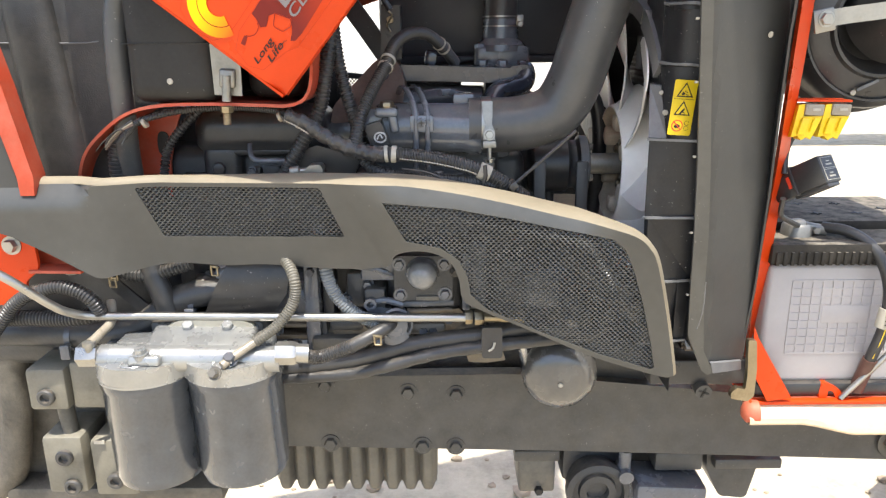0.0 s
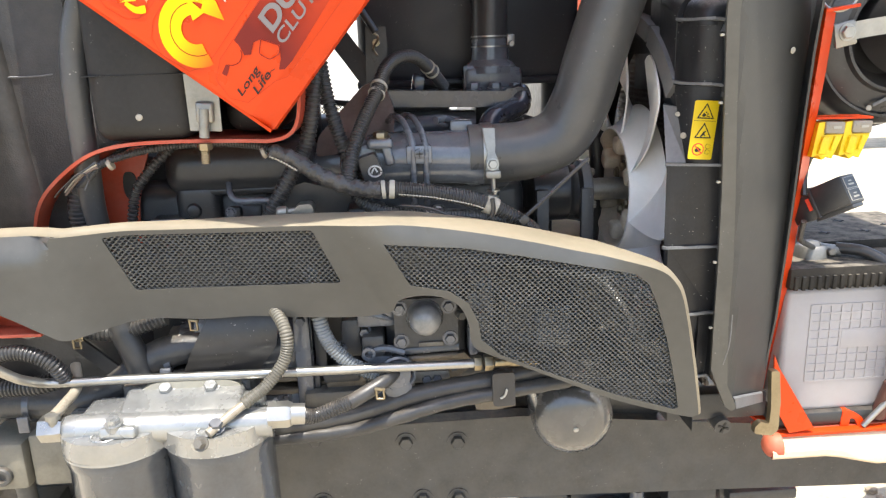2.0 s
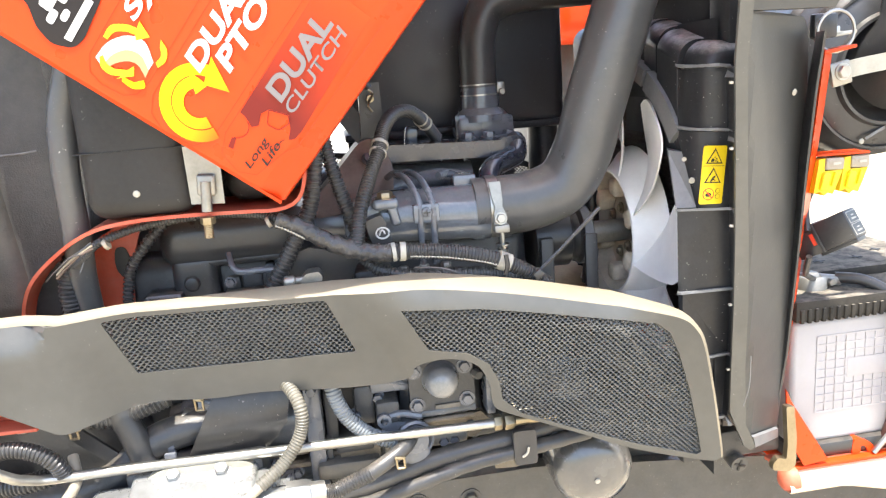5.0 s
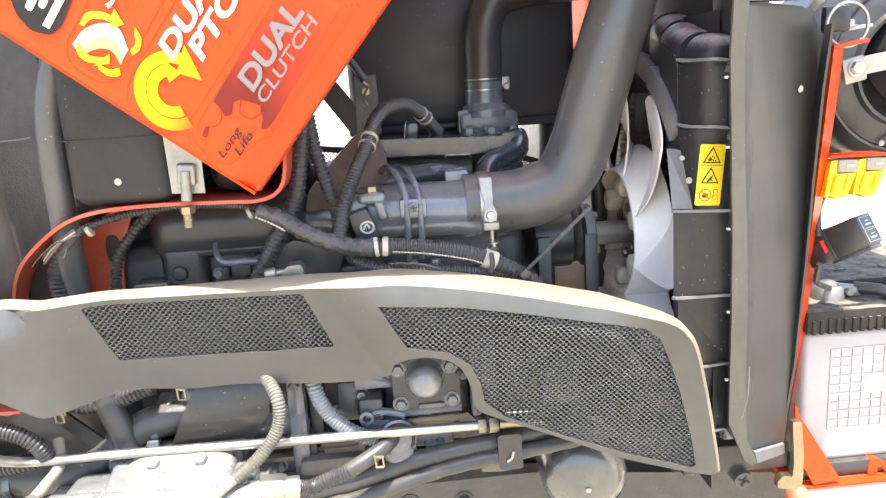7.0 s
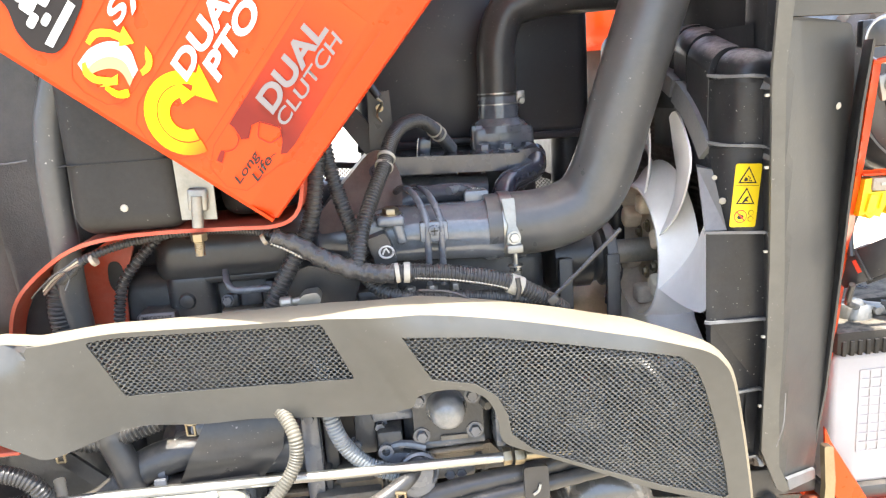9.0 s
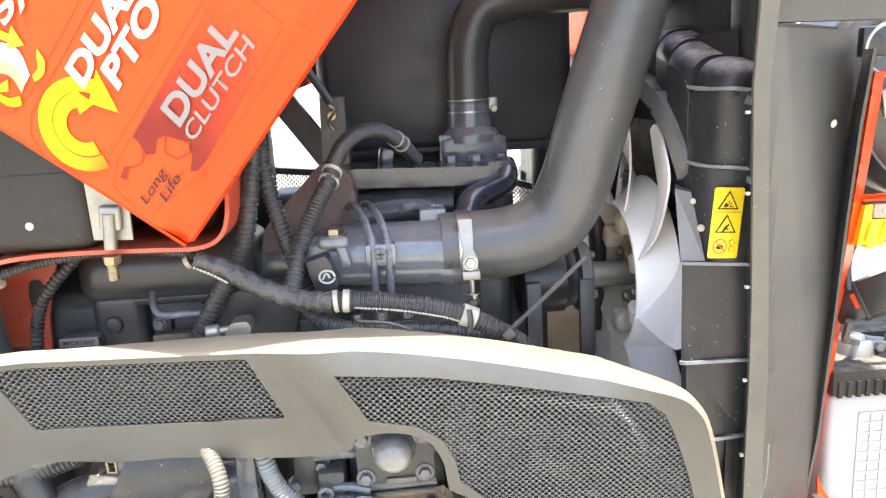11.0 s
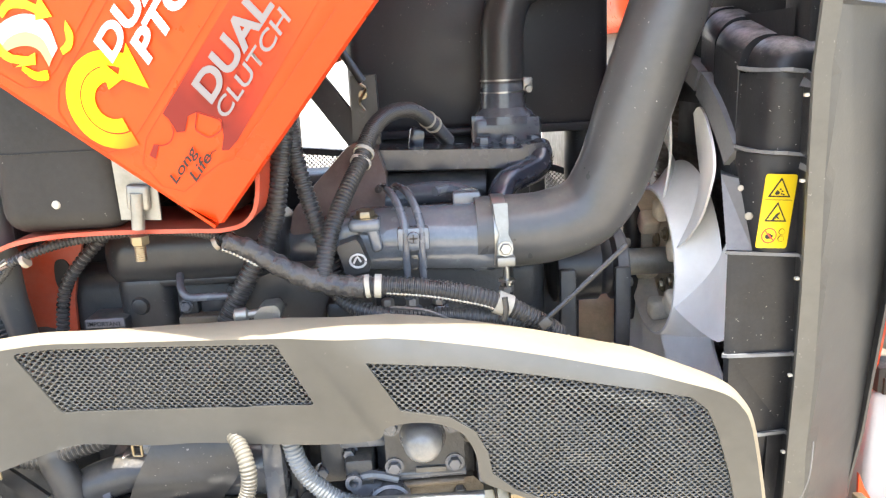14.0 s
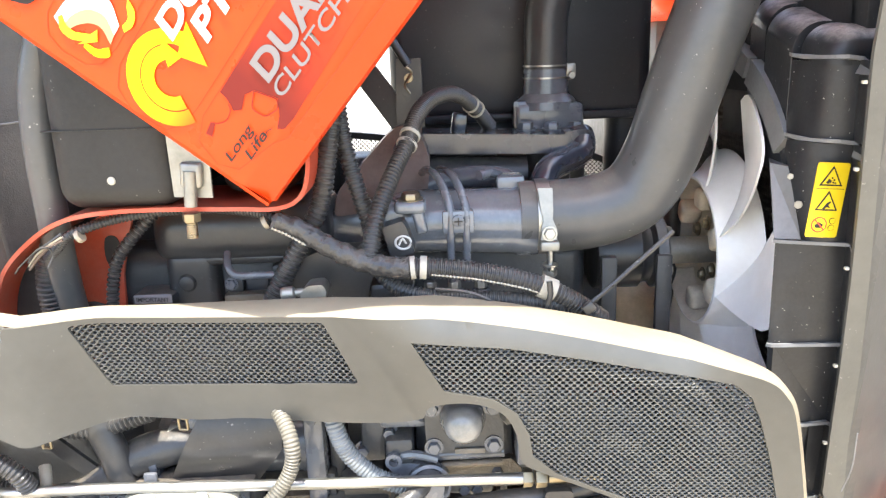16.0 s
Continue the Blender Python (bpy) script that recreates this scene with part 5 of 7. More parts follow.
def build_dash():
    t = thing("dash_shroud", (-0.55, 1.0, 0.98), "black grained plastic dash shroud with rounded folds", "dash panel")
    bm = slab(B(), corner_cut([(-0.95, 1.52), (-0.460, 1.52), (-0.446, 1.21), (-0.442, 1.10), (-0.448, 1.02), (-0.470, 0.960), (-0.48, 0.92), (-0.95, 0.92)], 0.03, 5), 1.045, 1.26)
    part("panel", bevelled(bm, 0.022, 5, 50), DASH, t)
    part("seam", hose(B(), [(-0.80, 1.0435, 1.150), (-0.60, 1.0435, 1.148), (-0.50, 1.0435, 1.147), (-0.470, 1.0455, 1.149)], 0.0011, 6), SHR, t, "pale moulding seam")
    part("side_swell", box(B(), (-0.565, 1.14, 1.24), (0.085, 0.215, 0.60), 0.03, (0, -5, 0), seg=6), DASH, t)
    t = thing("dash_post", (-0.53, 0.9, 0.98), "orange painted steel post beside the dash", "post")
    bm = slab(B(), [(-0.566, 1.20), (-0.5435, 1.10), (-0.522, 0.984), (-0.524, 0.960), (-0.542, 0.960), (-0.543, 0.984), (-0.556, 1.045), (-0.584, 1.20)], 0.925, 0.955)
    part("post", bevelled(bm, 0.002), ORANGED, t)
    bm = slab(B(), [(-0.66, 1.20), (-0.584, 1.20), (-0.556, 1.045), (-0.543, 0.960), (-0.66, 0.960)], 0.935, 0.95)
    part("inner_panel", bm, PLATE, t)
    t = thing("side_bracket", (-0.56, 0.95, 0.80), "orange painted steel bracket with a zinc bolt", "bracket")
    bm = slab(B(), corner_cut([(-0.70, 0.985), (-0.595, 0.930), (-0.548, 0.905), (-0.546, 0.860), (-0.551, 0.850), (-0.566, 0.838), (-0.570, 0.812), (-0.598, 0.806), (-0.70, 0.79)], 0.005, 3), 0.946, 0.952)
    part("plate", bevelled(bm, 0.0015), ORANGE, t)
    part("ledge", box(B(), (-0.524, 0.965, 0.8515), (0.072, 0.045, 0.005), 0.002, (0, 1, 0)), ORANGED, t)
    part("rear_web", bevelled(slab(B(), corner_cut([(-0.62, 0.93), (-0.50, 0.885), (-0.490, 0.856), (-0.62, 0.848)], 0.004, 2), 0.975, 0.980), 0.001), ORANGED, t)
    part("ledge_nut", lathe(B(), (-0.510, 0.962, 0.850), (0, 0, -1), [(0, 0.009), (0.006, 0.009), (0.008, 0.006)], 16), ZINCW, t)
    part("bolt", hexnut(B(), (-0.577, 0.946, 0.889), (0, -1, 0), 0.009, 0.010, 0.013), STEEL, t)


build_dash()
conduit("rubber_hose", [(-0.375, 0.985, 1.32), (-0.400, 0.985, 1.235), (-0.416, 0.985, 1.185), (-0.4225, 0.987, 1.125), (-0.426, 0.995, 1.062), (-0.434, 1.012, 1.003), (-0.438, 1.03, 0.94)], 0.0150, AIRH, "thick black rubber hose running down beside the tank", "hose")
conduit("corrugated_conduit", [(-0.428, 1.02, 1.045), (-0.444, 1.015, 1.02), (-0.452, 1.015, 0.985), (-0.452, 1.02, 0.94)], 0.013, LOOM, "black corrugated conduit behind the orange strap")
conduit("corrugated_conduit", [(-0.325, 1.03, 1.066), (-0.346, 1.022, 1.047), (-0.365, 1.02, 1.028), (-0.383, 1.02, 1.003), (-0.392, 1.02, 0.965), (-0.394, 1.02, 0.93)], 0.0066, LOOM, "thin black corrugated conduit in front of the orange web")

# ---- wiring harness over the engine ----


def build_harness():
    t = thing("wiring_harness", (-0.1, 0.97, 0.95), "black taped wiring harness with corrugated branches and white tape marks", "wiring harness")
    part("rear_branch", loom(B(), [(-0.440, 1.00, 1.018), (-0.418, 0.978, 1.032), (-0.395, 0.966, 1.049), (-0.35, 0.982, 1.060), (-0.28, 0.990, 1.064), (-0.225, 0.978, 1.061), (-0.195, 0.966, 1.053)], 0.0050, 0.0034, 0.0011), LOOM, t)
    path = even(spline([(-0.205, 0.965, 1.056), (-0.18, 0.967, 1.044), (-0.158, 0.968, 1.029), (-0.132, 0.968, 1.015), (-0.102, 0.968, 1.005), (-0.078, 0.968, 1.003)], 16), 0.003)
    part("taped_trunk", sweep(B(), path, [0.0092 + 0.0012 * noise.noise(Vector((i * 0.55, 0, 0))) + 0.0009 * math.sin(i * 1.1) + 0.002 * (i / len(path)) for i in range(len(path))], 14), TAPE, t, "wrinkled black tape")
    part("front_branch", loom(B(), [(-0.085, 0.968, 1.003), (-0.060, 0.966, 1.003), (-0.016, 0.965, 0.998), (0.027, 0.965, 0.988), (0.059, 0.966, 0.975), (0.088, 0.968, 0.958), (0.11, 0.975, 0.94)], 0.0100, 0.0040, 0.0013), LOOM, t)
    part("lower_branch", loom(B(), [(-0.125, 1.0, 1.02), (-0.105, 0.985, 0.99), (-0.085, 0.975, 0.978), (-0.055, 0.968, 0.973), (0.0, 0.968, 0.969), (0.05, 0.968, 0.963), (0.095, 0.972, 0.952)], 0.0082, 0.0038, 0.0011), LOOM, t)
    part("rising_branch", loom(B(), [(-0.118, 0.968, 1.013), (-0.11, 0.985, 1.05), (-0.095, 1.01, 1.085), (-0.078, 1.045, 1.115)], 0.0088, 0.0040, 0.0013), LOOM, t)
    part("arched_branch", loom(B(), [(-0.080, 1.04, 1.11), (-0.068, 1.07, 1.140), (-0.050, 1.11, 1.155), (-0.025, 1.16, 1.155), (-0.002, 1.20, 1.137), (0.02, 1.23, 1.11)], 0.0092, 0.0028, 0.0007), LOOM, t)
    for i, (p, q, r) in enumerate((((-0.078, 0.968, 1.0032), (-0.0735, 0.968, 1.0035), 0.0112), ((-0.069, 0.967, 1.0035), (-0.0625, 0.967, 1.003), 0.0114), ((0.046, 0.966, 0.9815), (0.060, 0.966, 0.975), 0.0115))):
        part("tape_mark", rod(B(), p, q, r, seg=20), WHITE, t, "white tape mark")
    for p, d in (((-0.0795, 1.045, 1.112), (0.012, 0.027, 0.026)), ((-0.076, 1.052, 1.121), (0.012, 0.027, 0.026)), ((-0.006, 1.196, 1.141), (0.02, 0.034, -0.018)), ((0.001, 1.206, 1.134), (0.02, 0.034, -0.022))):
        d = Vector(d).normalized() * 0.004
        part("tape_mark", rod(B(), Vector(p) - d / 2, Vector(p) + d / 2, 0.0110, seg=18), WHITE, t, "white tape mark")
    for x, y, z in ((-0.388, 0.965, 1.047), (-0.213, 0.969, 1.053)):
        part("tape_mark", rod(B(), (x - 0.002, y, z - 0.0012), (x + 0.002, y, z + 0.0007), 0.0064, seg=16), CLEAR, t, "beige tape mark")
    part("split_line", loom(B(), [(-0.058, 0.9575, 0.9985), (-0.016, 0.9562, 0.9930), (0.027, 0.9562, 0.983), (0.048, 0.957, 0.975)], 0.0013, 0.0035, 0.0008, 8), WHITE, t, "pale split line")
    part("split_line", loom(B(), [(-0.205, 0.955, 1.050), (-0.19, 0.956, 1.042), (-0.175, 0.957, 1.032)], 0.0013, 0.0035, 0.0008, 8), WHITE, t, "pale split line")
    part("zip_tie", hose(B(), [(0.053, 0.951, 0.990), (0.054, 0.950, 0.976), (0.050, 0.953, 0.963)], 0.0028, 6), RUB, t)
    part("zip_tie", hose(B(), [(0.090, 0.955, 0.962), (0.105, 0.953, 0.976), (0.134, 0.955, 1.001), (0.173, 0.96, 1.034)], 0.0023, 6), BLK, t, "black zip tie tail")
    part("zip_tie", box(B(), (0.091, 0.952, 0.962), (0.012, 0.008, 0.010), 0.002, (0, -40, 0)), RUB, t)
    part("zip_tie", hose(B(), [(-0.416, 0.952, 1.020), (-0.412, 0.958, 1.032), (-0.418, 0.952, 1.040), (-0.445, 0.962, 1.022), (-0.462, 0.975, 1.008)], 0.0009, 6), RUB, t, "black zip tie")
    for k in range(3):
        d = 0.0035 * k
        part("wire", hose(B(), [(-0.452, 0.985, 1.010 + d), (-0.432, 0.968 - d / 2, 1.026 + d), (-0.414, 0.956, 1.039 + d / 2), (-0.398, 0.955, 1.046 + d)], 0.0013, 6), (RUST, CLEAR, RUB)[k], t, "thin dusty brown wire" if k < 2 else "")
    part("zip_tie", hose(B(), [(-0.055, 0.955, 0.985), (-0.025, 0.951, 0.982), (-0.005, 0.950, 0.974), (0.010, 0.950, 0.963)], 0.0018, 6), RUB, t, "thin zip tie tail")


build_harness()
conduit("corrugated_conduit", [(-0.232, 1.01, 0.94), (-0.219, 1.005, 0.970), (-0.189, 1.005, 1.021), (-0.168, 1.01, 1.058), (-0.158, 1.01, 1.101), (-0.148, 1.02, 1.16), (-0.14, 1.03, 1.22)], 0.0102, LOOM, "black corrugated conduit rising past the hood corner")
conduit("corrugated_conduit", [(-0.105, 1.015, 0.985), (-0.121, 1.015, 1.043), (-0.133, 1.02, 1.084), (-0.143, 1.025, 1.135), (-0.15, 1.03, 1.22)], 0.0090, LOOM, "black corrugated conduit crossing the harness")


# ---- intake manifold, air pipe ----
def build_intake():
    t = thing("intake_manifold", (-0.02, 1.05, 0.98), "blue-grey painted intake manifold tube with a bolted flange", "intake manifold")
    part("tube", lathe(B(), (-0.095, 1.055, 1.030), (1, 0, -0.03), [(0, 0.030), (0.012, 0.034), (0.075, 0.0345), (0.125, 0.0355), (0.128, 0.037), (0.15, 0.037)], 40), INTAKE, t)
    part("cast_boss", box(B(), (-0.105, 1.045, 1.032), (0.05, 0.05, 0.05), 0.012, seg=3), INTAKE, t)
    part("flange_bolt", hexnut(B(), (-0.077, 1.022, 1.059), (0, -0.1, 1), 0.0095, 0.008, 0.0125), ZINC, t)
    bm = slab(B(), corner_cut([(-0.106, 1.037), (-0.086, 1.043), (-0.082, 1.037), (-0.074, 1.010), (-0.098, 1.006)], 0.003, 3), 0.996, 1.03)
    part("sensor", bevelled(bm, 0.002), BLK, t)
    ring = [(-0.0855 + 0.0078 * math.cos(radians(a)), 0.9950, 1.0215 + 0.0066 * math.sin(radians(a))) for a in range(0, 361, 24)]
    bm = hose(B(), ring, 0.0012, 6, 0.002)
    hose(bm, [(-0.090, 0.995, 1.019), (-0.086, 0.995, 1.0255), (-0.082, 0.995, 1.019)], 0.0011, 6, 0.002)
    part("sensor_mark", bm, DEC_W, t, "round white mark")
    part("cast_lug", box(B(), (-0.078, 1.024, 1.053), (0.032, 0.034, 0.013), 0.005, seg=3), INTAKE, t)
    part("cast_web", box(B(), (-0.069, 1.022, 1.040), (0.012, 0.024, 0.030), 0.004, (0, -12, 0), seg=3), INTAKE, t)
    part("pipe_bracket", box(B(), (-0.030, 1.010, 1.038), (0.032, 0.014, 0.024), 0.003), INTAKE, t)
    part("bracket_screw", lathe(B(), (-0.030, 1.003, 1.040), (0, -1, 0), [(0, 0.0065), (0.003, 0.006), (0.004, 0.003)], 16), ENG, t)
    for s in ((0.008, 0.0008, 0.0014), (0.0014, 0.0008, 0.008)):
        part("screw_slot", box(B(), (-0.030, 0.9986, 1.040), s, 0), INK, t, smooth=False)
    for dx in (-0.008, 0.008):
        part("injector_pipe", hose(B(), [(-0.030 + dx, 1.01, 0.975), (-0.030 + dx, 1.006, 1.02), (-0.030 + dx, 1.008, 1.052), (-0.040 + dx, 1.03, 1.078), (-0.052 + dx, 1.07, 1.082), (-0.06 + dx, 1.12, 1.07)], 0.0042, 10, 0.004), ENG, t)
    part("injector_pipe", hose(B(), [(-0.005, 1.06, 1.075), (0.01, 1.075, 1.075), (0.03, 1.09, 1.065)], 0.005, 10), ENG, t)
    part("upper_elbow", hose(B(), [(-0.09, 1.12, 1.050), (-0.04, 1.12, 1.061), (0.005, 1.11, 1.066), (0.032, 1.10, 1.060), (0.04, 1.08, 1.045)], 0.0125, 16), ENG, t)
    part("casting_lug", box(B(), (0.028, 1.07, 1.064), (0.03, 0.03, 0.02), 0.004), INTAKE, t)
    t = thing("air_pipe", (0.14, 1.05, 1.0), "large dusty black rubber air pipe elbow with a steel clamp", "air pipe")
    bm = hose(B(), [(0.035, 1.055, 1.030), (0.070, 1.055, 1.030), (0.115, 1.056, 1.033), (0.158, 1.055, 1.050), (0.183, 1.05, 1.092), (0.200, 1.045, 1.150), (0.222, 1.04, 1.22), (0.250, 1.04, 1.30), (0.29, 1.04, 1.42)], 0.0385, 32)
    part("hose", bm, AIRH, t)
    part("clamp_band", rod(B(), (0.052, 1.055, 1.030), (0.066, 1.055, 1.030), 0.0402, seg=40), STEEL, t)
    part("clamp_bridge", bevelled(slab(B(), [(0.052, 1.066), (0.067, 1.066), (0.0665, 1.045), (0.0655, 1.036), (0.070, 1.026), (0.070, 1.012), (0.054, 1.012), (0.054, 1.026), (0.0565, 1.036), (0.054, 1.045)], -0.0015, 0.0015, lambda x, z: 1.0125 + 9 * max(0.0, z - 1.03) ** 2 + 0.03 * abs(z - 1.03)), 0.0008, 1), ZINCW, t)
    part("clamp_nut", hexnut(B(), (0.062, 1.009, 1.022), (0, -1, 0.1), 0.0062, 0.005, 0.0078), STEEL, t)
    part("clamp_screw", rod(B(), (0.062, 1.008, 1.014), (0.0625, 1.010, 0.974), 0.0032, seg=12), STEEL, t)
    part("clamp_ear", box(B(), (0.062, 1.010, 1.0095), (0.019, 0.015, 0.010), 0.002), ZINCW, t)
    part("clamp_ear", lathe(B(), (0.0623, 1.010, 0.990), (0, 0, -1), [(0, 0.0085), (0.002, 0.0085), (0.0025, 0.006), (0.006, 0.006)], 18), STEEL, t)
    part("clamp_ear", lathe(B(), (0.0624, 1.010, 0.983), (0, 0, -1), [(0, 0.0075), (0.0055, 0.0075)], 6), ZINCW, t)


build_intake()


def build_thermostat():
    t = thing("thermostat_housing", (0.09, 1.25, 1.11), "blue-black cast thermostat housing with bolts and a coolant hose", "thermostat")
    part("lower_casting", box(B(), (0.095, 1.255, 1.12), (0.085, 0.06, 0.035), 0.006), ENG, t)
    part("cover", lathe(B(), (0.094, 1.258, 1.128), (0, 0, 1), [(0, 0.042), (0.010, 0.041), (0.020, 0.030), (0.05, 0.028)], 32), ENG, t)
    for x, y, z in ((0.060, 1.235, 1.128), (0.130, 1.24, 1.122)):
        part("bolt", hexnut(lathe(B(), (x, y, z - 0.02), (0, 0, 1), [(0, 0.010), (0.024, 0.010)], 16), (x, y, z + 0.003), (0, 0, 1), 0.0095, 0.009), ENG, t)
    part("coolant_hose", hose(B(), [(0.094, 1.258, 1.145), (0.094, 1.258, 1.20), (0.096, 1.258, 1.25), (0.112, 1.258, 1.292), (0.15, 1.258, 1.308), (0.20, 1.26, 1.312), (0.33, 1.265, 1.317)], 0.0275, 24), RUB, t, "black rubber coolant hose")
    for z in (1.166, 1.181):
        part("clamp_wire", rod(B(), (0.094, 1.258, z), (0.094, 1.258, z + 0.0022), 0.029, seg=32), STEEL, t)
    part("clamp_lug", box(B(), (0.124, 1.245, 1.176), (0.012, 0.010, 0.017), 0.002), ZINCW, t)
    part("clamp_lug", lathe(B(), (0.124, 1.238, 1.170), (0, -1, 0), [(0, 0.005), (0.006, 0.004)], 12), ZINCW, t)
    part("bypass_hose", hose(B(), [(0.128, 1.195, 1.100), (0.1285, 1.180, 1.090), (0.122, 1.170, 1.080), (0.100, 1.150, 1.074), (0.080, 1.130, 1.068), (0.069, 1.115, 1.05), (0.066, 1.11, 1.02)], 0.0155, 18), NAVY, t)
    t = thing("water_rail", (0.02, 1.2, 1.08), "blue-black square-section water rail with three bolts", "engine part")
    bm = slab(B(), [(-0.090, 1.1115), (0.106, 1.1040), (0.106, 1.0815), (-0.090, 1.0880)], 1.160, 1.235)
    part("body", bevelled(bm, 0.0035, 3), NAVY, t)
    bm = slab(B(), corner_cut([(0.104, 1.106), (0.126, 1.109), (0.140, 1.106), (0.142, 1.084), (0.104, 1.081)], 0.005, 3), 1.172, 1.240)
    part("end_casting", bevelled(bm, 0.004, 3), NAVY, t)
    for x, y in ((0.062, 1.205), (0.094, 1.205), (0.128, 1.225)):
        part("bolt", hexnut(B(), (x, y, 1.1070 - 0.036 * (x - 0.06)), (0, -0.1, 1), 0.0095, 0.009, 0.0125), ENG, t)
    part("lug", box(B(), (-0.02, 1.215, 1.118), (0.020, 0.012, 0.026), 0.004, (0, 10, 0)), NAVY, t)
    bm = slab(B(), corner_cut([(-0.166, 1.030), (-0.162, 1.056), (-0.132, 1.086), (-0.102, 1.117), (-0.088, 1.125), (-0.068, 1.117), (-0.057, 1.085), (-0.062, 1.040)], 0.008, 4), 1.115, 1.185, lambda x, z: 0.55 * (z - 1.08))
    part("rear_bracket", bevelled(bm, 0.012, 5), RUST, t, "dusty brown cast bracket")
    part("bracket_bolt", hexnut(B(), (-0.089, 1.122, 1.098), (0, -1, 0.5), 0.006, 0.008, 0.009), ENG, t)
    # two dark backing blocks, added so no bright ground shows below the rail
    part("lower_casting", box(B(), (-0.045, 1.275, 1.060), (0.150, 0.04, 0.062), 0.008), ENGD, t)
    part("lower_casting", box(B(), (0.098, 1.275, 1.055), (0.060, 0.04, 0.070), 0.008), ENGD, t)
    part("drum", rod(B(), (-0.06, 1.19, 1.058), (0.06, 1.19, 1.055), 0.022), ENGD, t)


build_thermostat()


def build_muffler():
    t = thing("muffler", (0.1, 1.36, 1.1), "large matt black muffler drum behind the engine", "muffler")
    bm = box(B(), (0.07, 1.40, 1.262), (0.36, 0.16, 0.31), 0.02, seg=5)
    part("drum", bm, MUFF, t)
    part("seam", box(B(), (0.07, 1.40, 1.113), (0.368, 0.170, 0.012), 0.003), MUFF, t)
    # dark sheet added to close the bright gap under the muffler
    part("gap_sheet", bevelled(slab(B(), [(-0.110, 1.118), (0.140, 1.118), (0.140, 1.080), (-0.110, 1.092)], 1.335, 1.340), 0.001, 1), MUFF, t)
    part("outlet_pipe", rod(B(), (0.222, 1.37, 1.13), (0.222, 1.37, 0.95), 0.026), MUFF, t)
    part("exhaust_manifold", box(B(), (-0.02, 1.36, 1.03), (0.36, 0.10, 0.07), 0.02, seg=3), ENGD, t)


build_muffler()


def build_hinge():
    t = thing("hood_stay_bracket", (-0.08, 1.16, 1.10), "black square steel hood stay tube with a pin and gas strut", "bracket")
    bm = slab(B(), [(-0.092, 1.197), (-0.064, 1.197), (-0.062, 1.12), (-0.095, 1.11)], 1.15, 1.185)
    part("tube", bevelled(bm, 0.004), BLK, t)
    part("brace", band(B(), [(-0.16, 1.17, 1.225), (-0.12, 1.165, 1.17), (-0.085, 1.16, 1.12)], 0.02, 0.028), BLK, t)
    part("strut", rod(B(), (-0.078, 1.145, 1.190), (-0.125, 1.15, 1.265), 0.005, seg=12), BLK, t)
    part("pin", rod(B(), (-0.078, 1.135, 1.176), (-0.078, 1.16, 1.176), 0.005, seg=12), ZINC, t)
    part("split_pin", hose(B(), [(-0.080, 1.133, 1.188), (-0.074, 1.133, 1.183), (-0.078, 1.133, 1.176), (-0.082, 1.133, 1.168), (-0.076, 1.133, 1.158)], 0.0016, 6, 0.003), ZINC, t)


build_hinge()


# ---- fan, shroud, radiator ----
FX, FY, FZ = 0.264, 1.178, 0.953


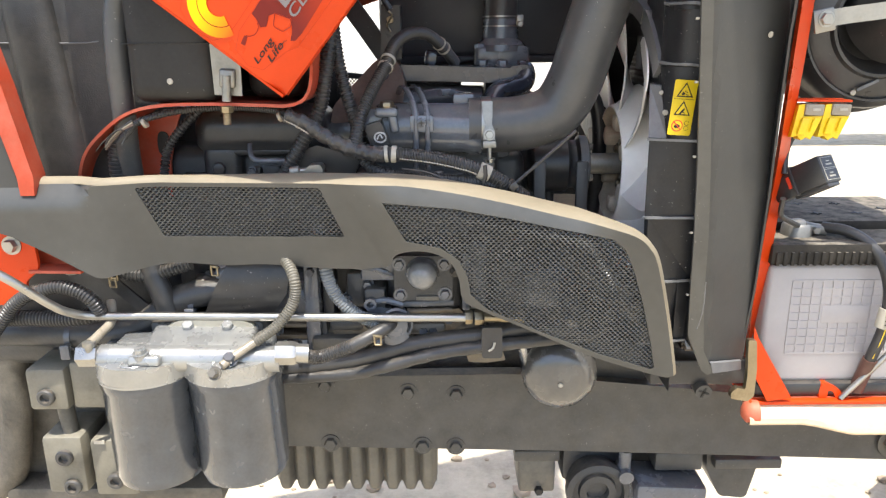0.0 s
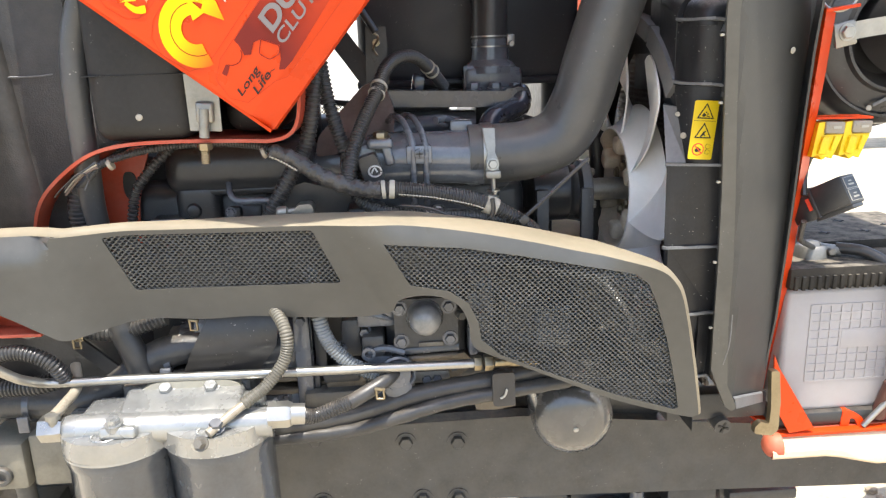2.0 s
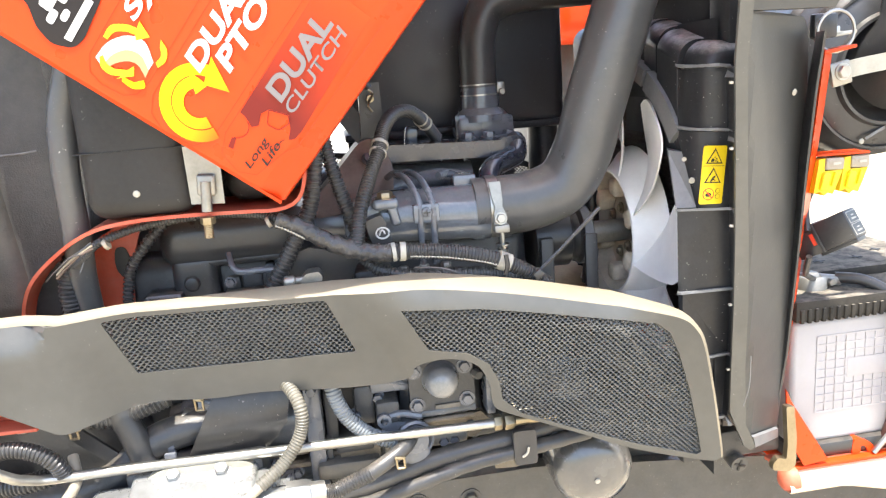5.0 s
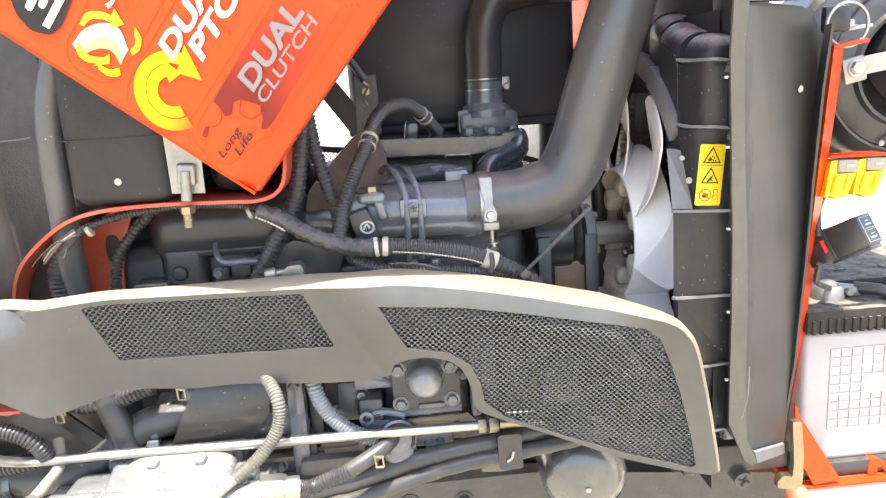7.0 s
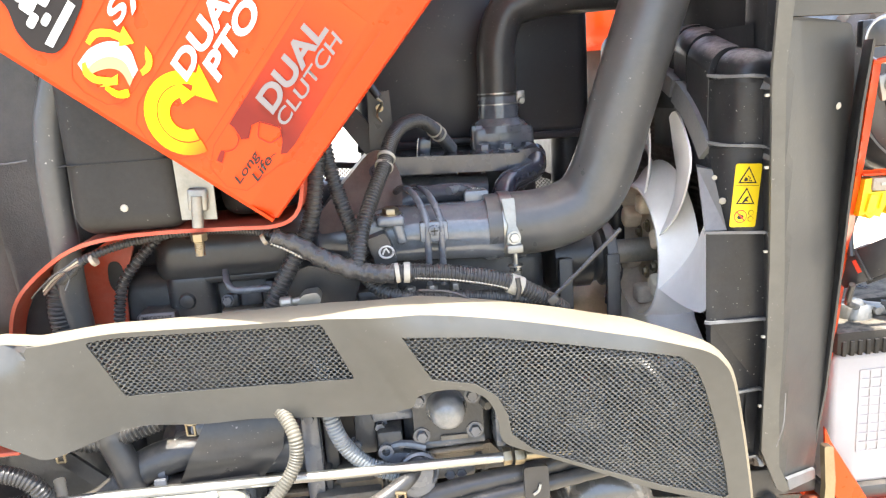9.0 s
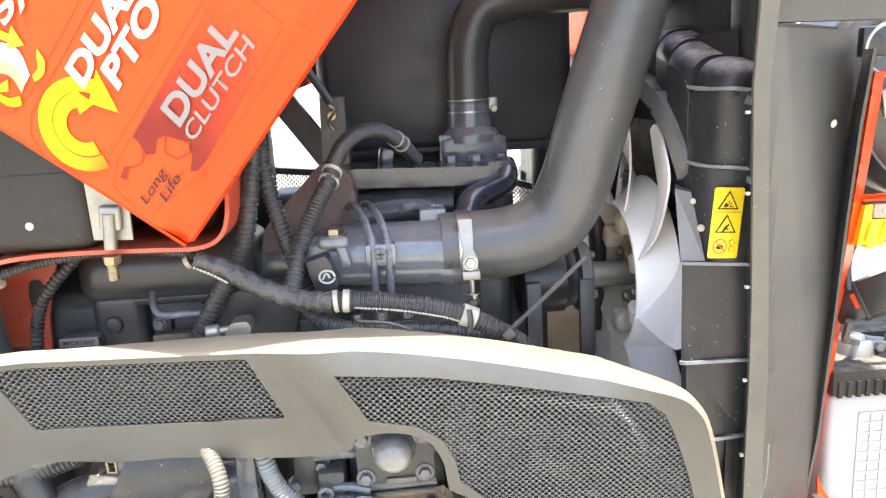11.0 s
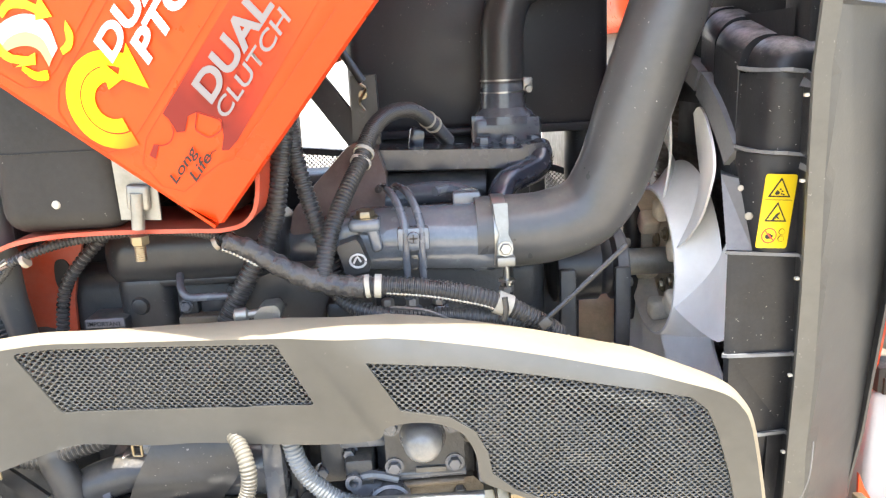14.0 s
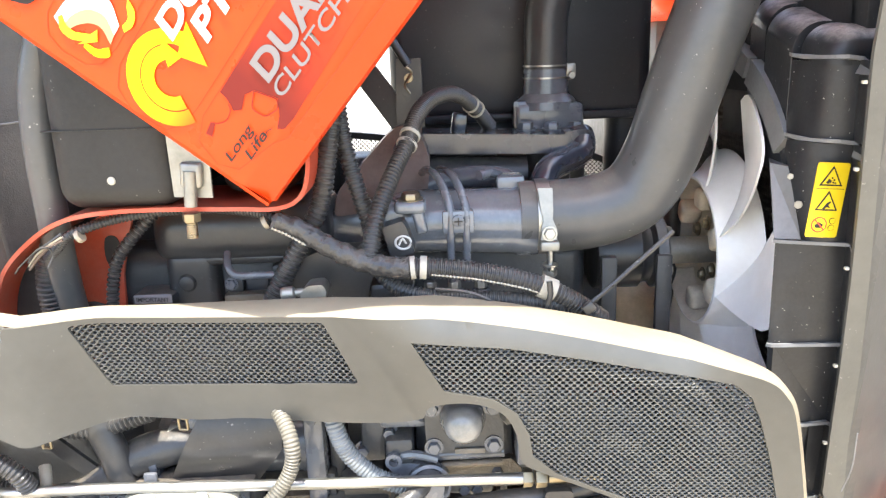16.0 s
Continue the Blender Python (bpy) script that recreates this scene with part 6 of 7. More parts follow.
def build_fan():
    t = thing("cooling_fan", (FX, FY, FZ), "white nylon cooling fan with broad blades and a dusty hub", "fan")
    # flared shell: narrow rim in front, wider behind
    flare = lambda x: 0.0925 + 0.032 * min(1.0, max(0.0, (x - 0.266) / 0.038)) ** 1.6
    bm = B()
    xs = [0.2640, 0.2645, 0.268, 0.275, 0.282, 0.289, 0.296, 0.302, 0.306]
    rows = []
    for i, x in enumerate(xs):
        r = 0.0895 if i == 0 else flare(x)
        rows.append([bm.verts.new((x, FY - r * math.cos(radians(5 * k)), FZ + r * math.sin(radians(5 * k)))) for k in range(72)])
    for u, v in zip(rows, rows[1:]):
        for k in range(72):
            bm.faces.new((u[k], u[(k + 1) % 72], v[(k + 1) % 72], v[k]))
    part("hub_shell", bm, FANM, t)
    bm = B()
    rows = []
    for h, r in ((0.0, 0.0895), (0.003, 0.0865), (0.010, 0.082), (0.028, 0.074), (0.032, 0.060), (0.033, 0.018)):
        rows.append([bm.verts.new((FX + h, FY - r * math.cos(radians(7.5 * k)), FZ + r * math.sin(radians(7.5 * k)))) for k in range(48)])
    for u, v in zip(rows, rows[1:]):
        for k in range(48):
            bm.faces.new((u[k], u[(k + 1) % 48], v[(k + 1) % 48], v[k]))
    part("hub_cup", bm, FANH, t, "dusty tan cup of the hub")
    for k in range(6):
        q = radians(60 * k + 25)
        d = Vector((0, -math.cos(q), math.sin(q)))
        c = Vector((FX + 0.016, FY, FZ)) + d * 0.066
        part("hub_boss", box(B(), c, (0.026, 0.026, 0.026), 0.006, (90 - 60 * k - 25, 0, 0), seg=3), FANH, t)
        part("hub_bolt", hexnut(B(), Vector((FX + 0.020, FY, FZ)) + d * 0.034, (-1, 0, 0), 0.006, 0.006, 0.009), ZINC, t)
    nu, nw = 14, 14
    for k in range(8):
        bm = B()
        g = []
        for off in (0.0, 0.0028):
            rows = []
            for i in range(nu + 1):
                u = i / nu
                row = []
                for j in range(nw + 1):
                    w = j / nw
                    ang = radians(45 * k + (1 - u) * (-22 + 36 * w) + u * (-9 + 31 * w))
                    x = (1 - u) * (0.2665 + 0.037 * w) + u * (0.270 + 0.013 * w) + 0.004 * math.sin(math.pi * u) * (1 - w)
                    r0 = flare(x) - 0.003
                    r = r0 + u * (0.224 - r0)
                    r -= 0.020 * u * abs(2 * w - 1) ** 5
                    row.append(bm.verts.new((x + off, FY - r * math.cos(ang), FZ + r * math.sin(ang))))
                rows.append(row)
            for p, q in zip(rows, rows[1:]):
                for m in range(nw):
                    bm.faces.new((p[m], p[m + 1], q[m + 1], q[m]))
            g.append(rows)
        rim = [[r[0] for r in h] + h[-1][1:] + [r[-1] for r in h[::-1]][1:] for h in g]
        for m in range(len(rim[0]) - 1):
            bm.faces.new((rim[0][m], rim[0][m + 1], rim[1][m + 1], rim[1][m]))
        part("blade", bm, FANM, t)
    t2 = thing("fan_drive", (0.2, FY, 0.9), "steel fan shaft and black water pump pulley", "pulley")
    part("shaft", rod(B(), (0.205, FY, FZ), (FX + 0.034, FY, FZ), 0.017), ZINCW, t2)
    part("flange", lathe(B(), (0.213, FY, FZ), (1, 0, 0), [(0, 0.045), (0.012, 0.045), (0.015, 0.042), (0.015, 0.026)], 36), SHR, t2)
    for k in range(4):
        a = radians(90 * k + 30)
        part("bolt", hexnut(B(), (0.227, FY + 0.034 * math.cos(a), FZ + 0.034 * math.sin(a)), (1, 0, 0), 0.006, 0.007), ZINCW, t2)
    part("pulley", lathe(B(), (0.138, FY, FZ), (1, 0, 0), [(0, 0.040), (0.003, 0.044), (0.056, 0.044), (0.058, 0.041), (0.064, 0.038), (0.070, 0.038), (0.076, 0.044)], 36), BLK, t2)
    part("pump_body", box(B(), (0.09, FY, FZ - 0.02), (0.07, 0.10, 0.10), 0.02, seg=3), ENGD, t2)
    # rounded body standing in for an unclear brown shape on the far side
    part("far_body", lathe(B(), (0.232, 1.40, 0.62), (0, 0, 1), [(0, 0.088), (0.19, 0.088), (0.212, 0.080), (0.226, 0.058), (0.232, 0.02)], 36), surface("tan_far_body", (0.55, 0.42, 0.25), 0.5, var=0.2, dust=0.4, dustcol=(0.50, 0.40, 0.26)), t2, "dusty tan rounded body for an unclear far shape")
    # white plate and disc: sunlit ground and a hub, brightness put into colour
    part("sunlit_plate", slabz(B(), rounded([(0.17, 1.25), (0.31, 1.25), (0.33, 1.31), (0.29, 1.335), (0.20, 1.325)], 5), 0.772, 0.780), FANM, t2, "white plate standing in for sunlit ground")
    part("red_collar", hose(B(), [(0.165, 1.318, 0.783), (0.20, 1.330, 0.788), (0.24, 1.336, 0.789), (0.29, 1.330, 0.786), (0.32, 1.312, 0.782)], 0.006, 10), ORANGED, t2, "orange edge")
    part("far_disc", lathe(B(), (0.258, 1.292, 0.780), (0, 0, 1), [(0, 0.026), (0.008, 0.026), (0.011, 0.022), (0.011, 0.008), (0.017, 0.006)], 28), FANM, t2, "white disc standing in for a sunlit hub")
    part("loop_hose", hose(B(), [(0.20, 1.25, 1.05), (0.225, 1.25, 1.065), (0.25, 1.25, 1.05), (0.262, 1.25, 1.0), (0.262, 1.25, 0.93), (0.255, 1.25, 0.85)], 0.012, 14), RUB, t2)
    part("strap_bar", box(B(), (0.208, 1.10, 0.835), (0.018, 0.008, 0.27), 0.002), RUB, t2)
    part("belt", box(B(), (0.144, 1.10, 0.835), (0.018, 0.012, 0.27), 0.002), RUB, t2)
    part("belt_side", box(B(), (0.178, FY + 0.05, 0.80), (0.014, 0.012, 0.24), 0.002), RUB, t2)


build_fan()


def build_radiator():
    t = thing("fan_shroud", (0.33, 1.2, 0.7), "black moulded plastic fan shroud with stepped ribs and a safety label", "fan shroud")
    # steps of the rounded top, with narrow joints between them
    def step(rings, zl, name="step", mat=SHB, xr=0.345):
        bm = B()
        rr = []
        for y, x0, zt, r in rings:
            arc = [(x0 + r - r * math.cos(radians(9 * k)), zt - r + r * math.sin(radians(9 * k))) for k in range(11)]
            rr.append([bm.verts.new((x, y, z)) for x, z in [(x0, zl)] + arc + [(xr, zt), (xr, zl)]])
        for u, v in zip(rr, rr[1:]):
            for k in range(len(u)):
                n = (k + 1) % len(u)
                bm.faces.new((u[k], u[n], v[n], v[k]))
        bm.faces.new(rr[0])
        bm.faces.new(rr[-1][::-1])
        part(name, bm, mat, t)
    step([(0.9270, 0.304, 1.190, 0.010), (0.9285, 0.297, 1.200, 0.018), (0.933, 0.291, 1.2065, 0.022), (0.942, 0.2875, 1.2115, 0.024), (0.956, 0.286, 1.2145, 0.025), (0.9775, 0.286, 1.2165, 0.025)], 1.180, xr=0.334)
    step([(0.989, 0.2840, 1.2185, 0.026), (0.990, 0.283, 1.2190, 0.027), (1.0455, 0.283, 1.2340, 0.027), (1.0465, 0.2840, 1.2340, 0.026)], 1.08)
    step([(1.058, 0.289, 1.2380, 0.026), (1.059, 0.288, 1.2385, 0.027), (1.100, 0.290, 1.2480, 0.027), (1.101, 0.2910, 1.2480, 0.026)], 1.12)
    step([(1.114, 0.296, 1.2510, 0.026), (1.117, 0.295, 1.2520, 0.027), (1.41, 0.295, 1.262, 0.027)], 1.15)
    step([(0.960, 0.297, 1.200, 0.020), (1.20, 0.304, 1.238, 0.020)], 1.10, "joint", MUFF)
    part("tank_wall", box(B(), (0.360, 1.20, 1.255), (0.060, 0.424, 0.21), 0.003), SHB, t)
    part("tank_wall", box(B(), (0.338, 0.962, 1.265), (0.034, 0.046, 0.19), 0.003), SHB, t)
    part("wall_bolt", lathe(B(), (0.349, 0.989, 1.253), (-0.5, -1, 0), [(0, 0.007), (0.004, 0.007), (0.006, 0.004)], 14), ZINCW, t, "pale bolt head")
    # ribbed column in front of the radiator
    EDGES = [(1.36, 0.275), (1.19, 0.289), (1.09, 0.302), (0.99, 0.3145), (0.90, 0.324), (0.81, 0.332), (0.66, 0.334)]

    def along(tab, z, k=1):
        for p, q in zip(tab, tab[1:]):
            if q[0] <= z <= p[0]:
                return p[k] + (q[k] - p[k]) * (p[0] - z) / (p[0] - q[0])
        return tab[-1][k]
    LEFT = [(1.20, 0.2825, 0.983), (1.12, 0.2790, 0.978), (1.0226, 0.2830, 0.945), (1.0225, 0.2640, 0.950), (0.92, 0.2638, 0.947), (0.83, 0.268, 0.953), (0.66, 0.276, 0.968)]
    FRONT = [(1.20, 0.3113, 0.925), (1.112, 0.3155, 0.9285), (1.0225, 0.3190, 0.930), (0.92, 0.330, 0.944), (0.828, 0.336, 0.962), (0.66, 0.340, 0.985)]

    def profile(z, upper, out=0.0, drop=0.0):
        xl, yl, xc, yc = along(LEFT, z), along(LEFT, z, 2), along(FRONT, z), along(FRONT, z, 2)
        xp, yp = along(EDGES, z) + 0.008, 0.955 - 0.20 * (z - 0.95) - 0.030
        xl, yl, yc = xl - out * 0.5, yl - out * 0.4, yc - out
        mid = [(xl + (xc - xl) * p, yl + (yc - yl) * q) for p, q in ((0.08, 0.30), (0.22, 0.60), (0.42, 0.84), (0.66, 0.96))] if upper else [(xl + 0.004, yl - 0.003)]
        pts = [(xl + (0.012 if upper else 0.055), 1.02), (xl, yl)] + mid + [(xc, yc), (xp, min(yp, yc - 0.004)), (xp + 0.006, min(yp, yc - 0.004)), (xc + 0.02, 1.02)]
        fall = [0.006, 0.004] + [0.002] * len(mid) if upper else [0.0] * (2 + len(mid)) 
        fall = fall + [0.0, -drop, -drop, -drop]
        return [(x, y, z + (f if out else 0.0)) for (x, y), f in zip(pts, fall)]

    def prism(top, low):
        bm = B()
        u, v = [bm.verts.new(p) for p in top], [bm.verts.new(p) for p in low]
        bm.faces.new(u)
        bm.faces.new(v[::-1])
        for k in range(len(u)):
            n = (k + 1) % len(u)
            bm.faces.new((u[k], u[n], v[n], v[k]))
        return bm
    levels = [1.1855, 1.1140, 1.0226, 0.9200, 0.8280, 0.7350]
    for i, (zt, zb) in enumerate(zip(levels, levels[1:])):
        up = i < 2
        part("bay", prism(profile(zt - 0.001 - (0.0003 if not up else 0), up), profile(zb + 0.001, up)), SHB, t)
    for i, z in enumerate(levels):
        up = i < 2
        zz = z if i != 2 else 1.0224
        part("rib", prism([(x, y, q + 0.0016) for x, y, q in profile(zz, up, 0.006, 0.011)], [(x, y, q - 0.0016) for x, y, q in profile(zz, up, 0.006, 0.011)]), SHR, t, "dusty grey rib edge", smooth=False)
        if 0 < i < 5 or i == 0:
            part("rib_tip", box(B(), (along(EDGES, z) - 0.0005, 0.955 - 0.20 * (z - 0.95) - 0.032, z - 0.017), (0.0040, 0.004, 0.0030), 0.0008), WHITE, t)
    # facet between the ring and the labelled bay, skylight painted in as paler grey
    front = [(0.2705, 0.988, 1.0895), (0.2800, 0.970, 1.0880), (0.2835, 0.941, 1.0245), (0.2625, 0.949, 1.0245)]
    bm = B()
    u, v = [bm.verts.new(p) for p in front], [bm.verts.new((x + 0.012, y + 0.03, z)) for x, y, z in front]
    bm.faces.new(u)
    bm.faces.new(v[::-1])
    for k in range(4):
        bm.faces.new((u[k], u[(k + 1) % 4], v[(k + 1) % 4], v[k]))
    part("facet", bevelled(bm, 0.001, 1), SHR, t, "facet coloured paler for the sky it faces")

    def arc_plate(a0, a1, r0, r1, xa, xb, name, mat):
        bm = B()
        rows = []
        n = max(4, int((a1 - a0) / 3))
        for i in range(n + 1):
            q = radians(a0 + (a1 - a0) * i / n)
            rows.append([bm.verts.new((x, FY - r * math.cos(q), FZ + r * math.sin(q))) for x, r in ((xb, r0), (xa, r0), (xa + 0.001, r1), (xb, r1))])
        for u, v in zip(rows, rows[1:]):
            for k in range(4):
                bm.faces.new((u[k], u[(k + 1) % 4], v[(k + 1) % 4], v[k]))
        bm.faces.new(rows[0])
        bm.faces.new(rows[-1][::-1])
        part(name, bm, mat, t)
    arc_plate(38.5, 64.0, 0.2315, 0.258, 0.2765, 0.300, "rim_band", SHR)
    arc_plate(66.5, 88.0, 0.2315, 0.254, 0.2780, 0.300, "rim_band", SHR)
    # tunnel round the fan
    bm = B()
    rows = []
    for i in range(73):
        q = radians(i * 5)
        rows.append([bm.verts.new((x, max(0.965 if r > 0.233 else 0.962, FY - r * math.cos(q)), FZ + r * math.sin(q))) for x, r in ((0.335, 0.2320), (0.284, 0.2320), (0.282, 0.2340), (0.284, 0.2400), (0.335, 0.2400))])
    for u, v in zip(rows, rows[1:]):
        for k in range(4):
            bm.faces.new((u[k], u[k + 1], v[k + 1], v[k]))
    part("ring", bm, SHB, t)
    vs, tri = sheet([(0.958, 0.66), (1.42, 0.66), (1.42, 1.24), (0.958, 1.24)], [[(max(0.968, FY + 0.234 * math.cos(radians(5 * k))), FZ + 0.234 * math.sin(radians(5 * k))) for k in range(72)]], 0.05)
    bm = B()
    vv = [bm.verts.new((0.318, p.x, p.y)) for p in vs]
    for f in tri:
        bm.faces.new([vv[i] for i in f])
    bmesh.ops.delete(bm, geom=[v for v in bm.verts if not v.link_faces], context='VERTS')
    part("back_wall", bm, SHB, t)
    # safety label, in its own width (0 to 1) and height (0 to 2.3, downwards)
    def at(u, v, lift=0.0):
        return Vector((0.2845, 0.9245, 1.0985)) + u * Vector((0.0285, 0.0, -0.0020)) + v * Vector((-0.0022, 0.0011, -0.0290)) + Vector((0, -lift, 0))

    def flat(uv, lift, th=0.0005):
        bm = B()
        u, v = [bm.verts.new(at(*p, lift)) for p in uv], [bm.verts.new(at(*p, lift - th)) for p in uv]
        bm.faces.new(u)
        bm.faces.new(v[::-1])
        for k in range(len(u)):
            n = (k + 1) % len(u)
            bm.faces.new((u[k], u[n], v[n], v[k]))
        return bm
    ring = lambda u, v, r, n=20: [(u + r * math.cos(2 * math.pi * k / n), v + r * math.sin(2 * math.pi * k / n)) for k in range(n)]
    lab = part("safety_label", flat(corner_cut([(0, 0), (1, 0), (1, 2.33), (0, 2.33)], 0.09, 4), 0.0, 0.001), YLAB, t, "yellow safety label with black symbols", smooth=False)
    part("panel", flat([(0.06, 0.79), (0.94, 0.79), (0.94, 0.805), (0.06, 0.805)], 0.0004), INK, lab, smooth=False)
    for v in (0.09, 0.86):
        part("triangle", flat([(0.14, v + 0.62), (0.86, v + 0.62), (0.50, v)], 0.0004), INK, lab, smooth=False)
        part("triangle", flat([(0.225, v + 0.57), (0.775, v + 0.57), (0.50, v + 0.095)], 0.0008), YLAB, lab, smooth=False)
    part("symbol", flat([(0.33, 0.60), (0.40, 0.48), (0.50, 0.55), (0.47, 0.62), (0.38, 0.64)], 0.0012), INK, lab, smooth=False)
    for u, v in ((0.50, 0.46), (0.57, 0.52), (0.55, 0.60), (0.62, 0.62)):
        part("symbol", flat(ring(u, v, 0.030, 8), 0.0012), INK, lab, smooth=False)
    part("symbol", flat([(0.36, 1.42), (0.48, 1.24), (0.58, 1.17), (0.60, 1.22), (0.53, 1.30), (0.62, 1.40), (0.50, 1.36), (0.42, 1.44)], 0.0012), INK, lab, smooth=False)
    part("ban_ring", flat(ring(0.37, 1.93, 0.25), 0.0004), REDINK, lab)
    part("ban_ring", flat(ring(0.37, 1.93, 0.205), 0.0008), YLAB, lab)
    part("symbol", flat([(0.22, 1.95), (0.34, 1.84), (0.50, 1.92), (0.44, 2.02), (0.28, 2.03)], 0.0012), INK, lab, smooth=False)
    part("ban_bar", flat([(0.19, 1.78), (0.22, 1.755), (0.55, 2.08), (0.52, 2.105)], 0.0016), REDINK, lab, smooth=False)
    for v in (1.80, 2.02):
        part("outline_ring", flat(ring(0.77, v, 0.10, 16), 0.0004), INK, lab)
        part("outline_ring", flat(ring(0.77, v, 0.085, 16), 0.0008), YLAB, lab)
    part("paint_dot", lathe(B(), (0.2790, 0.9625, 1.0800), (-0.5, -1, 0), [(0, 0.003), (0.001, 0.0024)], 10), WHITE, t)
    part("torn_paper", lathe(B(), (0.2815, 0.9480, 1.0560), (-0.4, -1, 0), [(0, 0.004), (0.001, 0.003)], 7), WHITE, t)
    t = thing("radiator", (0.36, 1.2, 0.66), "dark dusty radiator core behind the fan", "radiator")
    part("core", box(B(), (0.360, 1.195, 0.965), (0.030, 0.42, 0.51), 0.003), CORE, t)
    bm = B()
    for i in range(60):
        box(bm, (0.3435, 1.195, 0.715 + i * 0.0083), (0.004, 0.415, 0.0035), 0)
    for i in range(74):
        box(bm, (0.3430, 0.990 + i * 0.0055, 0.965), (0.003, 0.0022, 0.50), 0)
    tagged(part("fin_grid", bm, CORE, t, smooth=False), kind="stuff")
    part("side_tank", box(B(), (0.402, 1.20, 0.97), (0.05, 0.37, 0.52), 0.01), BLK, t)


build_radiator()


def lean_plate(x, z):
    return 0.955 - 0.20 * (z - 0.95)


def build_plate():
    t = thing("radiator_side_plate", (0.39, 0.96, 0.66), "tall dusty black side plate with a raised border beside the radiator", "side plate")
    face = lambda x, z: lean_plate(x, z) + 0.62 * max(0.0, x - 0.348 + 0.137 * (z - 0.90))
    vs, tri = sheet(dense(corner_cut([(0.300, 1.236), (0.406, 1.233), (0.420, 1.21), (0.4275, 1.15), (0.4345, 1.05), (0.4415, 0.95), (0.446, 0.80), (0.443, 0.674), (0.384, 0.680), (0.366, 0.712), (0.349, 0.81), (0.341, 0.90), (0.329, 0.99), (0.314, 1.09)], 0.006, 3), 0.012), [], 0.012)
    bm = B()
    vv = [bm.verts.new((p.x, face(p.x, p.y) - 0.034, p.y)) for p in vs]
    for f in tri:
        bm.faces.new([vv[i] for i in f])
    bmesh.ops.delete(bm, geom=[v for v in bm.verts if not v.link_faces], context='VERTS')
    bmesh.ops.recalc_face_normals(bm, faces=bm.faces)
    ex = bmesh.ops.extrude_face_region(bm, geom=bm.faces[:])
    bmesh.ops.translate(bm, vec=(0, 0.006, 0), verts=[v for v in ex["geom"] if isinstance(v, bmesh.types.BMVert)])
    part("body", bm, PLATE, t, smooth=False)
    bm = slab(B(), [(0.302, 1.32), (0.327, 1.32), (0.332, 1.24), (0.400, 1.236), (0.419, 1.205), (0.423, 1.15), (0.430, 1.05), (0.438, 0.95), (0.444, 0.80), (0.438, 0.70), (0.37, 0.70), (0.345, 0.90), (0.325, 1.09)], -0.022, -0.012, face)
    part("backing", bm, RUB, t)
    # rubber flange standing forward along the front edge
    bm = B()
    rows = []
    for z, x0, y0, x1, y1 in ((1.215, 0.4175, 0.924, 0.4075, 0.8945), (1.15, 0.4225, 0.944, 0.4122, 0.9135), (1.05, 0.4290, 0.967, 0.4218, 0.9403), (0.95, 0.4360, 0.984, 0.4325, 0.9657), (0.8, 0.4385, 1.007, 0.4395, 0.9933), (0.71, 0.435, 1.019, 0.4386, 1.0113)):
        rows.append([bm.verts.new(q) for q in ((x0, y0, z), (x1, y1, z), (x1 + 0.003, y1, z), (x0 + 0.004, y0 + 0.004, z))])
    for u, v in zip(rows, rows[1:]):
        for k in range(4):
            bm.faces.new((u[k], u[(k + 1) % 4], v[(k + 1) % 4], v[k]))
    bm.faces.new(rows[0])
    bm.faces.new(rows[-1][::-1])
    part("flange", bm, RUB, t, "black rubber flange")
    bm = slab(B(), [(0.302, 1.36), (0.302, 1.240), (0.404, 1.238), (0.410, 1.25), (0.412, 1.36)], -0.024, -0.010, lean_plate)
    part("upper_panel", bevelled(bm, 0.003), PLATE, t)
    bm = slab(B(), [(0.283, 1.32), (0.300, 1.32), (0.303, 1.19), (0.316, 1.09), (0.331, 0.99), (0.343, 0.90), (0.351, 0.81), (0.364, 0.722), (0.379, 0.694), (0.382, 0.684), (0.376, 0.680), (0.366, 0.688), (0.338, 0.748), (0.332, 0.81), (0.324, 0.90), (0.3145, 0.99), (0.302, 1.09), (0.289, 1.19)], -0.040, -0.036, lean_plate)
    part("border", bevelled(bm, 0.001, 1), EDGE, t, "worn dusty raised border")
    part("foot_strip", bevelled(slab(B(), [(0.377, 0.701), (0.437, 0.6865), (0.440, 0.671), (0.384, 0.682)], -0.042, -0.036, face), 0.001, 1), SHR, t, "worn grey bottom strip")
    part("crack_line", hose(B(), [(0.3405, 0.9130, 0.84), (0.3415, 0.9170, 0.80), (0.3385, 0.9265, 0.765)], 0.0007, 6), SHR, t)
    part("paint_dot", lathe(B(), (0.396, 0.9275, 1.150), (0.4, -1, -0.2), [(0, 0.004), (0.001, 0.003)], 10), WHITE, t)
    t = thing("front_post", (0.46, 1.0, 0.6), "orange painted steel post of the front grille", "post")
    back = lambda x, z: 0.93 - 0.30 * (z - 1.15)
    bm = B()
    rows = []
    for z, xl, xr in ((1.194, 0.425, 0.439), (1.12, 0.4325, 0.4465), (1.05, 0.4395, 0.452), (0.98, 0.447, 0.460), (0.91, 0.452, 0.466), (0.81, 0.4585, 0.4755), (0.744, 0.4665, 0.4825), (0.605, 0.484, 0.500)):
        y = back(0, z)
        d = 0.022 - 0.006 * min(1.0, max(0.0, (1.0 - z) / 0.2))
        k = (y + d) / y
        rows.append([bm.verts.new(q) for q in ((xl, y, z), (xr * k, y + d, z), (xr * k - 0.003, y + d + 0.003, z), (xl, y + 0.010, z))])
    for u, v in zip(rows, rows[1:]):
        for n in range(4):
            bm.faces.new((u[n], u[(n + 1) % 4], v[(n + 1) % 4], v[n]))
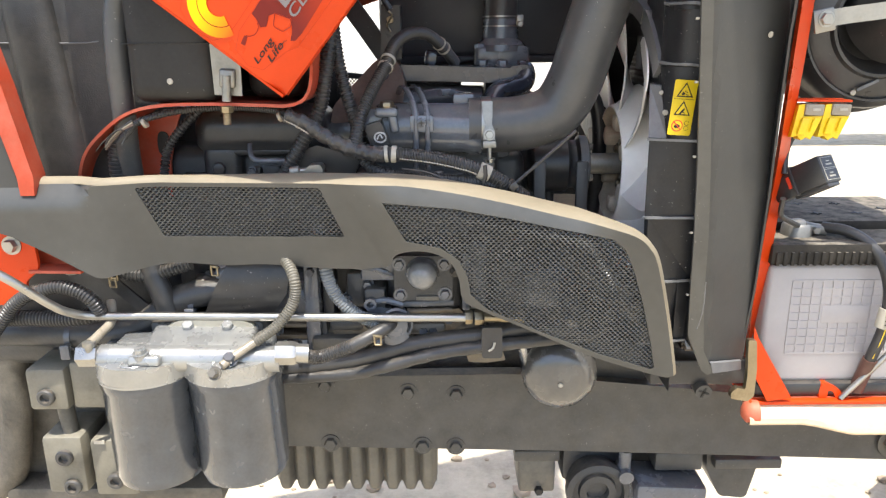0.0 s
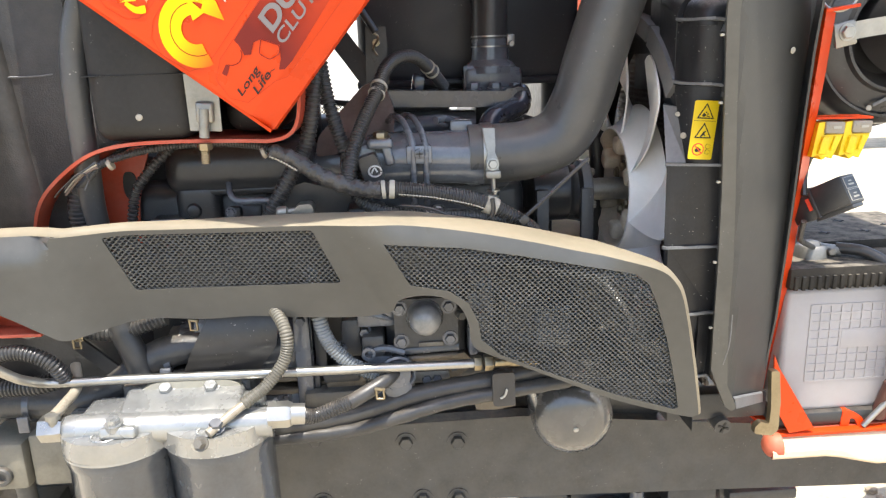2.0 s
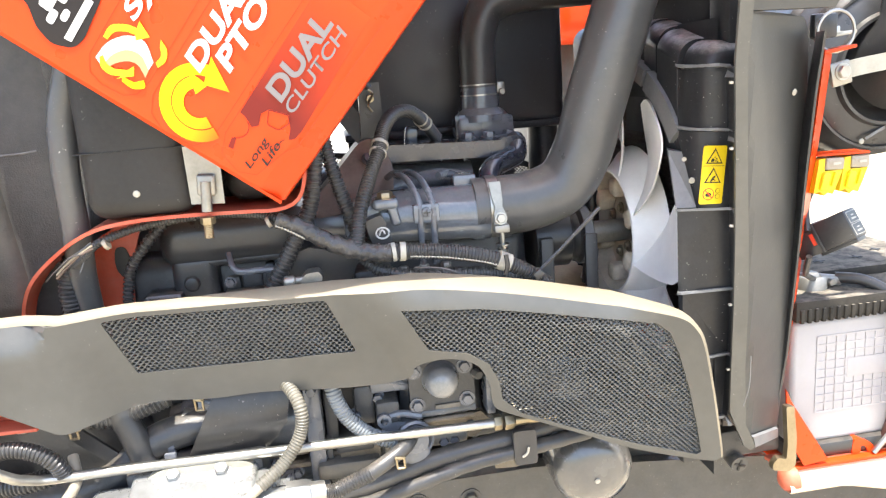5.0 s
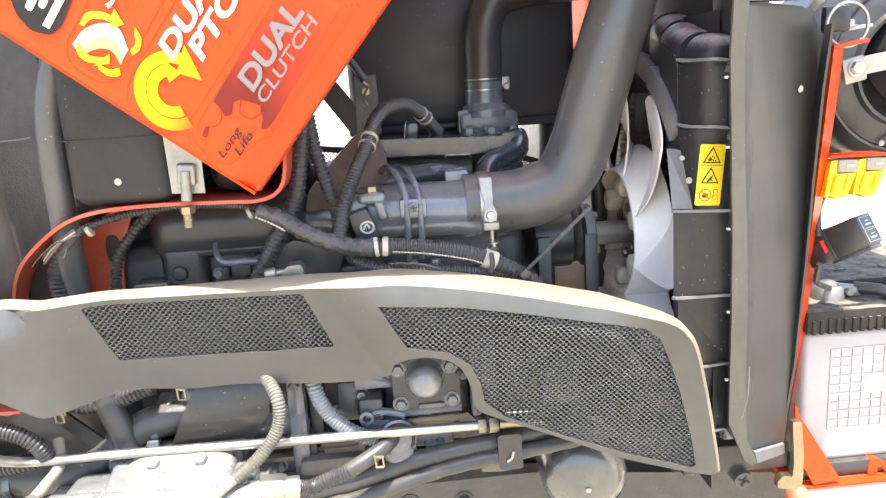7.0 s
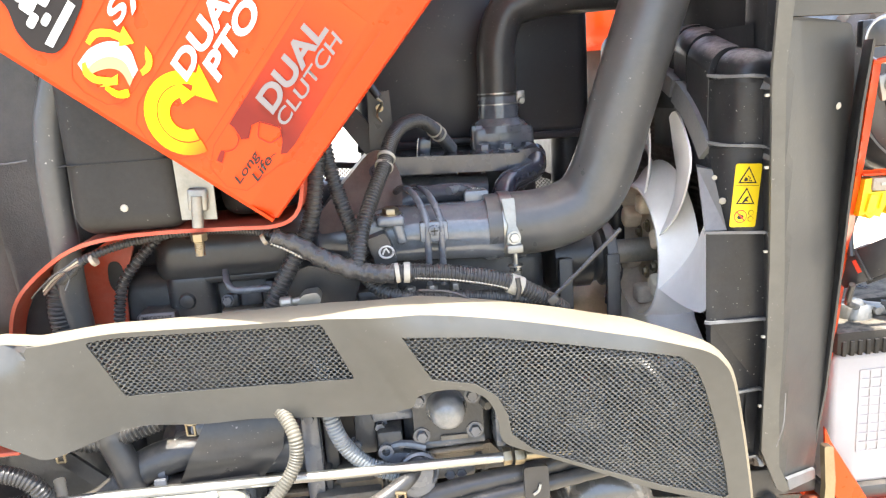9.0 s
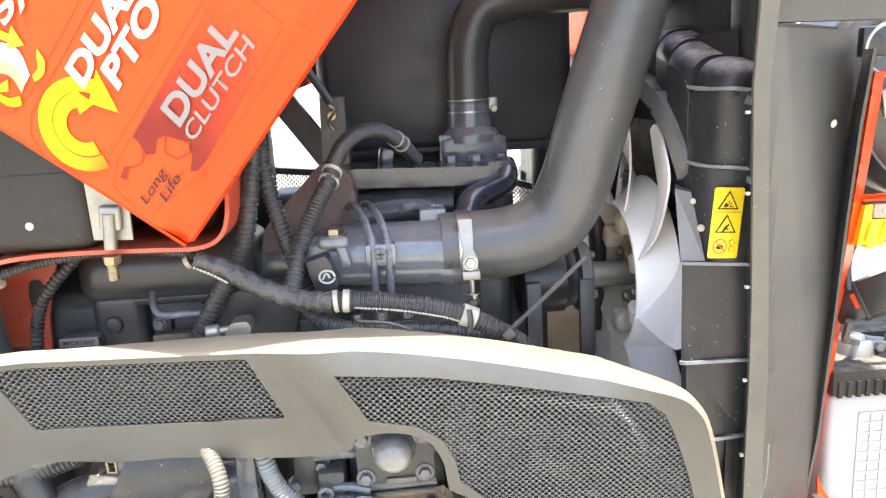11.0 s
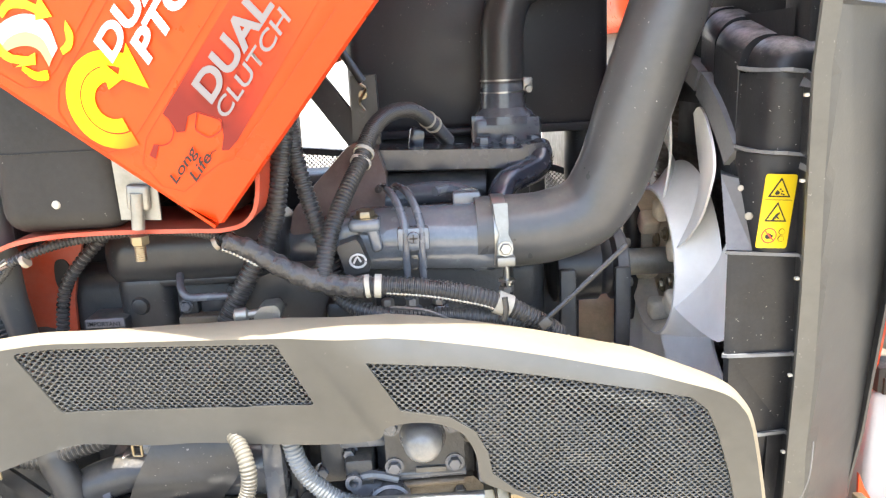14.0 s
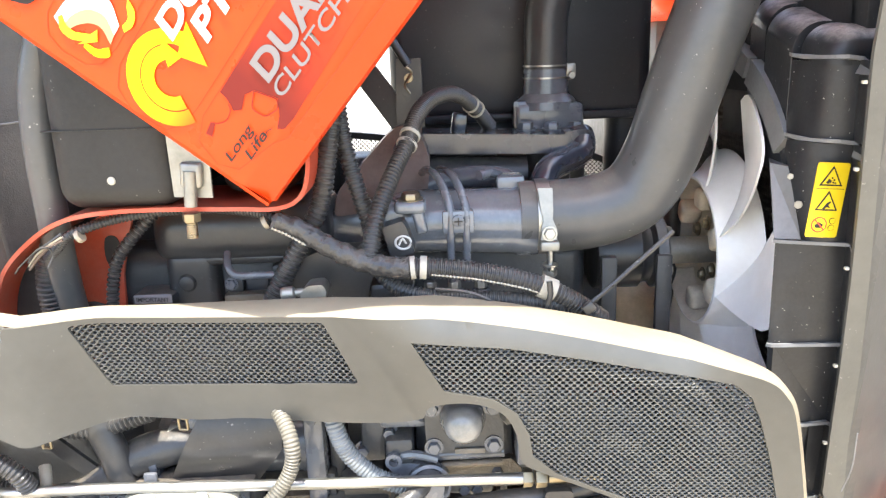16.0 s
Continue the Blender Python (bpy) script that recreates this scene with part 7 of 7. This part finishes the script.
    bm.faces.new(rows[0])
    bm.faces.new(rows[-1][::-1])
    part("upright", bevelled(bm, 0.001, 2, 50), ORANGE, t)
    part("top_tab", box(B(), (0.446, 0.930, 1.194), (0.040, 0.022, 0.004), 0.001, (0, -8, 0)), ORANGE, t)
    part("shelf", box(B(), (0.494, 0.985, 1.067), (0.072, 0.03, 0.003), 0.001, (0, 1, 0)), ORANGE, t)
    bm = slab(B(), [(0.458, 0.735), (0.466, 0.716), (0.527, 0.617), (0.49, 0.612), (0.463, 0.66)], 1.018, 1.022)
    part("gusset", bm, ORANGE, t)
    t = thing("hood_catch", (0.45, 0.97, 1.2), "black steel hood catch with a bolt on top of the post", "latch")
    part("plate", box(B(), (0.448, 0.955, 1.222), (0.030, 0.012, 0.028), 0.003), BLK, t)
    part("tongue", box(B(), (0.470, 0.965, 1.211), (0.045, 0.02, 0.004), 0.001, (0, -6, 0)), ZINCW, t)
    part("bolt", hexnut(B(), (0.468, 0.965, 1.213), (0, 0, 1), 0.008, 0.008, 0.011), STEEL, t)
    t = thing("hood_latch", (0.435, 0.99, 0.63), "dusty zinc-plated hood latch spring plate", "latch")
    bm = slab(B(), corner_cut([(0.437, 0.727), (0.449, 0.726), (0.454, 0.68), (0.454, 0.638), (0.446, 0.629), (0.420, 0.634), (0.420, 0.644), (0.428, 0.652), (0.440, 0.648), (0.441, 0.67)], 0.003, 2), 0.985, 0.995)
    part("spring_plate", bevelled(bm, 0.0015), ZINC, t)
    bm = rod(B(), (0.397, 1.08, 0.628), (0.397, 1.031, 0.621), 0.0125, seg=24)
    part("stop_screw", bm, RAIL, t)
    for turn in (20, 110):
        part("screw_slot", box(B(), (0.397, 1.0305, 0.621), (0.017, 0.002, 0.003), 0, (0, turn, 0)), INK, t)
    part("stop_bracket", box(B(), (0.390, 1.065, 0.650), (0.150, 0.05, 0.042), 0.005), BLK, t)
    part("grease_fitting", lathe(B(), (0.327, 1.02, 0.685), (0.2, -1, 0), [(0, 0.009), (0.012, 0.009), (0.02, 0.004)], 14), ZINC, t)


build_plate()


# ---- battery bay ----
def build_battery():
    t = thing("battery_tray", (0.6, 1.1, 0.55), "orange painted steel battery tray with a rolled edge", "battery tray")
    part("floor_plate", box(B(), (0.70, 1.17, 0.607), (0.47, 0.30, 0.006), 0.002), ORANGE, t)
    bm = B()
    rows = []
    for i in range(25):
        x = 0.462 + i * 0.02
        low = 0.577 - 0.018 * min(1.0, max(0.0, (x - 0.55) / 0.07))
        rows.append([bm.verts.new(p) for p in ((x, 1.06, 0.612), (x, 1.040, 0.611), (x, 1.032, 0.608), (x, 1.025, 0.602), (x, 1.006, low + 0.012), (x, 1.005, low + 0.004), (x, 1.008, low), (x, 1.014, low), (x, 1.030, 0.596), (x, 1.06, 0.604))])
    for u, v in zip(rows, rows[1:]):
        for k in range(2, 9):
            bm.faces.new((u[k], u[k + 1], v[k + 1], v[k]))
    bmesh.ops.delete(bm, geom=[v for v in bm.verts if not v.link_faces], context='VERTS')
    part("rolled_edge", bm, SUNLIP, t, "rolled edge coloured cream for sun glare")
    bm = slabz(B(), corner_cut([(0.452, 1.062), (0.938, 1.062), (0.938, 1.0325), (0.470, 1.0325), (0.456, 1.040)], 0.006, 3), 0.607, 0.6115)
    part("top_flange", bevelled(bm, 0.001, 1), SALMON, t, "dusty orange top of the tray edge")
    bm = lathe(B(), (0.478, 1.024, 0.591), (-1, 0, 0), [(0, 0.0195), (0.008, 0.0195), (0.016, 0.016), (0.021, 0.009), (0.022, 0.002)], 24)
    part("end_cap", bm, SALMON, t)
    for x in (0.548, 0.672):
        part("bolt", hexnut(B(), (x, 1.045, 0.611), (0, -0.3, 1), 0.008, 0.007, 0.012), ZINC, t)
    bm = slab(B(), rounded([(0.575, 0.612), (0.577, 0.634), (0.592, 0.633), (0.607, 0.622), (0.612, 0.606), (0.604, 0.606), (0.596, 0.620), (0.588, 0.622), (0.587, 0.612)], 4), 1.03, 1.045)
    part("hook", bm, ORANGE, t)
    t = thing("battery", (0.62, 1.12, 0.612), "white translucent car battery with a black ribbed lid", "battery")
    bm = B()
    box(bm, (0.625, 1.165, 0.728), (0.29, 0.25, 0.19), 0.008, seg=3)
    part("case", bm, CASE, t)
    part("base_lip", box(B(), (0.625, 1.162, 0.624), (0.30, 0.262, 0.022), 0.006), BLK, t)
    # moulded grid
    nx, nz = 12, 9
    gx0, gx1, gz0, gz1 = 0.518, 0.70, 0.682, 0.798
    for i in range(nx + 1):
        part("grid_bar", box(B(), (gx0 + (gx1 - gx0) * i / nx, 1.0393, (gz0 + gz1) / 2), (0.0026, 0.0016, gz1 - gz0), 0), CASE, t, smooth=False)
    for i in range(nz + 1):
        part("grid_bar", box(B(), ((gx0 + gx1) / 2, 1.0395, gz0 + (gz1 - gz0) * i / nz), (gx1 - gx0, 0.0018, 0.0026), 0), CASE, t, smooth=False)
    part("panel_block", box(B(), (0.60, 1.0392, 0.745), (0.07, 0.0022, 0.028), 0.001), CASE, t)
    lid = part("lid", box(B(), (0.628, 1.16, 0.842), (0.305, 0.265, 0.032), 0.005), LID, t, "dusty black ribbed lid")
    for i in range(27):
        part("lid_rib", box(B(), (0.484 + i * 0.011, 1.0275, 0.836), (0.0055, 0.006, 0.020), 0.0012), LID, lid)
    part("lid_step", box(B(), (0.645, 1.20, 0.864), (0.26, 0.18, 0.016), 0.004), LID, lid)
    for x, y in ((0.60, 1.16), (0.665, 1.16), (0.60, 1.23), (0.665, 1.23), (0.72, 1.19)):
        for s in ((0.018, 0.003, 0.001), (0.003, 0.018, 0.001)):
            part("vent_cross", box(B(), (x, y, 0.8725), s, 0), INK, lid, smooth=False)
    part("post", lathe(B(), (0.535, 1.085, 0.858), (0, 0, 1), [(0, 0.016), (0.012, 0.015), (0.022, 0.010), (0.024, 0.004)], 20), LEAD, t)
    t = thing("battery_cable", (0.6, 1.05, 0.62), "black battery cable with a yellow stripe, clamp and white tag", "cable")
    part("terminal_clamp", lathe(box(B(), (0.560, 1.080, 0.868), (0.034, 0.020, 0.014), 0.004, (0, 10, 0)), (0.535, 1.085, 0.856), (0, 0, 1), [(0, 0.023), (0.016, 0.022), (0.020, 0.019), (0.020, 0.015), (0.012, 0.014)], 28), LEAD, t)
    part("clamp_bolt", hexnut(B(), (0.556, 1.070, 0.868), (0, -1, 0), 0.006, 0.006), LEAD, t)
    pts = [(0.57, 1.08, 0.870), (0.60, 1.055, 0.868), (0.628, 1.03, 0.845), (0.643, 1.012, 0.80), (0.645, 1.01, 0.74), (0.638, 1.02, 0.68), (0.632, 1.035, 0.62)]
    part("cable", hose(B(), pts, 0.0085, 14), RUB, t)
    part("stripe", hose(B(), [(x - 0.002, y - 0.0075, z) for x, y, z in pts[2:6]], 0.0011, 6), YEL, t, "yellow stripe")
    part("tag", rod(B(), (0.645, 1.01, 0.765), (0.643, 1.012, 0.735), 0.0105, seg=18), WHITE, t, "white paper tag")
    for k in range(4):
        part("tag_bar", box(B(), (0.6435, 1.0003, 0.759 - 0.006 * k), (0.009, 0.0012, 0.0014), 0, (0, 12, 0)), INK, t, smooth=False)
    part("sleeve", hose(B(), pts[5:], 0.0105, 12), surface("brown_sleeve", (0.09, 0.04, 0.03), 0.5), t)
    single("hold_down_rod", hose(B(), [(0.72, 1.01, 0.78), (0.66, 1.015, 0.69), (0.605, 1.025, 0.612)], 0.0042, 10), STEEL, "thin steel battery hold-down rod", "rod")


build_battery()


def build_front_bits():
    t = thing("air_cleaner", (0.6, 1.1, 1.05), "black plastic air cleaner canister with a steel clamp band", "air cleaner")
    prof = [(0, 0.12), (0.09, 0.122), (0.10, 0.126), (0.112, 0.126), (0.12, 0.118), (0.150, 0.116), (0.166, 0.112), (0.172, 0.106), (0.176, 0.104), (0.176, 0.101), (0.172, 0.100), (0.174, 0.098), (0.178, 0.074), (0.184, 0.071), (0.184, 0.067), (0.170, 0.065), (0.150, 0.05), (0.148, 0.01)]
    part("canister", lathe(B(), (0.594, 1.20, 1.168), (-0.03, -1, -0.02), prof, 56), BLK, t)
    part("moulded_mark", box(B(), (0.575, 1.022, 1.083), (0.030, 0.002, 0.004), 0, (0, -25, 0)), SHR, t)
    part("paint_dot", lathe(B(), (0.558, 1.024, 1.073), (0, -1, 0), [(0, 0.004), (0.001, 0.003)], 10), WHITE, t)
    part("inlet", hose(B(), [(0.60, 1.05, 1.165), (0.61, 1.00, 1.19), (0.625, 0.99, 1.24), (0.64, 1.0, 1.34)], 0.06, 28), BLK, t)
    part("bracket", band(B(), [(0.458, 0.952, 1.165), (0.50, 0.957, 1.172), (0.56, 0.95, 1.180), (0.64, 0.955, 1.195)], 0.004, 0.020), ZINCW, t, "zinc clamp band")
    part("bracket_foot", box(B(), (0.470, 0.952, 1.166), (0.026, 0.006, 0.028), 0.002, (0, -12, 0)), ZINCW, t)
    part("bolt", hexnut(B(), (0.471, 0.949, 1.168), (0, -1, 0), 0.008, 0.006, 0.010), STEEL, t)
    bm = B()
    hose(bm, [(0.4464 + 0.023 * math.cos(radians(a)), 0.930, 1.2144 + 0.023 * math.sin(radians(a))) for a in range(0, 361, 20)], 0.0019, 8, 0.003)
    single("wire_ring", bm, STEEL, "thin bright steel wire ring hanging on the latch", "ring")
    for x in (0.0, 0.035):
        t = thing("fuse_holder", (0.47 + x, 0.98, 1.02), "yellow plastic fuse holder with a clear cap", "fuse holder", "fuse holders beside the post")
        bm = slab(B(), [(0.462 + x, 1.062), (0.470 + x, 1.063), (0.470 + x, 1.047), (0.494 + x, 1.047), (0.486 + x, 1.026), (0.482 + x, 1.017), (0.476 + x, 1.020), (0.470 + x, 1.016), (0.464 + x, 1.022), (0.456 + x, 1.020), (0.459 + x, 1.04)], 0.972, 0.992)
        part("body", bevelled(bm, 0.0015), YEL, t)
        part("clip", box(B(), (0.469 + x, 0.970, 1.034), (0.010, 0.006, 0.022), 0.002, (0, 14, 0)), YEL, t)
        part("clip", box(B(), (0.482 + x, 0.971, 1.036), (0.004, 0.005, 0.018), 0.001, (0, 14, 0)), YEL, t)
        part("cap", box(B(), (0.482 + x, 0.980, 1.0555), (0.025, 0.022, 0.015), 0.002, (0, 3, 0)), CLEAR, t, "pale clear cap")
        part("cap_mark", box(B(), (0.484 + x, 0.9685, 1.056), (0.010, 0.001, 0.003), 0), WHITE, t)
    t = thing("relay", (0.47, 0.98, 0.94), "black relay box with a small printed label", "relay")
    R = pose(0.496, 0.976, 0.970, 0, -30, -58)
    turned = lambda bm: (bmesh.ops.transform(bm, matrix=R, verts=bm.verts), bm)[1]
    part("box", turned(box(B(), (0, 0, 0), (0.044, 0.034, 0.038), 0.002)), BLK, t)
    part("box_lip", turned(box(B(), (-0.022, 0, 0), (0.004, 0.037, 0.041), 0.001)), BLK, t)
    part("socket", turned(box(B(), (-0.040, 0.0, -0.003), (0.034, 0.031, 0.034), 0.003)), BLK, t)
    part("base_rib", turned(box(B(), (-0.005, 0.0, -0.021), (0.05, 0.026, 0.006), 0.001)), BLK, t)
    part("fuse_blade", turned(box(B(), (-0.029, -0.0155, 0.0), (0.005, 0.002, 0.016), 0)), REDINK, t, "red fuse blade")
    for dz in (0.0082, -0.0082):
        part("label_bar", turned(box(B(), (0.0221, 0.0, dz), (0.001, 0.027, 0.0150), 0)), WHITE, t, "white printed frame")
        part("label_bar", turned(box(B(), (0.0223, 0.0, dz), (0.001, 0.0255, 0.0137), 0)), BLK, t)
        part("label_bar", turned(box(B(), (0.0225, 0.0, dz + 0.002), (0.001, 0.007, 0.0016), 0)), WHITE, t)
        part("label_bar", turned(box(B(), (0.0225, 0.0, dz - 0.0025), (0.001, 0.013, 0.0022), 0)), WHITE, t)
    part("wire", hose(B(), [(0.462, 0.985, 0.935), (0.468, 1.0, 0.91), (0.49, 1.03, 0.895), (0.53, 1.07, 0.875)], 0.004, 8), RUB, t)
    part("wire", hose(B(), [(0.478, 1.0, 1.03), (0.466, 1.0, 1.0), (0.462, 0.99, 0.965)], 0.004, 8), RUB, t)


build_front_bits()


# ---- behind ----
def build_behind():
    t = thing("parked_tractor", (0.87, 3.3, -0.15), "bright orange parked tractor standing behind", "tractor")
    part("hood", box(B(), (0.87, 3.20, 1.42), (0.58, 1.50, 0.27), 0.06, seg=3), ORANGE, t)
    part("front_grille", box(B(), (0.87, 2.44, 1.40), (0.34, 0.02, 0.16), 0.01), BLK, t)
    part("engine", box(B(), (0.87, 3.40, 1.15), (0.30, 0.90, 0.32), 0.04), RAIL, t)
    part("chassis", box(B(), (0.87, 3.70, 0.80), (0.30, 1.8, 0.50), 0.05), RAIL, t)
    for x, y, r in ((0.50, 3.30, 0.36), (1.24, 3.30, 0.36), (0.42, 4.60, 0.50), (1.32, 4.60, 0.50)):
        part("wheel", lathe(B(), (x - 0.1, y, r - 0.15), (1, 0, 0), [(0, 0.2), (0.0, r - 0.05), (0.03, r), (0.17, r), (0.2, r - 0.05), (0.2, 0.2)], 32), RUB, t)
    for y, z in ((3.30, 0.21), (4.60, 0.35)):
        part("axle", rod(B(), (0.45, y, z), (1.30, y, z), 0.06), RAIL, t)
    part("axle_post", box(B(), (0.87, 3.30, 0.40), (0.12, 0.12, 0.40), 0.02), RAIL, t)
    part("axle_post", box(B(), (0.87, 4.50, 0.50), (0.30, 0.30, 0.40), 0.02), RAIL, t)
    t = thing("wall", (0.0, 7.0, 0.0), "pale sunlit plastered wall far behind", "wall", kind="structure")
    part("wall_face", box(B(), (0.0, 9.0, 1.5), (30, 0.2, 3.0), 0.02), surface("pale_plaster", (0.75, 0.73, 0.68), 0.85, scale=2.0), t)


build_behind()
